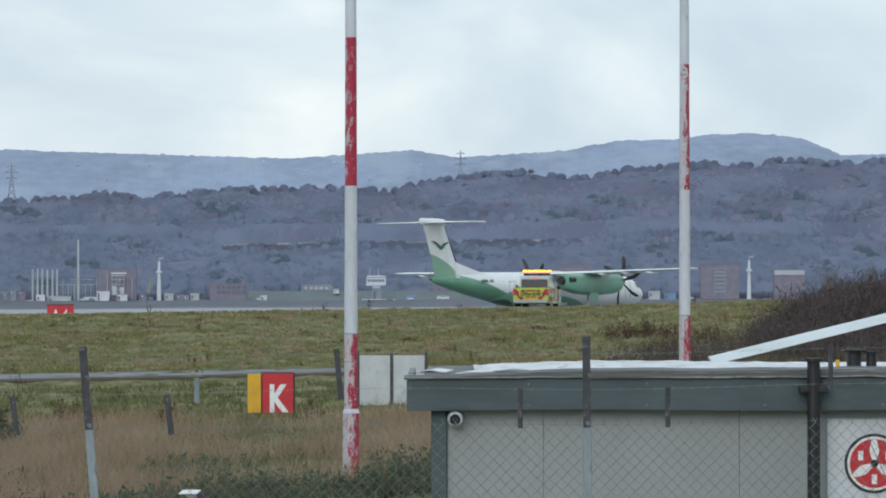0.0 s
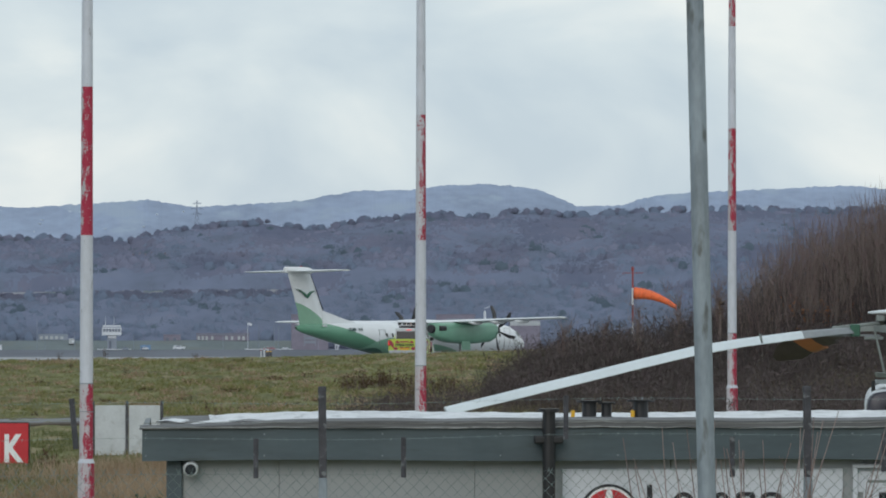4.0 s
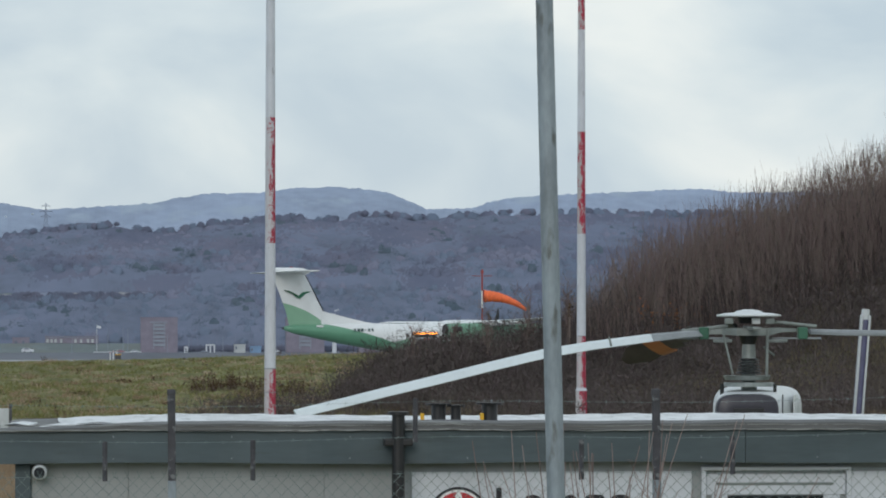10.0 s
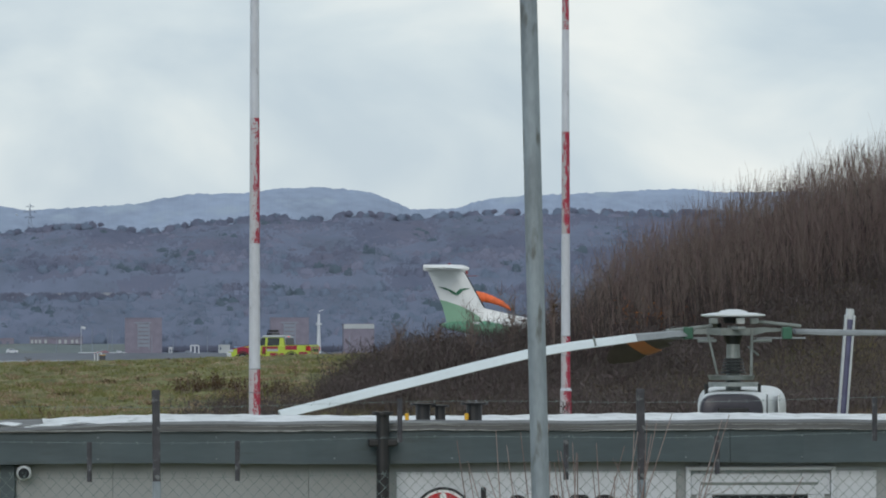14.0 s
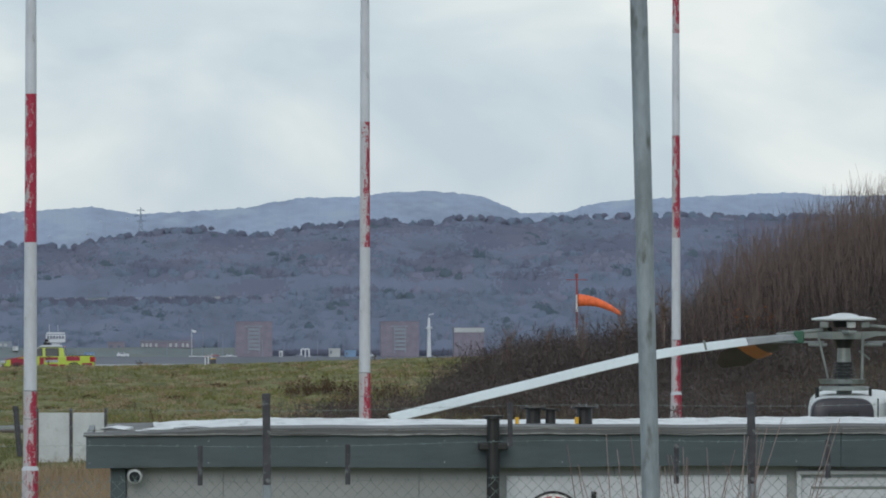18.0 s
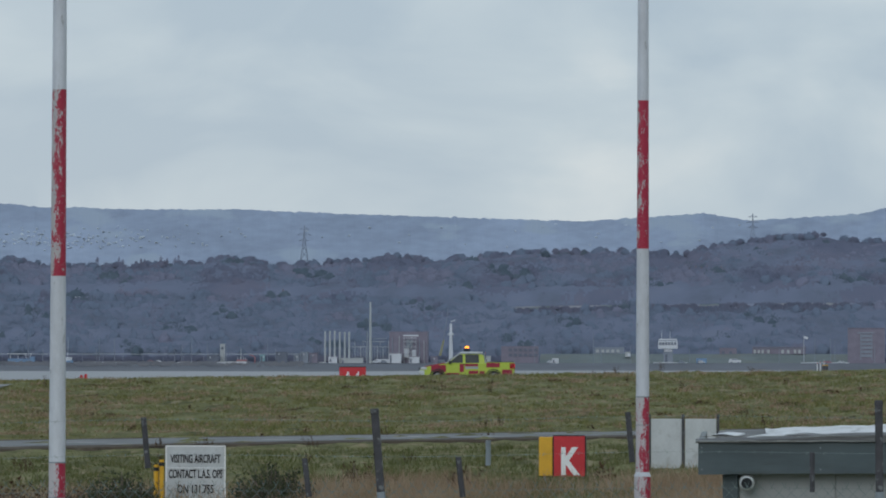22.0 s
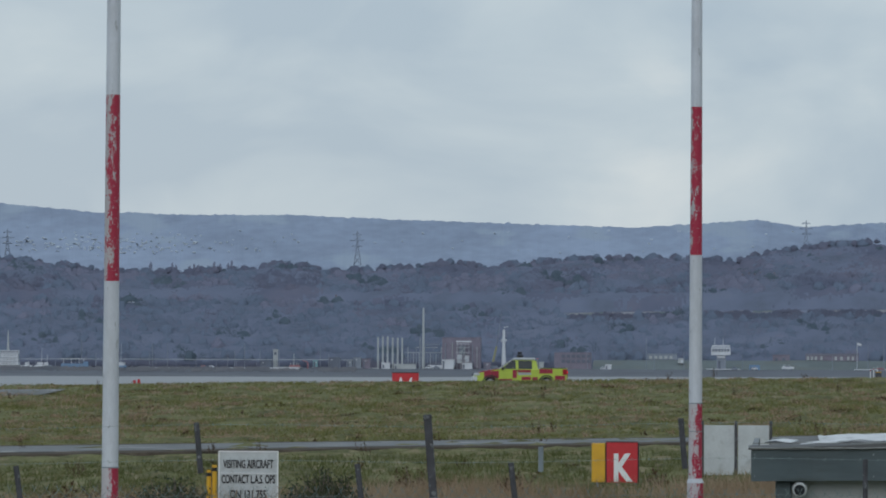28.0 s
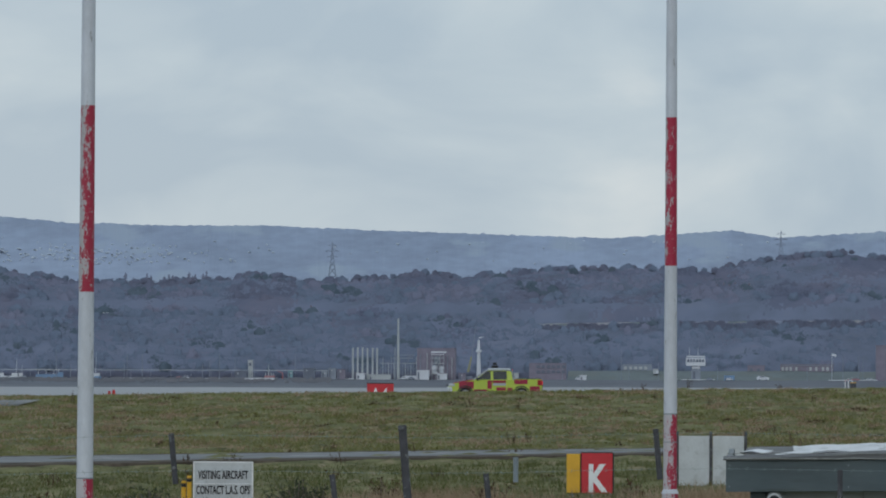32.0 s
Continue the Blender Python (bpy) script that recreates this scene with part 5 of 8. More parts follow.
part("end_wall", box((0.06, YB - CD - 0.5, cz(722) - G), (X1 - 0.1, (YB + CD) / 2, (cz(722) + G) / 2)), WALLM, cabin)
fz0, fz1 = cz(727), cz(669)
fs = [X0, cx(1437), cx(2060), X1]
for s0, s1 in zip(fs, fs[1:]):
    bm = bmesh.new()
    nx = max(4, int((s1 - s0) / 0.12))
    ring = []
    for i in range(nx + 1):
        x = s0 + 0.002 + (s1 - s0 - 0.004) * i / nx
        w = 0.006 * math.sin(x * 5.1) + 0.004 * math.sin(x * 13)
        e = 0.007 * math.sin(x * 1.7)
        ring.append([(x, CD + w, fz0 + e), (x, CD + w - 0.004, fz1 - 0.004), (x, CD + 0.05, fz1 - 0.004), (x, CD + 0.05, fz0 + e)])
    loft(ring, bm=bm)
    part("fascia", bm, FASCIA, cabin)
for s0, s1 in zip(fs, fs[1:]):
    for y_, z_, h_ in ((CD - 0.045, fz1 - 0.002, 0.013), (CD - 0.042, fz1 + 0.038, 0.008)):
        bm = bmesh.new()
        ring = []
        for i in range(41):
            x = s0 + 0.01 + (s1 - s0 - 0.02) * i / 40
            e = 0.003 * math.sin(x * 2.3) + 0.002 * math.sin(x * 7.7 + 1) + 0.002 * math.sin(x * 19)
            t_ = h_ * (0.6 + 0.4 * math.sin(x * 3.3) * math.sin(x * 1.1))
            ring.append([(x, y_, z_ + e), (x, y_, z_ + e + t_), (x, y_ + 0.02, z_ + e + t_), (x, y_ + 0.02, z_ + e)])
        loft(ring, bm=bm)
        part("drip_edge" if z_ < fz1 else "felt_seam", bm, SEAM, cabin)
part("side_fascia", box((0.05, YB - CD - 0.06, fz1 - fz0), (X0 + 0.025, (YB + CD) / 2 + 0.05, (fz0 + fz1) / 2)), FASCIA, cabin)
part("soffit", box((X1 - X0 - 0.1, 0.3, 0.02), ((X0 + X1) / 2, CD + 0.17, fz0 + 0.02)), FASCIA, cabin)
for i in range(8):
    for s in (fz0 + 0.04, fz1 - 0.05):
        part("screw", rod((X0 + 0.03 + i * 0.95, CD - 0.012, s), (X0 + 0.03 + i * 0.95, CD, s), 0.006, n=6), GALV, cabin)
# roof: felt upstand, deck, wrinkled white membrane
bm = bmesh.new()
ring = []
for i in range(90):
    x = X0 - 0.02 + (X1 - X0 + 0.04) * i / 89
    e = 0.004 * math.sin(x * 2.3) + 0.003 * math.sin(x * 7.7 + 1) + 0.052 * min(1, max(0, (x - cx(800)) / 1.2))
    ring.append([(x, CD - 0.03, fz1 - 0.012 + e * 0.3), (x, CD - 0.035, fz1 + 0.006 + e), (x, CD + 0.1, fz1 + 0.026 + e), (x, CD + 0.12, fz1 - 0.01)])
loft(ring, bm=bm)
part("felt_edge", bm, FELT, cabin, "grey torn felt roof edge")
roof_z = lambda x, y: fz1 + 0.012 + 0.036 * min(1, max(0, (x - cx(800)) / 1.2)) + 0.012 * math.sin(x * 1.3) * math.sin(y)
nx, ny = 150, 16
gxr = np.linspace(X0 + 0.15, X1 - 0.05, nx)
gyr = np.linspace(CD + 0.08, YB - 0.02, ny)
rv = [(x, y, roof_z(x, y) - 0.01) for y in gyr for x in gxr]
ri = np.arange(nx * ny).reshape(ny, nx)
raw("roof_deck", rv, np.stack([ri[:-1, :-1], ri[:-1, 1:], ri[1:, 1:], ri[1:, :-1]], -1).reshape(-1, 4), FELT, cabin)
rng = np.random.default_rng(2)
m0 = cx(842)
gxr = np.linspace(m0, X1 - 0.02, 260)
gyr = np.linspace(CD + 0.04, YB - 0.05, 12)
wr = np.convolve(rng.normal(0, 1, 260), np.ones(3) / 3, "same")
amp = 0.006 + 0.003 * np.exp(-((gxr - m0) / 0.6) ** 2)
fade = np.clip((gxr - m0) / 1.1, 0, 1)
rv = []
for j, y in enumerate(gyr):
    for i, x in enumerate(gxr):
        start = CD + 0.04 + 3.4 * (1 - fade[i]) ** 1.5 * (0.75 + 0.25 * math.sin(x * 13))
        yy = max(y, start)
        rv.append((x, yy, roof_z(x, y) + (0.002 if j else -0.012) + amp[i] * (0.6 + 0.5 * wr[i] + 0.35 * math.sin(x * 17 + y * 2.2)) * (1 if j else 0.4)))
ri = np.arange(260 * 12).reshape(12, 260)
raw("roof_membrane", rv, np.stack([ri[:-1, :-1], ri[:-1, 1:], ri[1:, 1:], ri[1:, :-1]], -1).reshape(-1, 4), MEMB, cabin)
# torn flat pieces of membrane at the open end of the roof
for u0, u1, d0, w in ((742, 790, 1.6, 0.6), (806, 868, 0.9, 0.5)):
    xa, xb, y0 = cx(u0), cx(u1), CD + d0
    bm = bmesh.new()
    loft([[(x, y0 + 0.06 * math.sin(7 * x), roof_z(x, y0) + 0.006 + 0.01 * k), (x + 0.06, y0 + w, roof_z(x, y0 + w) + 0.01 + 0.012 * k),
           (x + 0.06, y0 + w, roof_z(x, y0 + w) + 0.002), (x, y0, roof_z(x, y0) - 0.002)] for x, k in ((xa, 0.0), (xa * 0.6 + xb * 0.4, 1.2), (xb, 0.3))], bm=bm)
    part("torn_membrane", bm, MEMB, cabin)
# soil pipe with its collar
pipe = thing("soil_pipe", None, "black plastic vent pipe with a wide collar", "pipe")
px = cx(1437)
part("tube", rod((px, CD - 0.14, G), (px, CD - 0.14, cz(640)), 0.052, n=16), BLACK, pipe)
part("collar", box((0.235, 0.13, 0.06), (px, CD - 0.11, cz(690)), 0.012), BLACK, pipe)
part("cowl", rod((px, CD - 0.14, cz(641)), (px, CD - 0.14, cz(635)), 0.085, n=16), BLACK, pipe)
# roof vents
for vu, w, v0, v1, tall in ((1517, 0.07, 620, 648, 1), (1548, 0.05, 621, 646, 1), (1609, 0.075, 611, 640, 1)):
    vt = thing("roof_vent", Matrix.Translation((cx(vu), CD + 0.35, roof_z(cx(vu), CD + 0.3) + 0.02)), "black mushroom roof vent", "vent", "vents on the office roof")
    h = (v1 - v0) / CU
    part("stub", rod((0, 0, 0), (0, 0, h), w * 0.85, n=14), BLACK, vt)
    part("cap", rod((0, 0, h), (0, 0, h + 0.016), w * 1.45, w * 1.5, 14), BLACK, vt)
for tu, tv in ((1487, 626), (1594, 617)):
    tg = thing("roof_anchor", Matrix.Translation((cx(tu), CD + 0.3, roof_z(cx(tu), CD + 0.3) + 0.02)), "small yellow roof anchor tag", "anchor", "yellow roof anchors")
    part("tag", box((0.032, 0.03, 0.055), (0, 0, 0.035), 0.006), YELLOW, tg)
cl = thing("roof_aerial", Matrix.Translation((cx(1611), CD + 0.3, roof_z(cx(1611), CD + 0.3))), "thin pale roof aerial", "aerial")
part("rod", rod((0, 0, 0), (0, 0, 0.19), 0.006, n=6), GALV, cl)
# camera dome on the wall
cc = thing("security_camera", Matrix.Translation((cx(805), CD + 0.16, cz(741))), "small white bullet security camera", "camera")
part("housing", rod((0, 0.03, 0), (0, -0.12, -0.005), 0.062, 0.062, 20), GREYW, cc)
part("hood", rod((0, -0.12, -0.003), (0, -0.15, -0.004), 0.062, 0.052, 20), GREYW, cc)
part("lens", rod((-0.002, -0.152, -0.008), (-0.002, -0.156, -0.008), 0.044, n=18), GLASS_D, cc)
# name board: a roundel with a three-bladed emblem and bars for the name
sb = thing("name_board", None, "white name board with a red roundel", "sign")
sx0, sx1 = cx(1466), cx(1968)
st, sbm = cz(744), cz(960)
part("panel", box((sx1 - sx0, 0.02, st - sbm), ((sx0 + sx1) / 2, CD + 0.17, (st + sbm) / 2), 0.004), SIGNW, sb)
part("second_panel", box((cx(2330) - cx(2256), 0.02, st - sbm), ((cx(2256) + cx(2330)) / 2, CD + 0.17, (st + sbm) / 2), 0.004), SIGNW, sb)
rc = Vector((cx(1549), CD + 0.155, cz(823.5)))
for r, m, y, nm in ((53, INK, 0, "ring"), (48, WHITE, -0.004, "inner_ring"), (43.5, RED, -0.008, "disc")):
    part(nm, rod(rc + Vector((0, y, 0)), rc + Vector((0, y - 0.004, 0)), r / CU, n=40), m, sb)
for k in range(3):
    an = radians(90 + 120 * k)
    bm = bmesh.new()
    dv, sd = Vector((math.cos(an), 0, math.sin(an))), Vector((-math.sin(an), 0, math.cos(an)))
    pts = [rc + (dv * a + sd * b_) / CU + Vector((0, -0.0155, 0)) for a, b_ in ((4, 3), (22, 9), (40, 5), (45, 0), (40, -5), (22, -9), (4, -3))]
    bm.faces.new([bm.verts.new(p) for p in pts])
    part("blade_emblem", bm, WHITE, sb)
part("boss", rod(rc + Vector((0, -0.013, 0)), rc + Vector((0, -0.02, 0)), 7 / CU, n=16), INK, sb)
for k in range(3):
    an = radians(150 - 120 * k)
    part("letter_bar", box((9 / CU, 0.004, 17 / CU), rc + Vector((math.cos(an) * 28 / CU, -0.017, math.sin(an) * 28 / CU))), WHITE, sb)
# the name as plain shapes: one stem and a row of rounded arches
part("name_shape", box((9.5 / CU, 0.004, 55 / CU), (cx(1621.5), CD + 0.156, cz(799.5)), 0.001), INK, sb)
part("name_shape", box((22 / CU, 0.004, 9 / CU), (cx(1637.3), CD + 0.156, cz(822.5)), 0.001), INK, sb)
for s_ in (-1, 1):
    part("name_shape", box((9 / CU, 0.004, 54 / CU), (cx(1637 + s_ * 11), CD + 0.156 + 0.003 * s_, cz(864)), 0.001, turn=pose(0, 0, 0, 0, s_ * -21, 0)), INK, sb)
for u0, u1, flat in ((1663, 1702, 2.0), (1663, 1702, -2.0), (1706, 1732, 2.0), (1735, 1764, 2.2), (1776, 1811, 5.0), (1819, 1860, 2.4)):
    bm = bmesh.new()
    mid_, rx, rz = cx((u0 + u1) / 2), (u1 - u0) / 2 / CU, 19 / CU
    way_, flat = math.copysign(1, flat), abs(flat)
    rows_ = []
    for k in range(17):
        a = math.pi * k / 16
        ca, sa = math.copysign(abs(math.cos(a)) ** (2 / flat), math.cos(a)), math.sin(a) ** (2 / flat)
        x_, z_ = rx * ca, rz * sa
        xi, zi = (rx - 9 / CU) * ca, (rz - 8 / CU) * sa
        z0_ = cz(804)
        rows_.append([bm.verts.new((mid_ + a_, CD + y_, z0_ + way_ * b_)) for a_, b_, y_ in ((x_, z_, 0.158), (x_, z_, 0.154), (xi, zi, 0.154), (xi, zi, 0.158))])
    for p, q in zip(rows_, rows_[1:]):
        for k in range(4):
            bm.faces.new((p[k], p[(k + 1) % 4], q[(k + 1) % 4], q[k]))
    bm.faces.new(rows_[0][::-1])
    bm.faces.new(rows_[-1])
    part("name_shape", bm, INK, sb)
# framed window with a blank head panel
wd = thing("office_window", None, "white framed office window with a blank head panel", "window")
w0, w1, wt, wb = cx(1985), cx(2256), cz(736), cz(960)
for nm, sz, ce in (("head", (w1 - w0, 0.05, 0.03), ((w0 + w1) / 2, CD + 0.16, wt - 0.015)), ("jamb", (0.04, 0.05, wt - wb - 0.03), (w0 + 0.02, CD + 0.16, (wt + wb) / 2 - 0.015)), ("jamb", (0.04, 0.05, wt - wb - 0.03), (w1 - 0.02, CD + 0.16, (wt + wb) / 2 - 0.015))):
    part(nm, box(sz, ce, 0.005), SIGNW, wd)
part("head_panel", box((w1 - w0 - 0.09, 0.015, cz(749) - cz(786)), ((w0 + w1) / 2, CD + 0.176, (cz(749) + cz(786)) / 2), 0.003), SIGNW, wd)
part("trim_strip", box((cx(2224) - cx(2013), 0.012, 4.5 / CU), ((cx(2224) + cx(2013)) / 2, CD + 0.164, cz(766.5)), 0.002), HUBM, wd, "grey trim strip")
part("glazing", box((cx(2206) - cx(2033), 0.01, cz(788) - wb), ((cx(2206) + cx(2033)) / 2, CD + 0.172, (cz(788) + wb) / 2), 0.002), GLASS_D, wd)
for a_, b_ in ((2005, 2033), (2206, 2236)):
    part("side_panel", box((cx(b_) - cx(a_), 0.015, cz(786.5) - wb), ((cx(b_) + cx(a_)) / 2, CD + 0.176, (cz(786.5) + wb) / 2), 0.003), SIGNW, wd)

# ---- signs in the field ----
def text(body, size, at, parent, material, name="lettering", stretch=1.0, bold=0.0, fit=0.0):
    cu = bpy.data.curves.new(name, "FONT")
    cu.body, cu.size, cu.align_x, cu.align_y, cu.extrude, cu.offset = body, size, "CENTER", "CENTER", 0.004, bold
    tmp = bpy.data.objects.new(name, cu)
    scene.collection.objects.link(tmp)
    dg = bpy.context.evaluated_depsgraph_get()
    me = bpy.data.meshes.new_from_object(tmp.evaluated_get(dg))
    bpy.data.objects.remove(tmp)
    if fit:
        xs_ = [w.co.x for w in me.vertices]
        stretch = min(stretch, fit / (max(xs_) - min(xs_)))
    me.materials.clear()
    me.materials.append(material)
    ob = new(name, me)
    ob.parent = parent
    ob.matrix_basis = Matrix.Translation(at) @ pose(0, 0, 0, 90, 0, 0) @ Matrix.Diagonal((stretch, 1, 1, 1))
    return ob


KD = UNIT / 89.0
kp = sight(478.5, 735, KD)
ks = thing("taxiway_sign", Matrix.Translation((kp.x, KD, land(kp.x, KD))), "yellow and red illuminated airfield sign lettered K", "sign")
kz = kp.z - land(kp.x, KD)
part("yellow_panel", box((24 / 89, 0.18, 69 / 89), (-28.5 / 89, 0, kz + 39 / 89), 0.012), YELLOW, ks)
part("red_panel", box((57 / 89, 0.18, 71 / 89), (12.5 / 89, 0, kz + 39.5 / 89), 0.012), RED, ks)
part("top_cap", box((57 / 89, 0.19, 0.018), (12.5 / 89, 0, kz + 76 / 89), 0.004), BLACK, ks)
text("K", 0.74, (12.5 / 89, -0.095, kz + 28 / 89), ks, WHITE, stretch=0.72, bold=0.028)
part("side_cap", box((0.025, 0.19, 71 / 89), (42 / 89, 0, kz + 39.5 / 89), 0.004), BLACK, ks)
part("inner_rim", box((0.02, 0.012, 69 / 89), (-15 / 89, -0.092, kz + 39.5 / 89), 0.002), BLACK, ks)
for lx in (-0.35, 0.05, 0.4):
    part("leg", box((0.05, 0.05, kz + 0.16), (lx, 0, (kz + 0.12) / 2), 0.005), GALV, ks)

VD = 96.0
VU = UNIT / VD
vp = sight(-172.5, 679, VD)
vg = land(vp.x, VD)
vs = thing("notice_board", Matrix.Translation((vp.x, VD, vg)), "white notice board with black radio instructions", "sign")
vt = vp.z - vg
vw, vh = 104 / VU, 104 / VU
part("board", box((vw, 0.03, vh), (0, 0, vt - vh / 2), 0.006), GREYW, vs)
for nm, sz, ce in (("rim", (vw + 0.03, 0.04, 0.025), (0, -0.005, vt)), ("rim", (0.025, 0.04, vh), (-vw / 2 - 0.005, -0.005, vt - vh / 2)), ("rim", (0.025, 0.04, vh), (vw / 2 + 0.005, -0.005, vt - vh / 2)), ("batten", (vw, 0.012, 0.012), (0, -0.02, vt - 38.5 / VU))):
    part(nm, box(sz, ce, 0.003), WHITE, vs)
for i, (s, st_) in enumerate((("VISITING AIRCRAFT", 0.70), ("CONTACT L.A.S. OPS", 0.70), ("ON 131.755", 0.70))):
    text(s, 0.225, (0, -0.026, vt - (23 + 27 * i) / VU), vs, INK, stretch=st_, bold=0.004, fit=vw * (0.86, 0.92, 0.62)[i])
for lx in (-vw / 2 + 0.1, vw / 2 - 0.1):
    part("leg", box((0.07, 0.07, vt + 0.1), (lx, 0.06, (vt - 0.1) / 2), 0.006), POST, vs)
for yu in (-243, -233):
    yp = sight(yu, 712 if yu < -240 else 703, VD - 1)
    g = land(yp.x, VD - 1)
    yb = thing("marker_post", Matrix.Translation((yp.x, VD - 1, g)), "yellow plastic marker post", "post", "yellow marker posts")
    part("tube", rod((0, 0, -0.1), (0, 0, yp.z - g), 0.045, n=12), YELLOW, yb)
    part("reflector_band", rod((0, 0, yp.z - g - 0.12), (0, 0, yp.z - g - 0.05), 0.047, n=12), BLACK, yb)

BD = 105.0
BU = UNIT / BD
wbp = sight(694, 718, BD)
wb_ = thing("white_panel_screen", Matrix.Translation((wbp.x, BD, land(wbp.x, BD))), "pair of white panels between dark posts", "screen")
zz = wbp.z - land(wbp.x, BD)
for c0, c1 in ((636, 690), (696, 751)):
    part("panel", box(((c1 - c0) / BU, 0.03, 88 / BU), (((c0 + c1) / 2 - 694) / BU, 0, zz + 45 / BU), 0.006), GREYW, wb_)
for c in (633, 692.5, 754):
    part("post", box((5 / BU, 0.06, zz + 98 / BU), ((c - 694) / BU, 0, (zz + 96 / BU) / 2), 0.006), POST, wb_)

AD = 285.0
AU = UNIT / AD
ap = sight(107, 538, AD)
ag = float(land(ap.x, AD))
as_ = thing("runway_sign", Matrix.Translation((ap.x, AD, ag)), "red airfield sign with white letters", "sign")
az = ap.z - ag
part("panel", box((47 / AU, 0.25, 0.9), (0, 0, az - 0.45), 0.02), RED, as_)
part("top_cap", box((48 / AU, 0.27, 0.05), (0, 0, az + 0.0), 0.01), BLACK, as_)
text("A", 0.62, (-8 / AU, -0.13, az - 0.52), as_, WHITE, stretch=0.75, bold=0.02)
text("4", 0.62, (9 / AU, -0.13, az - 0.52), as_, WHITE, stretch=0.75, bold=0.02)
for lx in (-0.5, 0.5):
    part("leg", box((0.06, 0.06, max(0.1, az - 0.9) + 0.1), (lx, 0, max(0.1, az - 0.9) / 2), 0.005), GALV, as_)
for mu, mv, m, l in ((-377, 553, RED, "small red runway marker"), (-369, 551, RED, "small red runway marker"), (-606, 565, BLUEF, "small blue taxiway light")):
    p = sight(mu, mv, 205)
    g = float(land(p.x, 205))
    mk = thing("edge_marker", Matrix.Translation((p.x, 205, g)), l, "marker", "airfield edge markers")
    part("stem", rod((0, 0, -0.05), (0, 0, p.z - g), 0.09, 0.05, 10), m, mk)

# white stakes beside a small dark box beyond the brow
for su, sv in ((929, 529), (934.5, 527), (941, 526)):
    p = sight(su, sv, 300)
    g = float(land(p.x, 300))
    stk = thing("survey_stake", Matrix.Translation((p.x, 300, g)), "thin white survey stake in the grass", "stake", "white stakes beyond the brow")
    part("stem", box((0.05, 0.05, p.z - g), (0, 0, (p.z - g) / 2), 0.008), WHITE, stk)
    part("tip", box((0.055, 0.055, 0.08), (0, 0, p.z - g - 0.08), 0.008), VRED, stk)
p = sight(943, 535, 299)
g = float(land(p.x, 299))
bx_ = thing("control_box", Matrix.Translation((p.x, 299, g)), "small dark electrical box in the grass", "box")
part("case", box((0.34, 0.2, p.z - g), (0, 0, (p.z - g) / 2), 0.015), POST, bx_)
part("lid", box((0.38, 0.24, 0.04), (0, 0, p.z - g + 0.02), 0.01), YELLOW, bx_)

# ---- windsock ----
WD = 452.0
WU = UNIT / WD
wp = sight(1588.5, 391, WD)
wg = float(land(wp.x, WD))
ws = thing("windsock_mast", Matrix.Translation((wp.x, WD, wg)), "red and white windsock mast with a cross arm", "mast")
hw = wp.z - wg
for i in range(6):
    part("band", rod((0, 0, hw * i / 6), (0, 0, hw * (i + 1) / 6), 0.085, 0.075, 10), MAST if i in (5, 3, 1) else WHITE, ws)
part("cross_arm", rod((-0.95, 0, hw - 0.2), (0.95, 0, hw - 0.2), 0.03, n=6), MAST, ws)
part("lamp", rod((0, 0, hw), (0, 0, hw + 0.35), 0.14, 0.12, 10), MAST, ws)
sock = thing("windsock", Matrix.Translation((wp.x, WD, wg + hw - 40 / WU)), "orange cloth windsock bending down at its tip", "windsock")
L = 84 / WU
bend = [(0, 0), (0.2, -0.005), (0.4, -0.035), (0.6, -0.10), (0.8, -0.19), (1.0, -0.31)]
for i, ((k0, z0), (k1, z1)) in enumerate(zip(bend, bend[1:])):
    bm = bmesh.new()
    rr = []
    for j in range(9):
        kk = k0 + (k1 - k0) * j / 8
        z = z0 + (z1 - z0) * j / 8
        r = (0.56 - 0.34 * kk) * (1 - 0.09 * (j % 4 == 0))
        rr.append(oval(0.12 + kk * L * 0.9, 0, z * L * 0.9, r * 0.9, r, 16))
    loft(rr, bm=bm, caps=False)
    part("cloth_section", bm, ORANGE, sock, smooth=True)
part("hoop", loft([oval(x, 0, 0, r, r, 18) for x, r in ((0.08, 0.50), (0.10, 0.56), (0.14, 0.56), (0.15, 0.50))], caps=False), MAST, sock)

# ---- helicopter behind the office ----
HD = 54.0
HU = UNIT / HD
hx = lambda u: (u - 784) / HU
hz = lambda v: EYE - (v - 484) / HU
hc = Vector((hx(2066), HD, 0.0))
HG = float(land(hc.x, HD))
heli = thing("helicopter", Matrix.Translation((hc.x, HD, HG)), "parked white helicopter with drooping rotor blades", "helicopter")
H = lambda u, v, dy=0.0: Vector((hx(u) - hc.x, dy, hz(v) - HG))
hubz = H(2066, 467).z
# body
bm = bmesh.new()
top = H(2066, 600).z
loft([[(rx * math.cos(a), y, z + rz * math.sin(a)) for a in [2 * math.pi * i / 18 for i in range(18)]]
      for y, z, rx, rz in ((-2.6, 0.55, 0.12, 0.12), (-2.2, 0.6, 0.5, 0.32), (-1.4, 0.68, 0.7, 0.5), (-0.4, 0.74, 0.74, 0.56), (0.8, 0.76, 0.7, 0.52), (1.6, 0.8, 0.45, 0.38), (2.4, 0.85, 0.25, 0.28), (6.5, 0.9, 0.12, 0.14))], bm=bm)
part("fuselage", bm, HELI, heli, smooth=True)
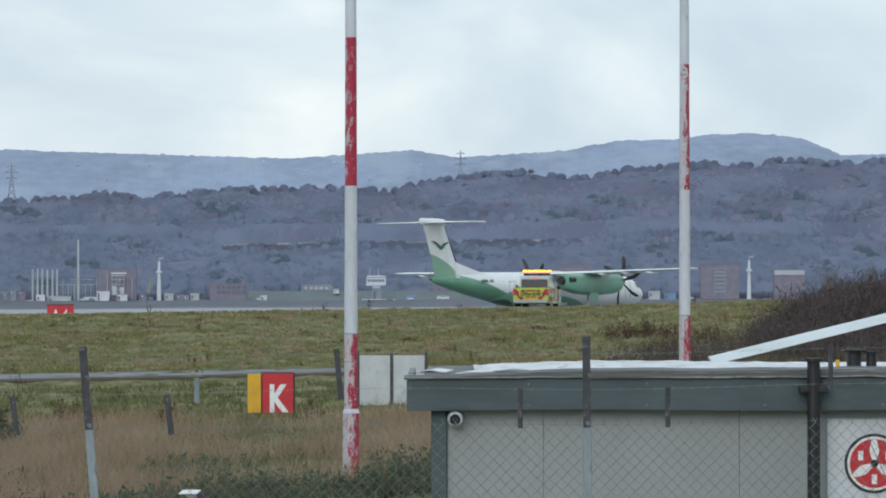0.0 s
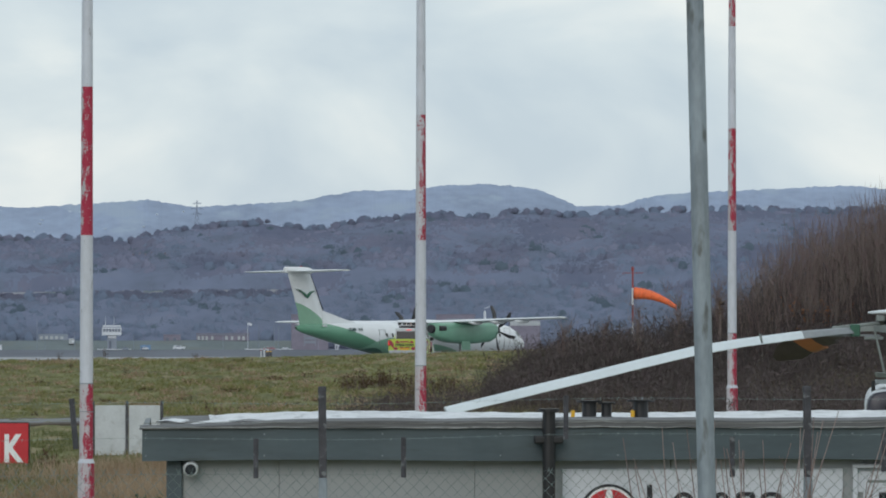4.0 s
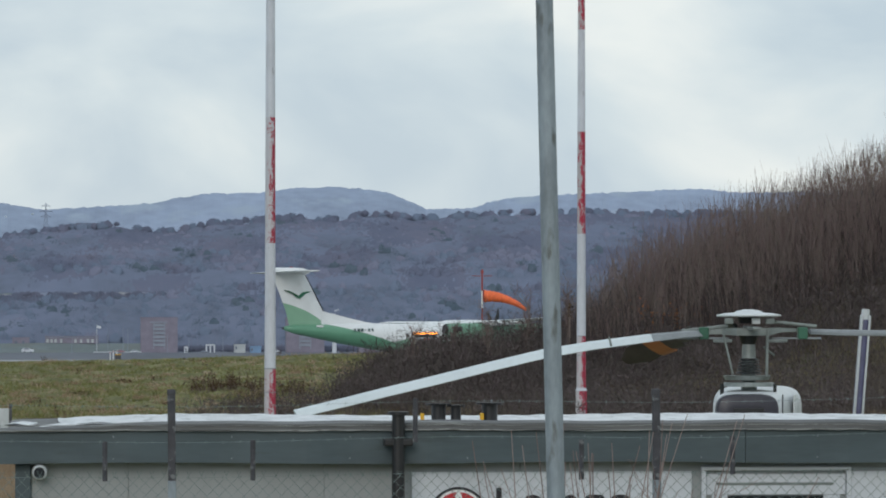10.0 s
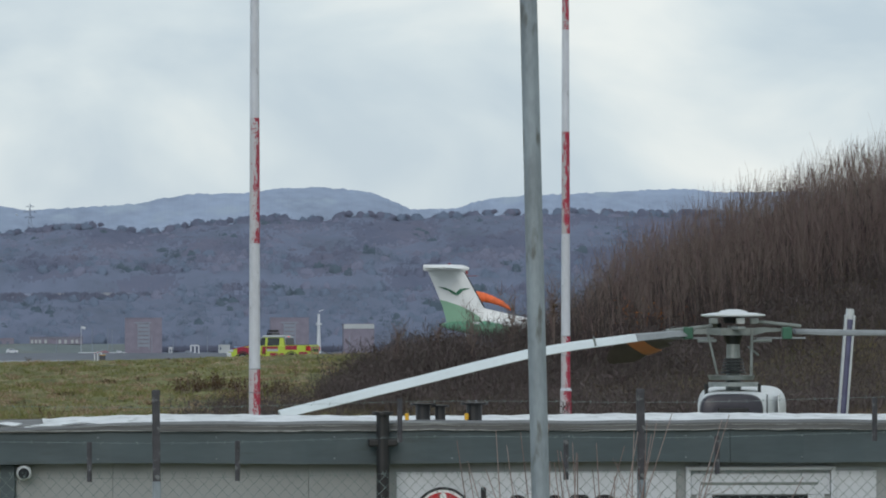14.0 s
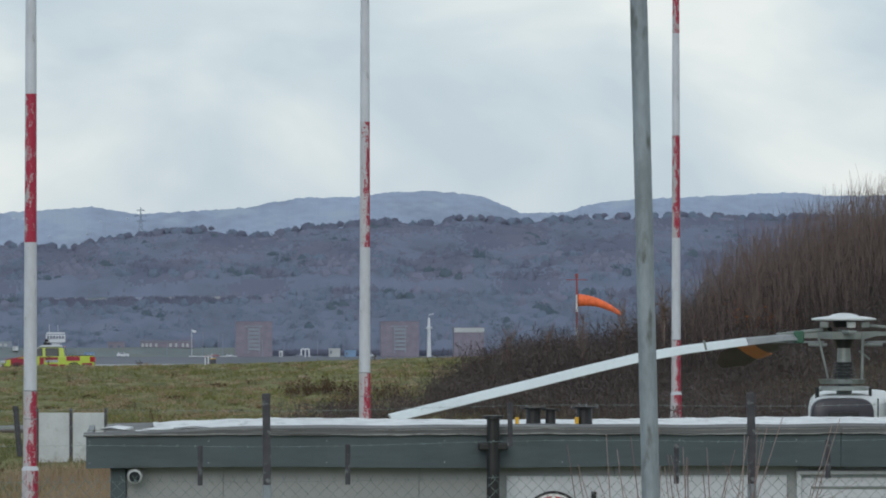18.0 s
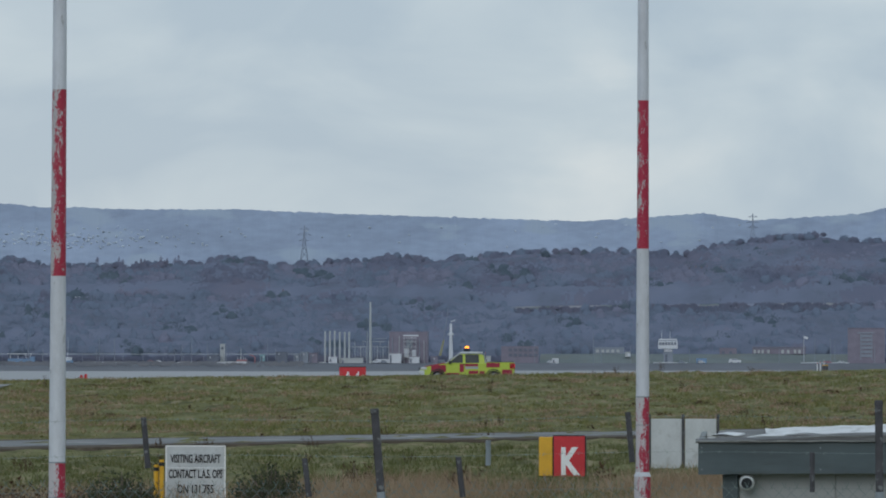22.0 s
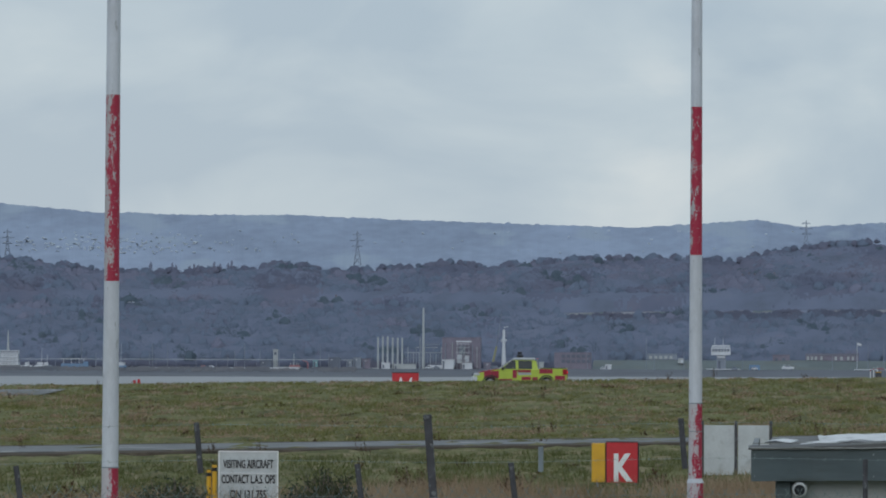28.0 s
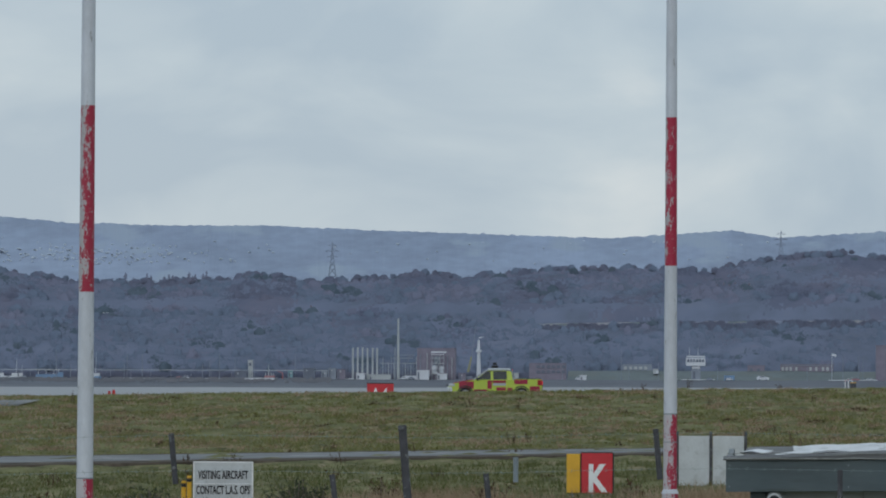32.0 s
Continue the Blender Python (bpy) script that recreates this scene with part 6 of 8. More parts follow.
part("windscreen", loft([[(rx * math.cos(a), y, z + rz * math.sin(a)) for a in [math.pi * i / 9 for i in range(10)]] for y, z, rx, rz in ((-2.25, 0.62, 0.5, 0.33), (-1.8, 0.66, 0.63, 0.44), (-1.35, 0.70, 0.72, 0.52))], closed=False, caps=False), GLASS_D, heli)
for s in (-1, 1):
    part("skid", rod((s * 1.0, -1.9, 0.05), (s * 1.0, 1.5, 0.05), 0.045, n=10), GALV, heli)
    for y in (-1.0, 0.7):
        part("skid_strut", rod((s * 1.0, y, 0.06), (s * 0.55, y, 0.65), 0.035, n=8), GALV, heli)
# engine cowl with its intake
ctop = H(2066, 597).z
bm = bmesh.new()
rings = []
for y, xc, hw_, dz in ((-0.62, -0.095, 0.32, -0.06), (-0.60, -0.095, 0.35, -0.045), (-0.5, -0.09, 0.365, -0.03), (0.3, 0.13, 0.45, 0.0), (1.0, 0.25, 0.48, 0.03), (1.25, 0.25, 0.47, 0.02), (1.4, 0.25, 0.32, -0.1)):
    rings.append([(p[1] + xc, y, p[2]) for p in oval(0, 0, ctop - 0.42 + dz, hw_, 0.42, 32, 5.0)])
loft(rings, bm=bm)
part("engine_cowl", bm, HELI, heli, "white engine cowling", smooth=True)
bm = bmesh.new()
loft([[(p[1] - 0.105, y, p[2]) for p in oval(0, 0, ctop - 0.34, 0.335 * k, 0.29 * k, 26, 4.5)] for y, k in ((-0.6, 1.03), (-0.65, 1.0), (-0.665, 0.95), (-0.668, 0.6))], bm=bm)
part("intake_rim", bm, COWL, heli, "dark intake surround", smooth=True)
part("intake", box((0.33, 0.03, 0.24), (-0.095, -0.672, ctop - 0.31), 0.012), BLACK, heli)
part("cowl_panel", box((0.015, 0.9, 0.20), (0.555, 0.35, ctop - 0.16), 0.004, turn=pose(0, 0, 0, 0, 0, -10)), HELI, heli)
part("cowl_strip", box((0.012, 0.03, 0.22), (0.285, -0.55, ctop - 0.16), 0.003), COWL, heli)
# mast, boot, swash plate
part("mast", rod((0, 0, ctop - 0.05), (0, 0, hubz - 0.1), 0.085, 0.06, 16), HUBM, heli)
for i in range(5):
    z = ctop + 0.17 + i * 0.035
    part("boot_ring", rod((0, 0, z), (0, 0, z + 0.022), 0.14 - i * 0.008, 0.125 - i * 0.008, 18), HUBD, heli)
part("swash_plate", rod((0, 0, ctop + 0.03), (0, 0, ctop + 0.075), 0.29, 0.27, 20), HUBM, heli)
part("swash_plate", rod((-0.02, 0, ctop + 0.1), (-0.02, 0, ctop + 0.15), 0.24, 0.26, 20), HUBM, heli)
for sx, y in ((-0.3, -0.1), (0.26, -0.16), (0.1, 0.22), (-0.28, 0.1)):
    part("swash_strut", rod((sx, y, ctop - 0.12), (sx, y, ctop + 0.06), 0.018, n=8), HUBD, heli)
part("pitch_link", rod((-0.20, -0.2, ctop + 0.16), (-0.30, -0.2, hubz - 0.19), 0.012, n=8), HUBM, heli)
part("pitch_link", rod((0.165, -0.2, ctop + 0.14), (0.175, -0.2, hubz - 0.14), 0.016, n=8), HUBM, heli)
part("pitch_link", rod((0.18, 0.1, hubz - 0.33), (0.30, 0.16, hubz - 0.42), 0.013, n=8), HUBM, heli)
# hub
bm = bmesh.new()
loft([[(r * math.cos(a), r * math.sin(a), z) for a in [2 * math.pi * i / 28 for i in range(28)]] for r, z in ((0.30, hubz - 0.006), (0.352, hubz + 0.004), (0.345, hubz + 0.018), (0.24, hubz + 0.036), (0.16, hubz + 0.042), (0.13, hubz + 0.06), (0.05, hubz + 0.075))], bm=bm)
part("hub_cap", bm, HELI, heli, "pale round hub cap", smooth=True)
part("upper_hub_plate", rod((0, 0, hubz - 0.075), (0, 0, hubz - 0.005), 0.10, 0.12, 16), HUBD, heli)
for sx in (-0.24, 0.05, 0.2):
    part("hub_bolt", box((0.09, 0.06, 0.065), (sx, -0.2, hubz - 0.05), 0.01), HELI if sx == 0.05 else HUBM, heli)
bm = bmesh.new()
loft([[(x, -w, hubz - z0), (x, w, hubz - z0), (x, w, hubz - z1), (x, -w, hubz - z1)] for x, w, z0, z1 in ((-0.64, 0.05, 0.17, 0.2), (-0.3, 0.1, 0.13, 0.19), (-0.16, 0.2, 0.125, 0.205), (0.2, 0.2, 0.125, 0.205), (0.34, 0.1, 0.12, 0.17), (0.62, 0.05, 0.135, 0.16))], bm=bm)
part("lower_hub_plate", bm, HUBM, heli)
part("drive_cone", rod((0, 0, hubz - 0.20), (0, 0, hubz - 0.30), 0.11, 0.07, 16), HUBD, heli)
part("mast_sleeve", rod((0, 0, hubz - 0.29), (0, 0, hubz - 0.47), 0.068, 0.08, 16), HUBM, heli)
for s in (-1, 1):
    z0 = hubz - 0.16 if s < 0 else hubz - 0.11
    part("blade_grip", box((0.5, 0.11, 0.035), (s * 0.48, -0.03, z0 + 0.03), 0.01, turn=pose(0, 0, 0, 0, s * 6, 0)), HUBM, heli)
    part("lower_grip", box((0.55, 0.1, 0.022), (s * 0.5, -0.05, hubz - 0.235), 0.008), BLADE_G, heli)
    part("damper", box((0.105, 0.1, 0.13), (s * 0.57 if s > 0 else -0.50, -0.08, hubz - 0.18), 0.012), GREEN_D, heli)
    part("counterweight", rod((s * 0.2, -0.12, hubz - 0.262), (s * 0.40, -0.12, hubz - 0.262), 0.018, n=10), HUBM, heli)
part("blade_grip", box((0.09, 0.5, 0.035), (0.0, -0.4, hubz - 0.13), 0.01), HUBM, heli)


def rotor_blade(points, width, material, name="rotor_blade", tilt=-1.0):
    """A drooping blade along points, its chord nearly level, with a blunt nose and a thin tail."""
    rings = []
    for i, p in enumerate(points):
        p = Vector(p)
        q = Vector(points[min(i + 1, len(points) - 1)]) - Vector(points[max(i - 1, 0)])
        side = q.cross(Vector((0, 0, 1))).normalized()
        up = side.cross(q).normalized()
        w = width[i]
        # the near edge hangs low, so that the face shows
        side = (side * 0.86 - up * 0.5 * (1 if side.y > 0 else -1) * tilt).normalized()
        up = side.cross(q).normalized()
        rings.append([p + side * a * w + up * b for a, b in ((0.5, 0.0), (0.35, 0.02), (0, 0.028), (-0.5, 0.004), (-0.5, -0.004), (0, -0.02), (0.35, -0.016))])
    return loft(rings)


left = [(1976, 498), (1950, 499), (1885, 505), (1775, 519), (1690, 533), (1595, 555), (1500, 578), (1410, 599), (1335, 617), (1248, 637)]
pts = [H(u, v, -0.1 - 0.10 * i) for i, (u, v) in enumerate(left)]
part("rotor_blade", rotor_blade(pts[2:], [0.15, 0.165, 0.175, 0.175, 0.175, 0.175, 0.17, 0.16], BLADE), BLADE, heli, "long pale drooping rotor blade")
part("blade_root", rotor_blade([pts[0], pts[1], pts[2]], [0.11, 0.12, 0.15], BLADE_G), BLADE_G, heli)
for u, v in ((1806, 511), (1590, 560)):
    q = H(u, v, -0.5)
    part("blade_tape", box((0.018, 0.03, 0.10), (q.x, q.y - 0.09, q.z), 0.002, turn=pose(0, 0, 0, 0, -14 if u > 1700 else -15, 8)), HUBM, heli)
right = [(2178, 494), (2240, 496), (2340, 497), (2450, 499), (2560, 504), (2720, 516)]
part("rotor_blade", rotor_blade([H(u, v, 0.1 + 0.15 * i) for i, (u, v) in enumerate(right)], [0.10, 0.12, 0.11, 0.095, 0.085, 0.07], BLADE_G), BLADE_G, heli, "long grey rotor blade seen edge on")
Hd = lambda u, v, dy: sight(u, v, HD + dy) - Vector((hc.x, HD, HG))
back = [Hd(2040, 483, 0.3), Hd(1975, 492, 2.0), Hd(1938, 506, 3.2), Hd(1915, 514, 3.7), Hd(1890, 523, 4.1), Hd(1846, 547, 4.8)]
for i, (p, q, m, w) in enumerate(((back[0], back[1], HUBD, 0.08), (back[1], back[2], BROWNB, 0.2), (back[2], back[3], BROWNB, 0.3), (back[3], back[4], ORB, 0.36), (back[4], back[5], BROWNB, 0.34))):
    part("back_blade", rotor_blade([p, (p + q) / 2, q], [w, w, w if i < 4 else 0.12], m, tilt=1.0), m, heli, "dark rotor blade with an orange band")

# a striped marker mast beyond the office roof
SM = 57.0
sp = sight(2277, 456, SM)
g = float(land(sp.x, SM))
sm = thing("marker_mast", Matrix.Translation((sp.x - 0.0787 * (sp.z - g), SM, g)) @ pose(0, 0, 0, 0, 4.5, 0) , "leaning blue and white metal marker mast", "mast")
hh = sp.z - g
part("tube", rod((0, 0, 0), (0, 0, hh - 0.1), 0.062, 0.058, 16), mat("dull blue-violet paint", (0.09, 0.09, 0.17), 0.5, scale=6, var=0.2), sm)
for s in (-0.045, 0.045):
    part("edge_strip", box((0.024, 0.1, hh - 0.1), (s, -0.02, hh / 2), 0.006), GREYW, sm)
part("lamp_cap", rod((0, 0, hh - 0.1), (0, 0, hh + 0.02), 0.05, 0.045, 14), GREYW, sm)


# ---- the turboprop airliner ----
def livery(name, white, green, dark, mixed):
    """White over green, with the edge of the green sweeping down from the tail; plane axes."""
    m = bpy.data.materials.new(name)
    m.use_nodes = True
    t = m.node_tree
    p = t.nodes["Principled BSDF"]
    p.inputs["Roughness"].default_value = 0.28
    c = t.nodes.new("ShaderNodeTexCoord")
    s = t.nodes.new("ShaderNodeSeparateXYZ")
    t.links.new(c.outputs["Object"], s.inputs[0])

    def curve(points):
        mr = t.nodes.new("ShaderNodeMapRange")
        mr.inputs["From Min"].default_value, mr.inputs["From Max"].default_value = -18, 16
        t.links.new(s.outputs["X"], mr.inputs["Value"])
        r = t.nodes.new("ShaderNodeValToRGB")
        r.color_ramp.interpolation = "B_SPLINE"
        e = r.color_ramp.elements
        while len(e) < len(points):
            e.new(0.5)
        for i, (x, z) in enumerate(points):
            e[i].position, e[i].color = (x + 18) / 34, (z / 10, z / 10, z / 10, 1)
        t.links.new(mr.outputs[0], r.inputs[0])
        k = t.nodes.new("ShaderNodeMath")
        k.operation = "SUBTRACT"
        zz = t.nodes.new("ShaderNodeMath")
        zz.operation = "MULTIPLY"
        zz.inputs[1].default_value = 0.1
        t.links.new(s.outputs["Z"], zz.inputs[0])
        t.links.new(r.outputs["Color"], k.inputs[0])
        t.links.new(zz.outputs[0], k.inputs[1])
        st = t.nodes.new("ShaderNodeMath")
        st.operation = "GREATER_THAN"
        st.inputs[1].default_value = 0
        t.links.new(k.outputs[0], st.inputs[0])
        return st.outputs[0]

    def mix(fac, a, colour):
        mx = t.nodes.new("ShaderNodeMixRGB")
        t.links.new(fac, mx.inputs[0])
        if isinstance(a, tuple):
            mx.inputs[1].default_value = (*a, 1)
        else:
            t.links.new(a, mx.inputs[1])
        mx.inputs[2].default_value = (*colour, 1)
        return mx.outputs[0]

    out = mix(curve(mixed[0]), white, green)
    if len(mixed) > 1:
        out = mix(curve(mixed[1]), out, dark[0])
        out = mix(curve(mixed[2]), out, dark[1])
    n = t.nodes.new("ShaderNodeTexNoise")
    n.inputs["Scale"].default_value = 1.1
    t.links.new(c.outputs["Object"], n.inputs["Vector"])
    h = t.nodes.new("ShaderNodeHueSaturation")
    mr = t.nodes.new("ShaderNodeMapRange")
    mr.inputs["To Min"].default_value, mr.inputs["To Max"].default_value = 0.9, 1.1
    t.links.new(n.outputs["Fac"], mr.inputs["Value"])
    t.links.new(mr.outputs[0], h.inputs["Value"])
    t.links.new(out, h.inputs["Color"])
    t.links.new(h.outputs[0], p.inputs["Base Color"])
    return m


PWHITE = (0.72, 0.74, 0.76)
FUSE = livery("airliner livery", PWHITE, (0.12, 0.295, 0.195), ((0.21, 0.41, 0.30), (0.035, 0.125, 0.09)),
              [[(-17.5, 4.9), (-14, 4.2), (-11.5, 3.75), (-9, 3.15), (-6.5, 2.35), (-4, 1.4), (4, 0.5), (16, 0.0)],
               [(-17.5, 0), (-9.6, 0.9), (-7.5, 2.3), (-5.2, 2.85), (-3.0, 2.6), (0, 2.35), (4, 1.9), (8, 0.6)],
               [(-17.5, 0), (-9.5, 0.5), (-8.0, 1.8), (-6.5, 2.1), (-4.6, 1.3), (-3.5, 0.4), (16, 0)]])
FINM = livery("airliner fin livery", PWHITE, (0.22, 0.40, 0.285), (), [[(-18, 5.9), (-16.6, 5.7), (-15.3, 5.45), (-14.0, 4.95), (-12.9, 4.35), (-12.0, 3.6), (-11, 2.5), (16, 0)]])
NAC = mat("green nacelle paint", (0.16, 0.335, 0.24), 0.3, scale=0.8, var=0.1)
PW = mat("airliner white", PWHITE, 0.3, scale=0.6, var=0.05)
PDARK = mat("dark leading edge boot", (0.02, 0.02, 0.024), 0.6, scale=4, var=0.2)
EMB = mat("dark green emblem", (0.015, 0.14, 0.075), 0.35, scale=2, var=0.08)

plane = thing("airliner", None, "white and green twin-propeller airliner with a high tail", "aeroplane")
secs = [(15.5, 2.15, 0.05, 0.05), (15.2, 2.17, 0.32, 0.32), (14.6, 2.25, 0.65, 0.66), (13.8, 2.38, 0.95, 0.98), (12.8, 2.5, 1.2, 1.22), (11.6, 2.56, 1.33, 1.33), (10, 2.58, 1.345, 1.345),
        (5, 2.58, 1.345, 1.345), (0, 2.58, 1.345, 1.345), (-3.5, 2.58, 1.345, 1.345), (-6, 2.72, 1.28, 1.22), (-8.5, 2.95, 1.12, 1.02), (-11, 3.14, 0.88, 0.80), (-13.2, 3.34, 0.62, 0.56), (-15, 3.5, 0.36, 0.36), (-15.9, 3.57, 0.12, 0.14)]
part("fuselage", loft([oval(x, 0, z, ry, rz, 32) for x, z, ry, rz in secs]), FUSE, plane, smooth=True)
part("tail_cone_light", rod((-15.85, 0, 3.57), (-16.05, 0, 3.58), 0.1, 0.05, 10), PDARK, plane)


def slab(stations):
    """An aerofoil slab; stations of (x nose, x tail, y, z, thickness), spanning y or z."""
    rings = []
    for xl, xt, y, z, th, up in stations:
        c = xl - xt
        prof = ((1.0, 0), (0.93, 0.55), (0.7, 0.95), (0.35, 0.7), (0.0, 0.05), (0.0, -0.05), (0.35, -0.6), (0.7, -0.85), (0.93, -0.5))
        rings.append([(xt + a * c, y + (b * th / 2 if up else 0), z + (0 if up else b * th / 2)) for a, b in prof])
    return loft(rings)


part("fin", slab([(-11.6, -15.4, 0, 3.7, 0.5, True), (-12.4, -15.7, 0, 4.9, 0.42, True), (-13.2, -16.3, 0, 6.4, 0.36, True), (-14.0, -16.95, 0, 7.9, 0.3, True)]), FINM, plane, "white fin with a pale green base")
part("fin_boot", slab([(-12.37, -12.5, 0, 4.95, 0.2, True), (-13.17, -13.3, 0, 6.4, 0.17, True), (-13.97, -14.1, 0, 7.8, 0.15, True)]), PDARK, plane)
part("dorsal_fin", loft([[(x, -w, 3.3), (x, w, 3.3), (x, w * 0.35, z), (x, -w * 0.35, z)] for x, w, z in ((-12.7, 0.3, 4.95), (-11.5, 0.32, 4.68), (-10, 0.3, 4.33), (-8.8, 0.26, 4.08), (-7.6, 0.15, 3.9))]), PW, plane)
part("tail_bullet", loft([oval(x, 0, z, r * 0.75, r, 16) for x, z, r in ((-17.3, 8.12, 0.14), (-17.25, 8.12, 0.25), (-16.4, 8.08, 0.28), (-15, 8.06, 0.3), (-14.2, 8.05, 0.27), (-13.75, 8.03, 0.16), (-13.6, 8.02, 0.04))]), PW, plane, smooth=True)
for s in (-1, 1):
    part("tailplane", slab([(-14.1, -16.5, 0.1 * s, 8.02, 0.26, False), (-14.9, -16.4, 4.63 * s, 8.02, 0.13, False)]), PW, plane, "white tailplane half")
    part("elevator", slab([(-16.45, -17.0, 0.3 * s, 8.0, 0.09, False), (-16.35, -16.75, 4.5 * s, 8.01, 0.06, False)]), PW, plane)
    # wing in an inner and an outer panel
    part("wing", slab([(1.95, -0.95, 0.0, 3.93, 0.42, False), (1.95, -0.95, 4.4 * s, 3.98, 0.42, False), (1.45, -0.35, 13.9 * s, 4.2, 0.2, False), (1.1, -0.2, 14.2 * s, 4.21, 0.12, False)]), PW, plane, "long white high wing")
    part("wing_boot", slab([(2.0, 1.8, 5.2 * s, 4.07, 0.2, False), (1.5, 1.36, 13.8 * s, 4.19, 0.1, False)]), PDARK, plane)
    part("aileron", slab([(-0.45, -0.95, 8.5 * s, 4.1, 0.1, False), (-0.3, -0.62, 13.6 * s, 4.19, 0.07, False)]), PW, plane)
    for y in (6.4, 8.6, 10.9):
        part("flap_fairing", loft([oval(x, y * s, 3.92 + 0.015 * (y - 4.4) + dz, r, r, 8) for x, dz, r in ((0.6, -0.05, 0.03), (0.1, -0.13, 0.12), (-0.8, -0.12, 0.13), (-1.5, -0.02, 0.03))]), PW, plane, smooth=True)
    # nacelle
    part("nacelle", loft([oval(x, 4.4 * s, z, ry, rz, 24, 3.4) for x, z, ry, rz in ((5.0, 3.28, 0.38, 0.4), (4.7, 3.2, 0.5, 0.62), (3.8, 3.12, 0.6, 0.8), (2, 3.08, 0.64, 0.86), (0, 3.08, 0.64, 0.86), (-1.8, 3.13, 0.62, 0.8), (-3.1, 3.25, 0.54, 0.66), (-3.7, 3.38, 0.44, 0.5))]), NAC, plane, "green engine nacelle", smooth=True)
    part("nacelle_lip", loft([oval(x, 4.4 * s, 2.74, 0.3, 0.2, 14) for x in (4.55, 4.75)]), PDARK, plane)
    part("exhaust", loft([oval(x, 4.9 * s, 3.45, 0.17, 0.2, 12) for x in (-2.6, -3.4)]), PDARK, plane)
    part("jet_pipe", rod((-3.65, 4.4 * s, 3.4), (-3.95, 4.4 * s, 3.44), 0.36, 0.33, 14), PDARK, plane)
    # gear
    part("main_leg", rod((0.2, 4.4 * s, 2.4), (0.0, 4.4 * s, 0.45), 0.11, 0.09, 10), ALLOY, plane)
    part("gear_door", box((1.2, 0.05, 0.7), (0.2, 4.4 * s - 0.55, 2.05), 0.015), NAC, plane)
    for w in (-0.26, 0.26):
        wh = part("main_wheel", rod((0, 4.4 * s + w - 0.13, 0.42), (0, 4.4 * s + w + 0.13, 0.42), 0.42, n=20), TYRE, plane)
        part("hub", rod((0, 4.4 * s + w - 0.14, 0.42), (0, 4.4 * s + w + 0.14, 0.42), 0.2, n=14), ALLOY, wh)
    # cabin windows and doors
    for i in range(21):
        x = 10.2 - i * 0.79
        if 4.1 < x < 5.6:
            continue
        part("cabin_window", box((0.21, 0.03, 0.31), (x, s * 1.318, 2.95), 0.012, turn=pose(0, 0, 0, s * 15, 0, 0)), GLASS_D, plane)
    for xd, hd in ((-6.1, 1.35), (11.2, 1.6)):
        yy = 1.345 if xd > 0 else 1.235
        for nm, sz, ce in (("door_edge", (0.8, 0.02, 0.03), (0, 0.62, 0)), ("door_edge", (0.03, 0.02, hd), (-0.4, 0, 0)), ("door_edge", (0.03, 0.02, hd), (0.4, 0, 0))):
            zc = 2.75 + (hd / 2 if ce[1] else 0) * (0.93)
            part(nm, box(sz, (xd + ce[0], s * (yy - (0.12 if ce[1] else 0.0)), zc), 0.003), ALLOY, plane)
    # registration as plain bars, emblem on the fin
    for i, w in enumerate((0.16, 0.18, 0.12, 0.26, 0.2, 0.18)):
        part("registration_bar", box((w, 0.02, 0.25 if i != 2 else 0.05), (-8.55 - 0.31 * i if s < 0 else -10.1 + 0.31 * i, s * 1.0, 3.42), 0.004, turn=pose(0, 0, 0, s * 22, 0, s * 5)), EMB if i > 9 else mat("dark registration bars", (0.05, 0.09, 0.09), 0.5, scale=4, var=0.1) if i == 0 and s == -1 else bpy.data.materials["dark registration bars"], plane)
    for pts in (((-16.1, 6.6), (-15.5, 6.53), (-14.95, 6.03), (-14.55, 5.88), (-14.5, 6.0), (-14.75, 6.18), (-15.05, 6.34), (-15.4, 6.48)), ((-14.6, 5.88), (-14.35, 6.03), (-14.1, 6.28), (-13.55, 6.46), (-13.95, 6.48), (-14.35, 6.4), (-14.62, 6.18))):
        bm = bmesh.new()
        va = [bm.verts.new((x, s * 0.205, z)) for x, z in pts]
        vb = [bm.verts.new((x, s * 0.150, z)) for x, z in pts]
        bm.faces.new(va)
        for i in range(len(pts)):
            j = (i + 1) % len(pts)
            bm.faces.new((va[i], va[j], vb[j], vb[i]))
        bmesh.ops.recalc_face_normals(bm, faces=bm.faces)
        part("fin_emblem", bm, EMB, plane, "dark green bird emblem")
    part("cockpit_window", loft([[(x, s * y, z), (x - 0.1, s * (y - 0.25), z + 0.42)] for x, y, z in ((14.35, 0.30, 2.85), (13.9, 0.82, 2.85), (13.2, 1.13, 2.88))], closed=False, caps=False), GLASS_D, plane)
    part("side_vent", box((0.6, 0.05, 0.16), (-13.0, s * 0.62, 3.72), 0.02), PW, plane)
part("nose_leg", rod((11.8, 0, 1.4), (11.8, 0, 0.3), 0.08, 0.07, 10), ALLOY, plane)
for w in (-0.2, 0.2):
    part("nose_wheel", rod((11.8, w - 0.08, 0.28), (11.8, w + 0.08, 0.28), 0.28, n=18), TYRE, plane)
part("belly_fairing", loft([oval(x, 0, 1.75, r, r * 0.55, 14) for x, r in ((4.0, 0.2), (2.5, 1.0), (-1.5, 1.05), (-3.5, 0.2))]), PW, plane, smooth=True)
part("wing_fairing", loft([oval(x, 0, 3.75, ry, rz, 16, 2.6) for x, ry, rz in ((3.4, 0.3, 0.15), (2.4, 1.1, 0.45), (0.5, 1.25, 0.5), (-1.4, 1.15, 0.46), (-2.9, 0.4, 0.15))]), PW, plane, smooth=True)
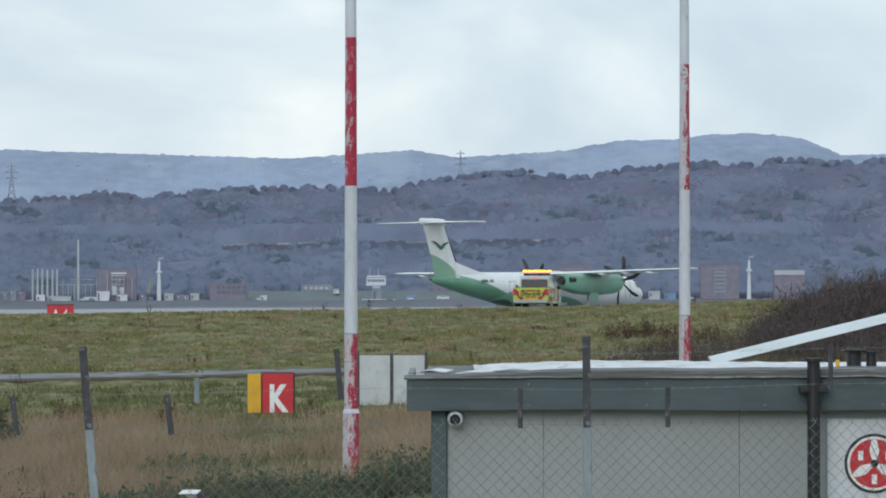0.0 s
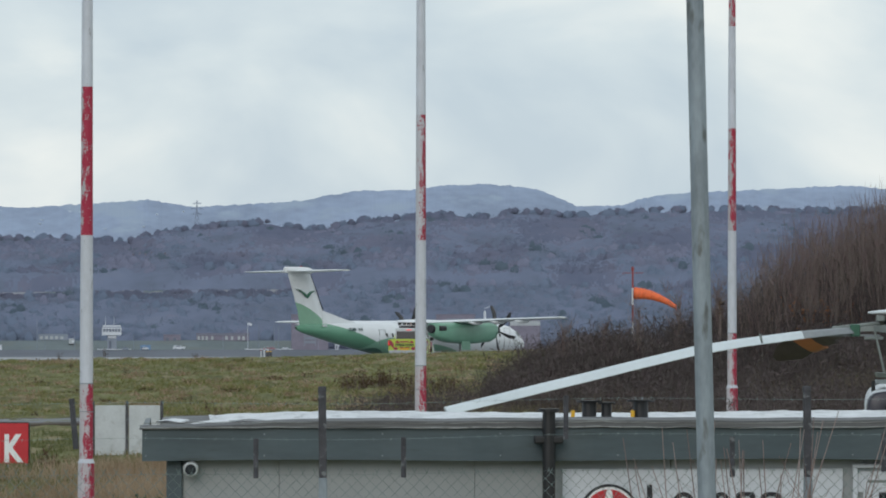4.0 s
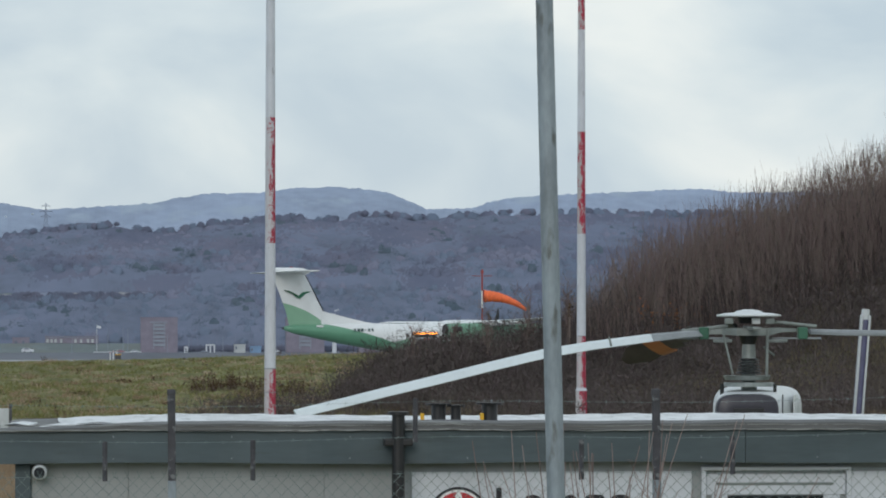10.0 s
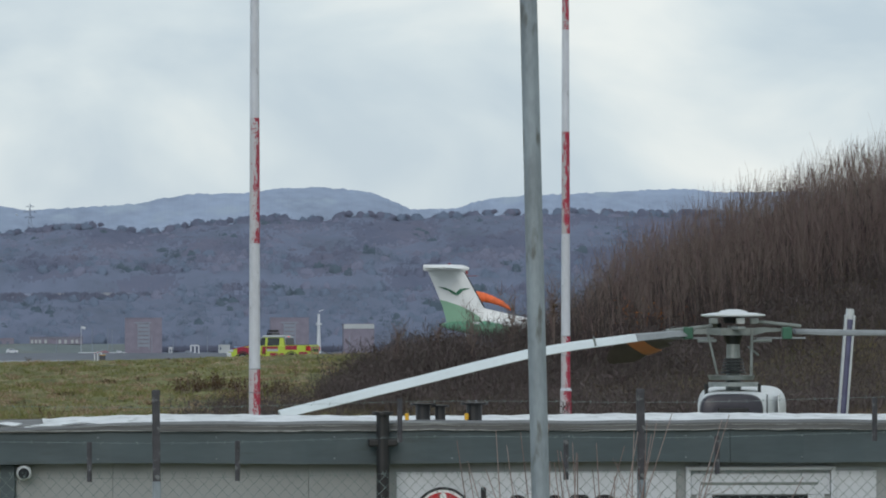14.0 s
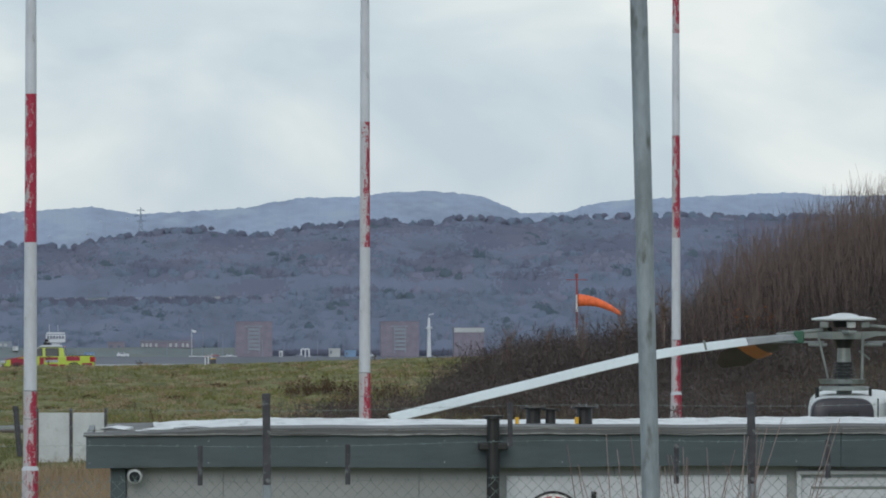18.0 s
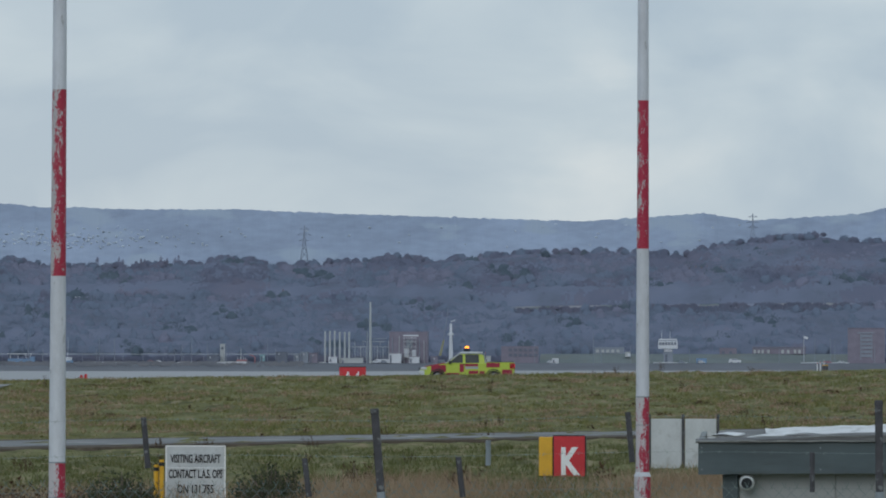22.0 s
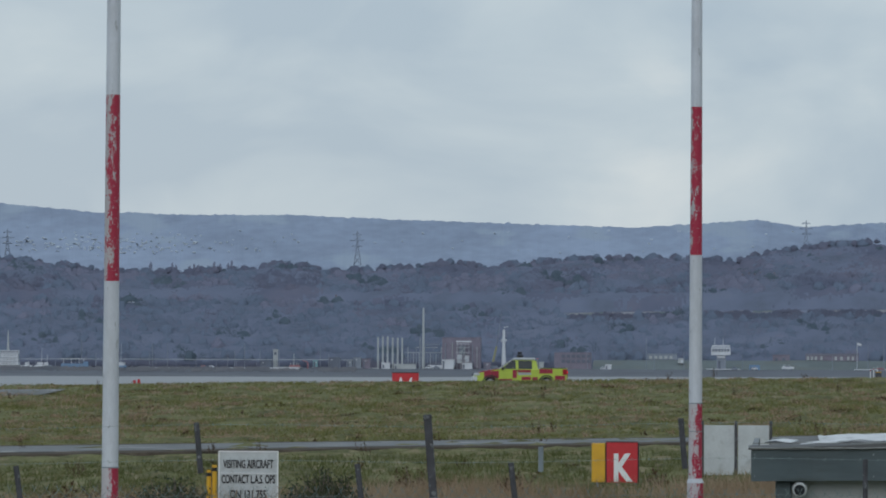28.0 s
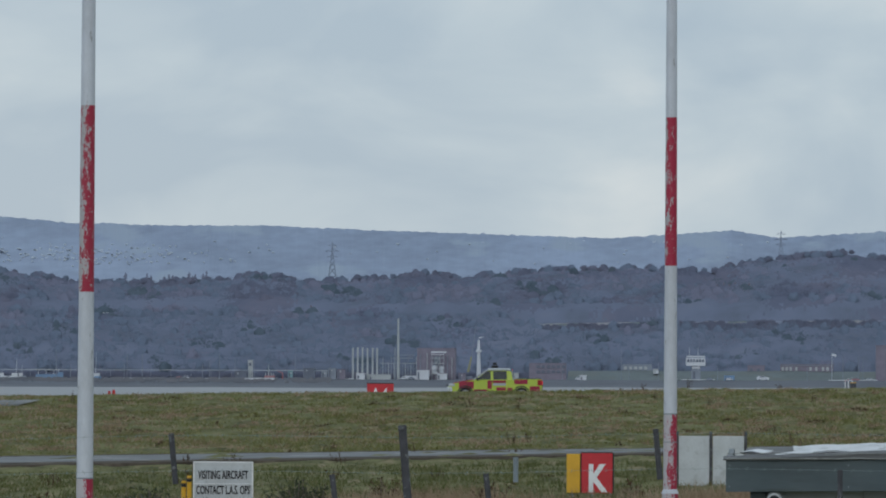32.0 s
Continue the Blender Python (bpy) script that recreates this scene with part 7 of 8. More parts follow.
part("beacon", rod((-15.2, 0, 8.34), (-15.2, 0, 8.46), 0.09, 0.05, 8), TAILRED, plane)
props = []
for s in (-1, 1):
    pr = new("propeller", None)
    bm = bmesh.new()
    loft([oval(x, 0, 0, r, r, 16) for x, r in ((-0.05, 0.36), (0.25, 0.33), (0.55, 0.2), (0.72, 0.04))], bm=bm)
    pr.parent = plane
    part("spinner", bm, PDARK, pr, smooth=True)
    for k in range(6):
        an = 2 * math.pi * k / 6
        rings = []
        for r, w, tw, sw in ((0.3, 0.2, 50, 0), (0.8, 0.3, 38, 0.02), (1.4, 0.34, 26, 0.0), (1.85, 0.28, 18, -0.12), (2.05, 0.1, 15, -0.22)):
            c, sn = math.cos(radians(tw)), math.sin(radians(tw))
            e = Vector((0, math.cos(an), math.sin(an)))
            tdir = Vector((0, -math.sin(an), math.cos(an)))
            ch = tdir * c + Vector((1, 0, 0)) * sn
            nn = ch.cross(e)
            o_ = e * r + tdir * sw + Vector((0.2, 0, 0))
            rings.append([o_ + ch * w / 2, o_ + nn * 0.03, o_ - ch * w / 2, o_ - nn * 0.03])
        part("propeller_blade", loft(rings), mat("dark propeller blade", (0.03, 0.03, 0.035), 0.45, scale=4, var=0.2) if not props and k == 0 else bpy.data.materials["dark propeller blade"], pr)
    props.append((pr, s))


# ---- the airfield pick-up truck ----
WINDOWG = mat("dark reflecting car window", (0.03, 0.036, 0.036), 0.15, scale=2, var=0.25)
truck = thing("pickup_truck", None, "lime and red chequered airfield operations pick-up", "pickup truck")


def sweep(outline, half, inset=0.0, top=0.0):
    """A car body side outline (x, z) swept across, drawn in towards the roof."""
    zmin, zmax = min(z for _, z in outline), max(z for _, z in outline)
    rings = []
    for y in (-half, -half + 0.06, half - 0.06, half):
        e = 0.03 if abs(y) == half else 0.0
        rings.append([(x * (1 - e * 0.3), y * (1 - inset * (z - zmin) / (zmax - zmin)), z - (e if z > zmin + 0.2 else -e * 0.5)) for x, z in outline])
    return loft(rings)


part("lower_body", sweep([(2.5, 0.38), (2.6, 0.60), (2.56, 0.80), (2.36, 0.92), (1.2, 1.14), (-1.1, 1.16), (-1.12, 1.21), (-2.58, 1.21), (-2.6, 0.55), (-2.4, 0.42)], 0.9, 0.05), LIME, truck, "lime yellow body sides")
part("cab", sweep([(1.2, 1.13), (0.44, 1.66), (0.1, 1.71), (-0.7, 1.71), (-0.92, 1.60), (-1.02, 1.13)], 0.83, 0.17), LIME, truck, "lime double cab")
part("cab_back", box((0.03, 1.46, 0.58), (-1.015, 0, 1.43), 0.01, turn=pose(0, 0, 0, 0, 11, 0)), SILVER, truck, "pale cab back")
part("rear_window", box((0.03, 1.32, 0.42), (-1.05, 0, 1.42), 0.012, turn=pose(0, 0, 0, 0, 11, 0)), BLACK, truck, "dark rear window")
part("roof_skin", box((1.26, 1.54, 0.12), (-0.24, 0, 1.725), 0.04), GREYW, truck)
part("windscreen", box((0.02, 1.3, 0.86), (0.86, 0, 1.43), 0.005, turn=pose(0, 0, 0, 0, -54, 0)), TINT, truck)
for s in (-1, 1):
    part("screen_pillar", rod((1.18, s * 0.81, 1.15), (0.40, s * 0.70, 1.69), 0.04, n=8), SILVER, truck)
part("bonnet", box((1.15, 1.62, 0.05), (1.75, 0, 1.065), 0.02, turn=pose(0, 0, 0, 0, 10.5, 0)), VRED, truck, "red bonnet")
part("front_bumper", box((0.34, 1.83, 0.42), (2.5, 0, 0.56), 0.08), GREYW, truck)
part("grille", box((0.04, 0.9, 0.2), (2.64, 0, 0.82), 0.012), BLACK, truck)
part("rear_bumper", box((0.16, 1.7, 0.16), (-2.66, 0, 0.52), 0.03), SILVER, truck)
tail = part("tailgate", box((0.05, 1.5, 0.56), (-2.615, 0, 0.89), 0.012), LIME, truck)
for i, yc in enumerate((-0.62, -0.25, 0.25, 0.62)):
    part("chevron", box((0.012, 0.19, 0.60), (-2.645, yc, 0.86), 0.002, turn=pose(0, 0, 0, 42 if yc < 0 else -42, 0, 0)), VRED, tail)
part("chevron", box((0.012, 0.5, 0.08), (-2.645, 0, 1.06), 0.002), VRED, tail)
part("chevron", box((0.012, 0.5, 0.08), (-2.645, 0, 0.66), 0.002), VRED, tail)
part("lettering_panel", box((0.008, 1.16, 0.21), (-2.654, 0, 0.88), 0.002), LIME, tail)
tt = text("OPERATIONS", 0.20, (-2.662, 0, 0.86), truck, INK, bold=0.010)
tt.matrix_basis = Matrix.Translation((-2.662, 0, 0.88)) @ pose(0, 0, 0, 90, 0, -90) @ Matrix.Diagonal((0.84, 1, 1, 1))
for s in (-1, 1):
    yy = s * 0.905
    for x0, x1, z0, z1, m in ((1.15, 1.98, 0.66, 1.06, VRED), (0.16, 0.40, 0.66, 1.12, VRED), (-0.62, 0.12, 0.98, 1.12, VRED), (-0.62, 0.08, 0.84, 0.97, SILVER), (-0.62, -0.1, 0.56, 0.74, VRED), (0.42, 1.16, 0.52, 0.62, VRED),
                              (-1.82, -1.08, 0.92, 1.17, VRED), (-1.0, -0.7, 0.5, 0.72, VRED), (-2.5, -1.95, 0.52, 0.80, VRED)):
        part("reflective_block", box((x1 - x0, 0.012, z1 - z0), ((x0 + x1) / 2, yy * (1 - 0.05 * (((z0 + z1) / 2 - 0.4) / 0.8)) + s * 0.006, (z0 + z1) / 2), 0.002), m, truck, "red reflective block" if m == VRED else "pale lettering panel")
    for x0, x1 in ((0.22, 1.0), (-0.68, 0.08)):
        bm = bmesh.new()
        zz0, zz1 = 1.17, 1.63
        sl = 0.55 if x1 > 0.5 else 0.0
        y0_, y1_ = 0.835 * (1 - 0.17 * 0.1) + 0.004, 0.83 * (1 - 0.17 * 0.8) + 0.004
        q = [(x0, s * y0_, zz0), (x1, s * y0_, zz0), (x1 - sl, s * y1_, zz1), (x0 + 0.02, s * y1_, zz1)]
        q2 = [(a, b * 0.97, c_) for a, b, c_ in q]
        loft([q2, q], bm=bm)
        part("side_window", bm, WINDOWG, truck)
    part("door_mirror", box((0.12, 0.2, 0.18), (0.95, s * 1.0, 1.2), 0.03), BLACK, truck)
    part("tail_lamp", box((0.26, 0.13, 0.30), (-2.50, s * 0.835, 1.0), 0.02), TAILRED, truck, "red tail lamp")
    part("headlamp", box((0.34, 0.3, 0.15), (2.38, s * 0.75, 0.86), 0.05), GREYW, truck)
    part("door_handle", box((0.14, 0.03, 0.03), (0.15, s * 0.9, 1.1), 0.008), BLACK, truck)
    for x in (1.62, -1.48):
        part("wheel_arch", loft([[(x + r * math.cos(a), s * y, 0.38 + r * math.sin(a)) for a in [math.pi * i / 10 for i in range(11)]] for r, y in ((0.46, 0.91), (0.40, 0.915))], closed=False, caps=False), BLACK, truck)
        wt_ = part("wheel", rod((x, s * 0.66, 0.37), (x, s * 0.9, 0.37), 0.37, n=24), TYRE, truck)
        part("rim", rod((x, s * 0.895, 0.37), (x, s * 0.91, 0.37), 0.24, n=18), ALLOY, wt_)
part("load_bed_rim", box((1.45, 1.66, 0.05), (-1.85, 0, 1.205), 0.015), BLACK, truck)
part("roll_bar", rod((-1.25, -0.7, 1.12), (-1.25, 0.7, 1.12), 0.04, n=8), BLACK, truck)
rack = part("roof_rack", box((0.36, 1.30, 0.13), (0.0, 0, 1.87), 0.012), BLACK, truck)
bar = part("light_bar", box((0.30, 1.50, 0.025), (0.0, 0, 1.975), 0.008), BLACK, truck, "dark roof light bar")
part("bar_cover", box((0.30, 1.50, 0.02), (0.0, 0, 2.10), 0.008), BLACK, bar)
drums = []
for i in range(6):
    # a turning beacon: one half of the drum is a lit lens, the other a dark mirror back
    bm = bmesh.new()
    n = 16
    ring = [[(0.105 * math.cos(2 * math.pi * k / n), 0.105 * math.sin(2 * math.pi * k / n), z) for k in range(n)] for z in (-0.05, 0.05)]
    loft(ring, bm=bm)
    bm.faces.ensure_lookup_table()
    for f in bm.faces:
        f.material_index = 0 if f.calc_center_median().x > 0.01 else 1
    dr = part("beacon_drum", bm, [AMBER, BLACK], bar, "turning beacon drum with an amber lens")
    drums.append((dr, -0.62 + i * 0.248))
part("third_brake_lamp", box((0.03, 0.26, 0.05), (-0.98, 0, 1.70), 0.01), BRAKE, truck, "lit high brake lamp")
for s in (-1, 1):
    part("brake_lamp", box((0.03, 0.11, 0.17), (-2.635, s * 0.84, 1.0), 0.008), BRAKE, truck, "lit red brake lamp")
part("number_plate", box((0.012, 0.5, 0.11), (-2.72, 0, 0.66), 0.003), YELLOW, truck)

# ---- a parked light helicopter tail before the scrub ----
LD = 46.0
lp_ = sight(346, 868, LD)
lg = float(land(lp_.x, LD))
la = thing("parked_gyroplane", Matrix.Translation((lp_.x, LD, lg)), "small white gyroplane with a swept violet tail", "gyroplane")
lh = lp_.z - lg
part("tail_boom", rod((0.02, 0, lh - 0.5), (1.7, -0.4, 0.45), 0.04, 0.07, 10), WHITE, la)
part("fin", loft([[(x0, -0.012, z), (x1, -0.012, z), (x1, 0.012, z), (x0, 0.012, z)] for x0, x1, z in ((0.03, 0.42, lh - 0.5), (-0.04, 0.16, lh - 0.12), (-0.08, 0.05, lh - 0.02))]), mat("violet tail paint", (0.10, 0.05, 0.14), 0.4, scale=4, var=0.1), la)
part("fin_edge", loft([[(x0, -0.02, z), (x1, -0.02, z), (x1, 0.02, z), (x0, 0.02, z)] for x0, x1, z in ((0.0, 0.14, lh - 0.5), (-0.06, 0.02, lh - 0.1), (-0.10, 0.0, lh - 0.02))]), WHITE, la)
part("tailplane", box((0.17, 0.7, 0.014), (-0.055, 0, lh - 0.01), 0.008), WHITE, la)
part("pod", loft([oval(x, -0.4, 0.55, r, r * 0.9, 14) for x, r in ((1.4, 0.1), (1.8, 0.3), (2.5, 0.34), (3.2, 0.2), (3.5, 0.04))]), WHITE, la, smooth=True)
for wx_, wy_ in ((1.9, -0.9), (1.9, 0.1), (3.0, -0.4)):
    part("wheel", rod((wx_, wy_ - 0.05, 0.16), (wx_, wy_ + 0.05, 0.16), 0.17, n=14), TYRE, la)
    part("axle_strut", rod((wx_, wy_, 0.2), (2.2, -0.4, 0.45), 0.025, n=8), GALV, la)

# ---- growth ----
VIEW = 0.185      # half width of the field of interest, per metre of distance


def scatter(n, y0, y1, rng, power=1.0, x_to=None, x_from=None):
    y = y0 + (y1 - y0) * rng.uniform(0, 1, n) ** power
    x = rng.uniform(-VIEW, VIEW + 0.02, n) * y
    return x, y


rng = np.random.default_rng(31)
# short grass of the field
x, y = scatter(50000, 140, 206, rng)
out = y - 0.11 * x > 145.3
x, y = x[out], y[out]
patch = np.sin(x * 0.45 + np.sin(y * 0.3) * 2) + np.sin(y * 0.27 + x * 0.11)
n_each = 3
pts = np.stack([np.repeat(x, n_each) + rng.normal(0, 0.12, len(x) * n_each), np.repeat(y, n_each) + rng.normal(0, 0.12, len(x) * n_each)], -1)
pts = np.concatenate([pts, land(pts[:, 0], pts[:, 1])[:, None] - 0.02], 1)
v, f = blades(pts, np.repeat(0.09 + 0.06 * (patch > 0.6), n_each), 0.022, 0.8, rng)
tagged(raw("field_grass", v, f, GRASS), "short tussocky winter grass of the field", "grass", kind="stuff")
# rough grass before the road
x, y = scatter(26000, 70, 140, rng)
pts = np.stack([np.repeat(x, 4) + rng.normal(0, 0.1, len(x) * 4), np.repeat(y, 4) + rng.normal(0, 0.1, len(x) * 4)], -1)
on_road = (pts[:, 1] - 0.11 * pts[:, 0] > 136.2) & (pts[:, 1] - 0.11 * pts[:, 0] < 145.2)
pts = pts[~on_road]
pts = np.concatenate([pts, land(pts[:, 0], pts[:, 1])[:, None] - 0.02], 1)
inner = pts[:, 1] - 0.11 * pts[:, 0]
v, f = blades(pts, np.interp(inner, [127, 133, 136.2], [0.17, 0.08, 0.03]), 0.013, 0.6, rng)
tagged(raw("rough_grass", v, f, ROUGH), "rough olive grass between road and fence", "grass", kind="stuff")
# dead straw-coloured grass
x, y = scatter(30000, 66, 100, rng, 1.0)
ok = (y < 94) | (x < -5)
x, y = x[ok], y[ok]
clump = np.sin(x * 0.9 + 1) + np.sin(y * 0.5 + x * 0.3) + rng.normal(0, 0.5, len(x))
x, y = x[clump > -0.15], y[clump > -0.15]
pts = np.stack([np.repeat(x, 5) + rng.normal(0, 0.12, len(x) * 5), np.repeat(y, 5) + rng.normal(0, 0.12, len(x) * 5)], -1)
pts = np.concatenate([pts, land(pts[:, 0], pts[:, 1])[:, None] - 0.02], 1)
v, f = blades(pts, np.full(len(pts), 0.42), 0.009, 0.45, rng)
tagged(raw("dead_grass", v, f, STRAW), "tall dead tawny grass", "grass", kind="stuff")
# dead grass along the foot of the mound
n = 6400
y = rng.uniform(84, 134, n)
x = 6.6 + 0.04 * (134 - y) + rng.uniform(0, 1, n) ** 0.9 * (VIEW * y)
keep = np.sin(x * 1.3) + np.sin(y * 0.8) + rng.normal(0, 0.7, n) > -0.3
x, y = x[keep], y[keep]
pts = np.stack([np.repeat(x, 7) + rng.normal(0, 0.14, len(x) * 7), np.repeat(y, 7) + rng.normal(0, 0.14, len(x) * 7)], -1)
pts = np.concatenate([pts, land(pts[:, 0], pts[:, 1])[:, None] - 0.02], 1)
v, f = blades(pts, np.full(len(pts), 0.5), 0.010, 0.45, rng)
tagged(raw("mound_grass", v, f, OLIVE), "dead grass along the foot of the mound", "grass", kind="stuff")
# dead dock stalks and molehills in the field
npl = 95
px_, py_ = scatter(npl, 100, 207, rng)
ns = 6
x = np.repeat(px_, ns) + rng.normal(0, 0.07, npl * ns)
y = np.repeat(py_, ns) + rng.normal(0, 0.07, npl * ns)
nw = npl * ns
b0 = np.stack([x, y, land(x, y)], -1)
h = np.repeat(rng.uniform(0.12, 0.5, npl), ns) * rng.uniform(0.5, 1.1, nw)
tip = b0 + np.stack([rng.normal(0, 0.25, nw) * h, rng.normal(0, 0.25, nw) * h, h], -1)
v, f = tubes(np.stack([b0, b0 * 0.5 + tip * 0.5, tip], 1), np.array([0.006, 0.007, 0.004])[None].repeat(nw, 0), 3)
tagged(raw("dock_stalks", v, f, WEED), "scattered dead brown dock stalks", "weeds", kind="stuff")
q = (b0[:, None] + (tip - b0)[:, None] * rng.uniform(0.45, 1.0, (nw, 16, 1)) + rng.normal(0, 0.014, (nw, 16, 3))).reshape(-1, 3)
v = np.stack([q, q + rng.normal(0, 0.016, q.shape), q + rng.normal(0, 0.016, q.shape)], 1).reshape(-1, 3)
tagged(raw("dock_seed_heads", v, np.arange(len(v)).reshape(-1, 3), WEED), "dark brown seed heads of dead docks", "weeds", kind="stuff")
# low dark heaps of turned soil and withered leaves
nm_ = 85
x, y = scatter(nm_, 148, 206, rng)
big = rng.uniform(0.1, 0.32, nm_)
x = np.repeat(x, 60) + rng.normal(0, 1, nm_ * 60) * np.repeat(big, 60)
y = np.repeat(y, 60) + rng.normal(0, 0.2, nm_ * 60)
q = np.stack([x, y, land(x, y) + rng.uniform(0.0, 0.09, len(x))], -1)
v = np.stack([q, q + rng.normal(0, 0.04, q.shape), q + rng.normal(0, 0.04, q.shape)], 1).reshape(-1, 3)
tagged(raw("soil_heaps", v, np.arange(len(v)).reshape(-1, 3), WEED), "low dark heaps of soil and withered leaves", "soil", kind="stuff")
x, y = scatter(900, 147, 203, rng)
big = rng.uniform(0.15, 0.75, 900)
pts = np.stack([np.repeat(x, 34) + rng.normal(0, 1, 900 * 34) * np.repeat(big, 34) * 0.6, np.repeat(y, 34) + rng.normal(0, 0.3, 900 * 34)], -1)
pts = np.concatenate([pts, land(pts[:, 0], pts[:, 1])[:, None]], 1)
v, f = blades(pts, np.full(len(pts), 0.15), 0.02, 0.9, rng)
tagged(raw("tussocks", v, f, STRAW), "low tawny tussocks lying in the grass", "grass", kind="stuff")


# dark scrub at the fence side of the poles
def scrub(name, cx_, cy_, rx, ry, h, n, rng, material, label, lean=0.12):
    a = rng.uniform(0, 2 * np.pi, n)
    r = np.sqrt(rng.uniform(0, 1, n))
    x, y = cx_ + rx * r * np.cos(a), cy_ + ry * r * np.sin(a)
    z = land(x, y)
    top = h * (1 - 0.6 * r ** 2) * rng.uniform(0.45, 1.15, n)
    b0 = np.stack([x, y, z], -1)
    tip = b0 + np.stack([rng.normal(0, lean, n), rng.normal(0, lean, n), top], -1)
    t = thing(name, None, label, "shrub", "scrub by the striped poles")
    v, f = tubes(np.stack([b0, tip], 1), np.stack([np.full(n, 0.012), np.full(n, 0.004)], 1), 3)
    tagged(raw("stem_growth", v, f, TWIG, t), kind="stuff")
    m = 26
    k = rng.uniform(0.25, 1.05, (n, m, 1))
    p = b0[:, None] + (tip - b0)[:, None] * k + rng.normal(0, 0.05, (n, m, 3))
    p = p.reshape(-1, 3)
    e1, e2 = rng.normal(0, 0.03, p.shape), rng.normal(0, 0.03, p.shape)
    e1[:, 2] += 0.03
    v = np.stack([p, p + e1, p + e2], 1).reshape(-1, 3)
    tagged(raw("foliage", v, np.arange(len(v)).reshape(-1, 3), material, t), kind="stuff")


for sx, sy, rx, ry, h, n in ((-2.0, 64.5, 1.3, 1.6, 0.34, 130), (-0.3, 65, 1.0, 1.5, 0.52, 190), (0.4, 63.5, 0.9, 1.2, 0.46, 150), (-4.6, 63.5, 1.6, 1.3, 0.3, 70), (-6.6, 64.5, 0.9, 1.2, 0.34, 50), (-8.2, 63.5, 1.1, 1.2, 0.35, 60), (-3.2, 66, 1.2, 1.3, 0.42, 46), (-6.0, 71, 1.5, 1.5, 0.4, 40), (-3.6, 73, 1.2, 1.5, 0.35, 34)):
    scrub("scrub_bush", sx, sy, rx, ry, h, n, rng, GORSE, "dark evergreen scrub with upright shoots")

for sx, sy, rx, n in ((-11.1, 91, 0.65, 190), (-8.4, 91.5, 0.6, 150)):
    scrub("gorse_bush", sx, sy, rx, 0.8, 0.8, n, rng, GORSE_D, "near-black gorse bush with upright shoots", 0.16)
for sx, sy, rx, n in ((-13.1, 92, 0.6, 46), (-12.2, 91.5, 0.4, 24), (-5.2, 96, 0.25, 10), (-2.5, 97.5, 0.15, 5), (-7.2, 99, 0.5, 16), (5.7, 166, 0.5, 26), (6.6, 167, 0.7, 40), (7.4, 165, 0.4, 22), (8.3, 160, 0.7, 34), (6.9, 152, 0.6, 26)):
    scrub("dock_clump", sx, sy, rx, 0.6, 0.75, n, rng, WEED, "clump of dead reddish-brown docks in tall grass", 0.16)

# ---- the scrub mound: brambles below, bare saplings above ----
rng = np.random.default_rng(77)


def mound_top(x):
    """Height of the growth's outline over the datum along the mound."""
    return np.interp(x, [5.5, 7.5, 9.0, 10.8, 12.5, 14.0, 15.5, 17.5, 19.5, 21.5, 23.6, 27, 32], [1.0, 1.55, 2.1, 2.45, 2.35, 2.75, 3.6, 5.2, 6.0, 6.65, 7.4, 8.3, 9.0])


n = 14000
x = rng.uniform(6.0, 31, n)
y = np.where(rng.uniform(0, 1, n) < 0.7, rng.uniform(126, 150, n), rng.uniform(88, 128, n))
x = np.maximum(x, 9.0 + 0.06 * np.abs(y - 138) + rng.uniform(-0.5, 2.8, n))
# stray sprigs out in the grass
sx_ = rng.uniform(4.6, 10.0, 230)
x, y = np.concatenate([x, sx_]), np.concatenate([y, rng.uniform(124, 146, 230)])
n = len(x)
g = land(x, y)
top = np.interp(x, [8.2, 8.9, 9.7, 10.8, 12.8, 14, 16, 31], [0.15, 0.75, 1.35, 1.65, 1.8, 1.85, 2.0, 2.0])
h = np.maximum(rng.uniform(0.15, 0.6, n), top * np.exp(-((y - 139) / 9.5) ** 2) * rng.uniform(0.55, 1.05, n))
b0 = np.stack([x, y, g], -1)
bend = np.stack([rng.normal(0, 0.4, n), rng.normal(0, 0.4, n), np.zeros(n)], -1)
k = np.array([0, 0.4, 0.75, 1.0])
paths = b0[:, None] + np.stack([bend[:, 0:1] * k ** 2, bend[:, 1:2] * k ** 2, h[:, None] * (1.25 * k - 0.25 * k ** 3)], -1)
v, f = tubes(paths, 0.011 * (1 - 0.7 * k)[None].repeat(n, 0), 3)
tagged(raw("bramble_stems", v, f, BRAMBLE), "tangled brown bramble stems on the mound", "bramble", kind="stuff")
m = 32
kk = rng.integers(1, 4, (n, m))
p = paths[np.arange(n)[:, None], kk] + rng.normal(0, 0.16, (n, m, 3))
p = p.reshape(-1, 3)
p[:, 2] = np.maximum(p[:, 2], land(p[:, 0], p[:, 1]))
e = rng.normal(0, 1, p.shape) * np.array([0.085, 0.085, 0.12])
w = rng.normal(0, 0.0045, p.shape)
v = np.stack([p - e + w, p - e - w, p + e], 1).reshape(-1, 3)
tagged(raw("bramble_twigs", v, np.arange(len(v)).reshape(-1, 3), BRAMBLE), "fine withered brown bramble twigs", "bramble", kind="stuff")

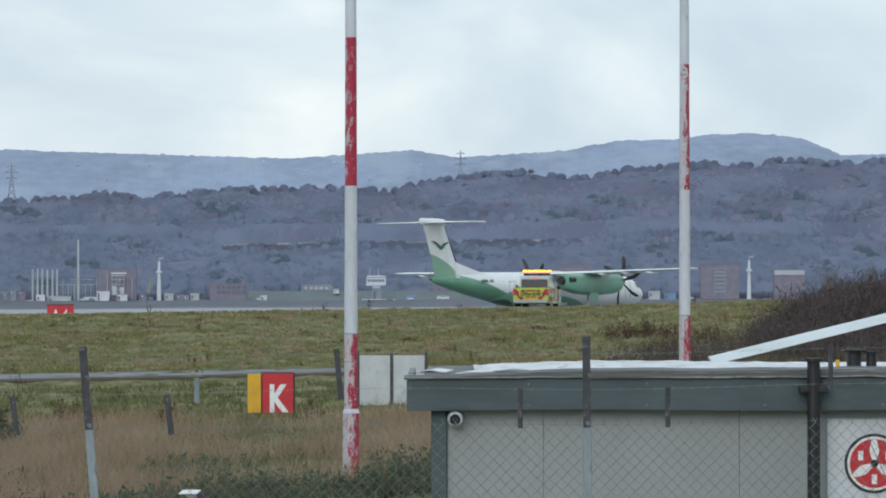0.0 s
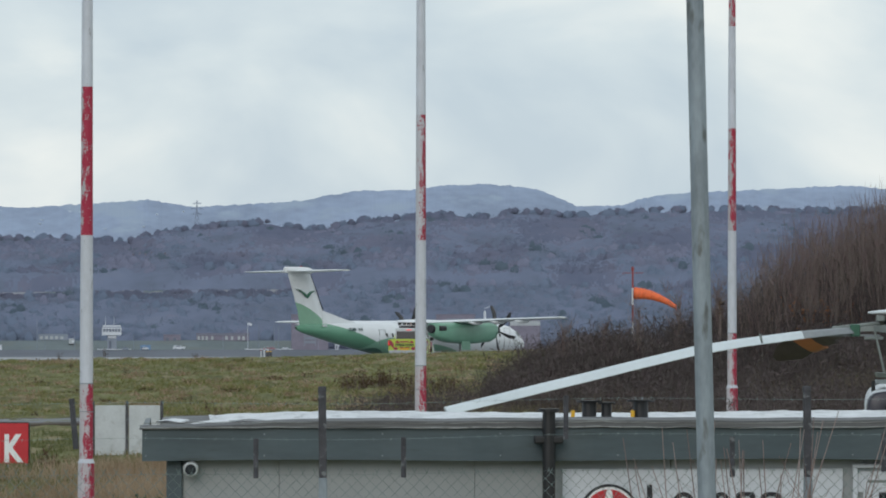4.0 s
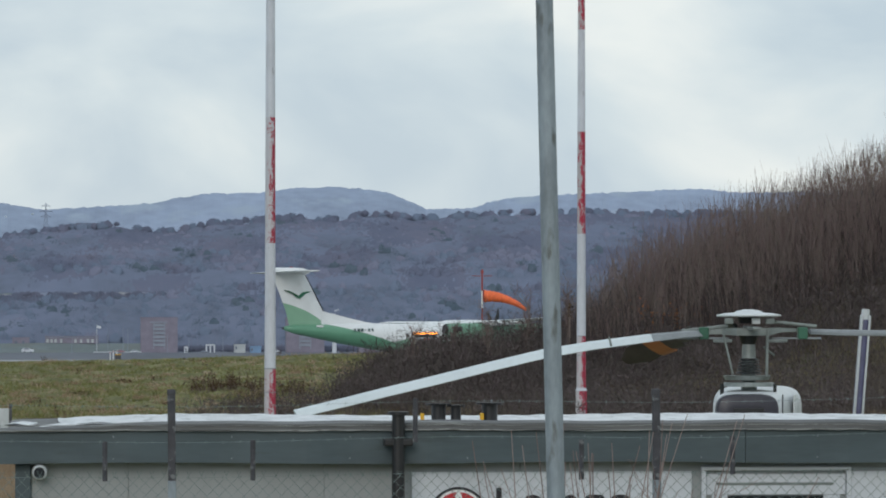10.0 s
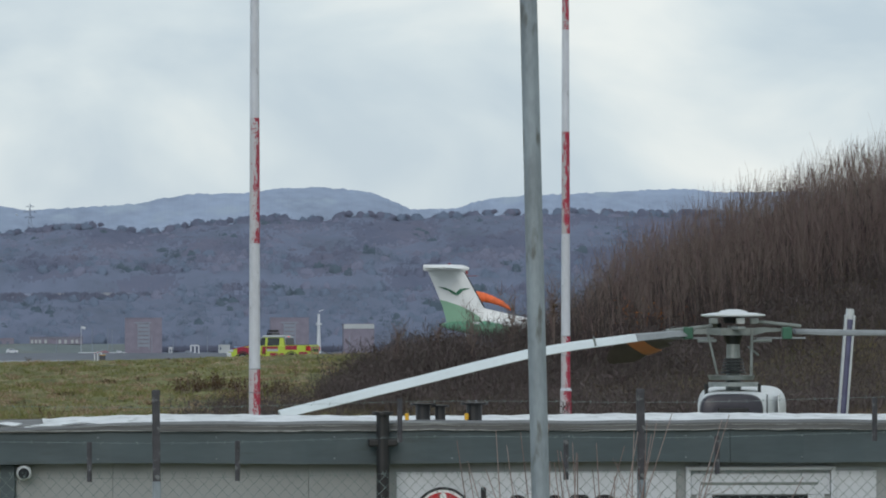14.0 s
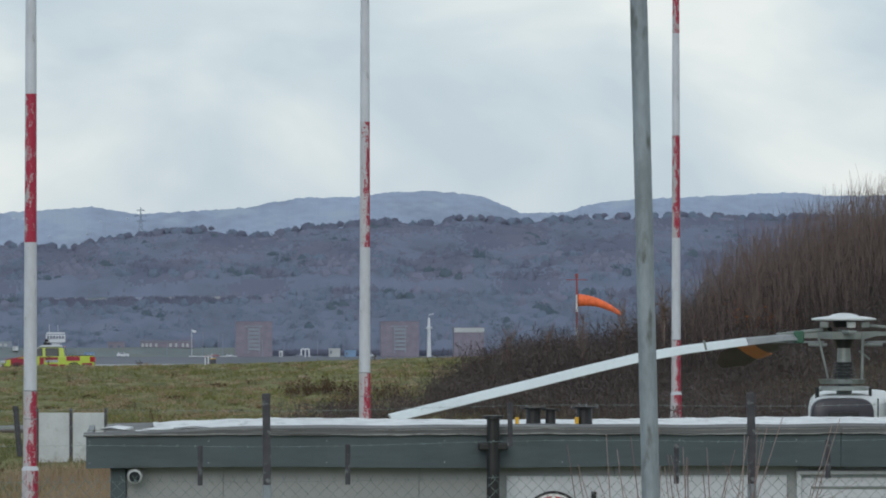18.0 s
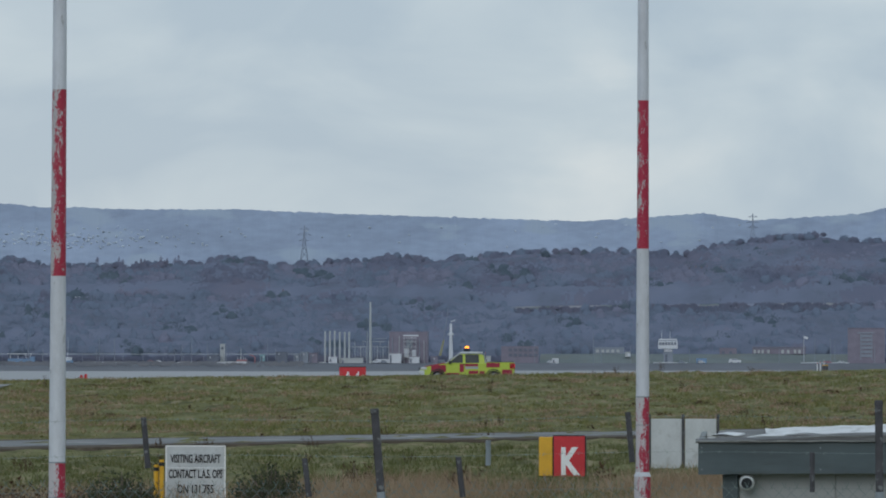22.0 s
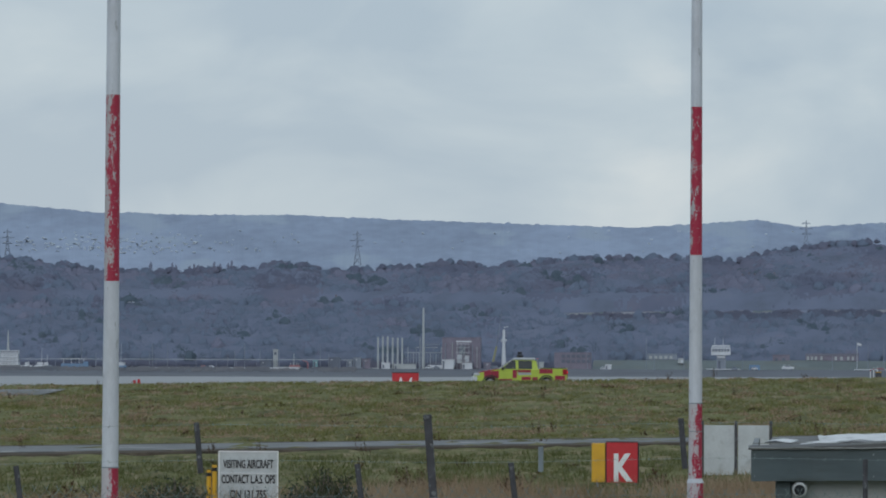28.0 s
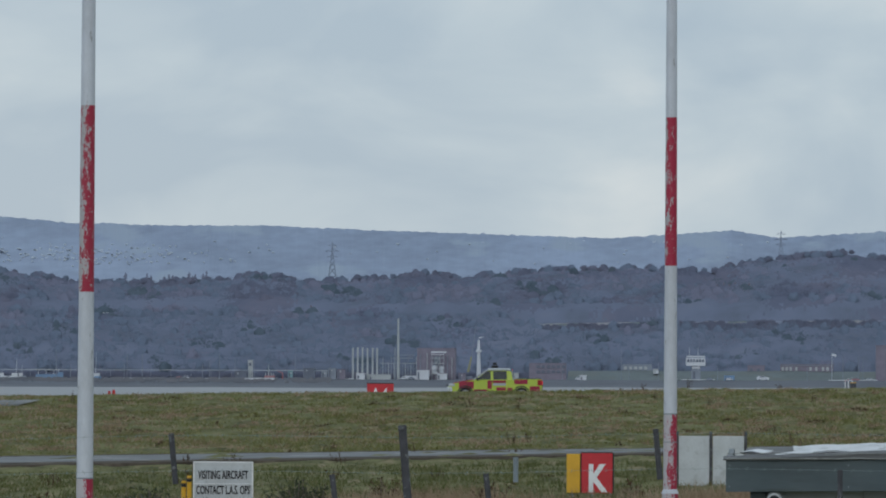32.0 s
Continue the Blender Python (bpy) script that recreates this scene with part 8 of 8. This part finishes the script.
n = 8200
x = 14.6 + 17.6 * rng.uniform(0, 1, n) ** 0.8
y = rng.uniform(131, 152, n)
g = land(x, y)
want = mound_top(x * 140.0 / y) * (0.78 + 0.24 * rng.uniform(0, 1, n) ** 0.55) - 0.25 * rng.uniform(0, 1, n)
h = np.clip(want - g, 0.8, 6.5) * np.clip(1.08 - ((y - 141) / 16.0) ** 2, 0.45, 1)
b0 = np.stack([x, y, g - 0.05], -1)
k = np.linspace(0, 1, 5)
leanv = np.stack([rng.normal(-0.05, 0.10, n), rng.normal(0, 0.08, n)], -1) * h[:, None]
wob = np.cumsum(rng.normal(0, 0.028, (n, 5, 2)), 1)
paths = np.stack([b0[:, 0:1] + leanv[:, 0:1] * k ** 1.4 + wob[:, :, 0], b0[:, 1:2] + leanv[:, 1:2] * k ** 1.4 + wob[:, :, 1], b0[:, 2:3] + h[:, None] * k], -1)
rr = rng.uniform(0.007, 0.017, n)
thin_out = rng.uniform(0, 1, n) < np.interp(x * 140.0 / y, [14.5, 17.2, 20], [0.25, 0.75, 1.0])
paths, rr = paths[thin_out], rr[thin_out]
n = len(rr)
v, f = tubes(paths, rr[:, None] * (1 - 0.82 * k)[None], 3)
tagged(raw("sapling_thicket", v, f, TWIG), "dense thicket of bare brown saplings on the mound", "thicket", kind="stuff")
m = 7
kk = rng.integers(1, 5, (n, m))
p0 = paths[np.arange(n)[:, None], kk].reshape(-1, 3)
ln = rng.uniform(0.25, 0.95, len(p0))
p1 = p0 + np.stack([rng.normal(0, 0.22, len(p0)) * ln, rng.normal(0, 0.22, len(p0)) * ln, ln * rng.uniform(0.7, 1.1, len(p0))], -1)
pm = (p0 + p1) / 2 + rng.normal(0, 0.04, p0.shape)
v, f = tubes(np.stack([p0, pm, p1], 1), np.array([0.006, 0.0045, 0.002])[None].repeat(len(p0), 0), 3)
tagged(raw("sapling_twigs", v, f, TWIG), "fine bare twigs of the sapling thicket", "thicket", kind="stuff")
# russet leaves that hang on, and a bare tree standing taller
p = np.stack([rng.normal(17.3, 0.55, 380), rng.normal(134, 0.5, 380), 2.9 + rng.normal(0, 0.28, 380)], -1)
v = np.stack([p, p + rng.normal(0, 0.06, p.shape), p + rng.normal(0, 0.06, p.shape)], 1).reshape(-1, 3)
tagged(raw("russet_leaves", v, np.arange(len(v)).reshape(-1, 3), RUSSET), "russet dead leaves clinging to saplings", "leaves", kind="stuff")


def bare_tree(name, x, y, h, seed, label, spread=0.35):
    r = np.random.default_rng(seed)
    g = float(land(x, y))
    t = thing(name, Matrix.Translation((x, y, g - 0.05)), label, "tree", "bare young trees on the mound")
    k = np.linspace(0, 1, 7)
    tr = np.stack([np.cumsum(r.normal(0, 0.03 * h / 5, 7)), np.cumsum(r.normal(0, 0.03, 7)), k * h], -1)
    v, f = tubes(tr[None], (0.05 * (1 - 0.88 * k))[None], 6)
    raw("trunk", v, f, TWIG, t)
    n1 = 26
    kk = r.integers(2, 7, n1)
    p0 = tr[kk]
    ln = r.uniform(0.5, 1.3, n1) * h / 6
    dr = np.stack([r.normal(0, spread, n1), r.normal(0, spread, n1), r.uniform(0.7, 1.0, n1)], -1)
    q = p0[:, None] + dr[:, None] * ln[:, None, None] * np.array([0, 0.5, 1.0])[None, :, None] + r.normal(0, 0.03, (n1, 3, 3))
    v, f = tubes(q, np.array([0.017, 0.011, 0.005])[None].repeat(n1, 0), 4)
    tagged(raw("branching", v, f, TWIG, t), kind="stuff")
    n2 = 190
    a, b_ = r.integers(0, n1, n2), r.integers(1, 3, n2)
    p0 = q[a, b_]
    p1 = p0 + np.stack([r.normal(0, 0.16, n2), r.normal(0, 0.16, n2), r.uniform(0.1, 0.45, n2)], -1)
    v, f = tubes(np.stack([p0, (p0 + p1) / 2 + r.normal(0, 0.02, p0.shape), p1], 1), np.array([0.006, 0.004, 0.002])[None].repeat(n2, 0), 3)
    tagged(raw("twig_growth", v, f, TWIG, t), kind="stuff")


for i, (bx, by, bh) in enumerate(((23.1, 136, 2.7), (21.0, 135, 2.4), (18.6, 134, 2.5), (16.9, 134, 2.3), (11.4, 136, 1.7), (12.3, 135, 2.1), (13.4, 136, 2.2), (14.4, 135, 2.3), (10.4, 136, 1.6))):
    bare_tree("bare_tree", bx, by, bh, 50 + i, "slim bare young tree standing out of the scrub")

# a shaggy dead stalk beside the third pole
dk = thing("dead_stalk", Matrix.Translation((14.25, 133, float(land(14.25, 133)))), "dark shaggy dead plant stalk", "plant")
part("stem", rod((0, 0, 0), (0.02, 0, 2.2), 0.02, 0.01, 6), TWIG, dk)
p = np.stack([rng.normal(0.02, 0.03, 60), rng.normal(0, 0.03, 60), rng.uniform(1.8, 2.15, 60)], -1)
v = np.stack([p, p + rng.normal(0, 0.035, p.shape), p + rng.normal(0, 0.035, p.shape)], 1).reshape(-1, 3)
tagged(raw("seed_head", v, np.arange(len(v)).reshape(-1, 3), WEED, dk), kind="stuff")


# ---- what moves ----
def motions():
    flight = [
        (0, 7.94, 409.58, -1.23, 56.2),
        (1, 11.29, 409.43, -1.21, 55.6),
        (2, 14.05, 409.25, -1.23, 55.0),
        (3, 16.54, 409.07, -1.16, 53.8),
        (4, 19.13, 410.42, -1.11, 51.5),
        (4.5, 20.23, 410.13, -1.10, 50.0),
        (6.5, 25.57, 410.06, -1.07, 40.8),
        (7, 26.82, 409.48, -1.08, 38.3),
        (8, 29.35, 408.47, -1.0, 33.9),
        (9, 32.00, 407.28, -0.99, 29.2),
        (10, 34.83, 405.48, -0.93, 22.6),
        (11, 38.50, 403.24, -0.77, 15.4),
        (12, 41.88, 400.46, -0.72, 7.4),
        (13, 45.67, 399.38, -0.71, -2.1),
        (14, 49.4, 396.51, -0.66, -11.6),
        (14.5, 51.36, 395.24, -0.66, -16.0),
        (16.5, 59.01, 391.03, -0.39, -38.5),
        (17, 59.66, 389.19, -0.34, -46.8),
        (17.5, 60.54, 387.77, -0.38, -54.2),
        (18.5, 62.3, 384.5, -0.4, -66.0), (20.0, 65.5, 377.0, -0.4, -72.0), (22.0, 68.5, 367.0, -0.4, -74.0), (32.0, 74.0, 346.0, -0.4, -75.0),
    ]
    walk(plane, [(t, pose(x, y, z, -0.7, 0, h)) for t, x, y, z, h in flight])
    drive = [
        (0, 4.75, 256.00, 0.88, 82.0),
        (1, 6.85, 261.22, 0.86, 81.5),
        (2, 8.94, 266.67, 0.83, 81.1),
        (3, 10.87, 271.52, 0.79, 80.7),
        (4, 12.68, 276.54, 0.75, 79.4),
        (4.5, 13.60, 278.26, 0.71, 79.2),
        (6.5, 18.63, 292.81, 0.68, 77.4),
        (7, 19.83, 295.71, 0.66, 77.2),
        (8, 22.26, 302.70, 0.60, 79.8),
        (9, 23.84, 306.85, 0.40, 83.6),
        (10, 24.33, 310.03, 0.32, 91.5),
        (11, 23.88, 313.29, 0.40, 98.0),
        (12, 21.96, 313.29, 0.40, 113.0),
        (13, 19.20, 311.11, 0.58, 134.0),
        (14, 15.57, 302.70, 0.50, 157.0),
        (14.5, 13.77, 298.67, 0.36, 166.0),
        (16.5, 4.49, 283.54, 0.30, 179.1),
        (17, 1.54, 281.76, 0.27, 179.7),
        (17.5, -1.35, 280.88, 0.25, 180.3),
        (18, -4.20, 280.88, 0.22, 180.9),
        (18.5, -6.96, 280.88, 0.20, 181.4),
        (19, -9.59, 280.88, 0.20, 182.0),
        (19.5, -11.88, 280.88, 0.19, 182.4),
        (20, -13.17, 280.88, 0.19, 182.7),
        (20.5, -14.11, 280.88, 0.19, 182.9),
        (21, -14.76, 280.88, 0.19, 183.0),
        (22, -14.86, 280.88, 0.19, 183.0),
        (32, -14.86, 280.88, 0.19, 183.0),
    ]
    walk(truck, [(t, pose(x, y, z, 0, 0, h)) for t, x, y, z, h in drive])
    # the beacons turn once or half round in a second
    lit = {0: 1, 3: 1, 6: 1, 10: 1, 12: 1, 17: 1, 19: 1, 22: 1, 24: 1, 26: 1, 29: 1, 31: 1}
    turn, spin = [0.0], 0.0
    for k in range(32):
        step = 360.0 if lit.get(k, 0) == lit.get(k + 1, 0) else 180.0
        turn += [spin + step * j / 5 for j in range(1, 6)]
        spin += step
    heads = ([r[0] for r in drive], [r[4] for r in drive])
    rows = []
    for k, a in enumerate(turn):
        t = k * 0.2
        rows.append((t, -90.0 - float(np.interp(t, *heads)) + a))
    for dr, y in drums:
        walk(dr, [(t, pose(0.0, y, 2.04, 0, 0, a)) for t, a in rows])
    for pr, s in props:
        walk(pr, [(k * 0.1, pose(5.0, 4.4 * s, 3.32, 70 * k + 17 * s, 0, 0)) for k in range(321)])
    p = sock.matrix_basis.translation.copy()
    sway = [(0, 0, -7), (2, 2, -5), (4, -2, -9), (7, 1, -4), (9, 2, -2), (11, 0, 4), (13, 3, 0), (15, 0, -6), (17, -2, -9), (19, 0, -4), (22, 2, -6), (25, -1, -3), (28, 1, -7), (32, 0, -5)]
    walk(sock, [(t, pose(p.x, p.y, p.z, 0, -a * 0.6, b)) for t, a, b in sway])


motions()
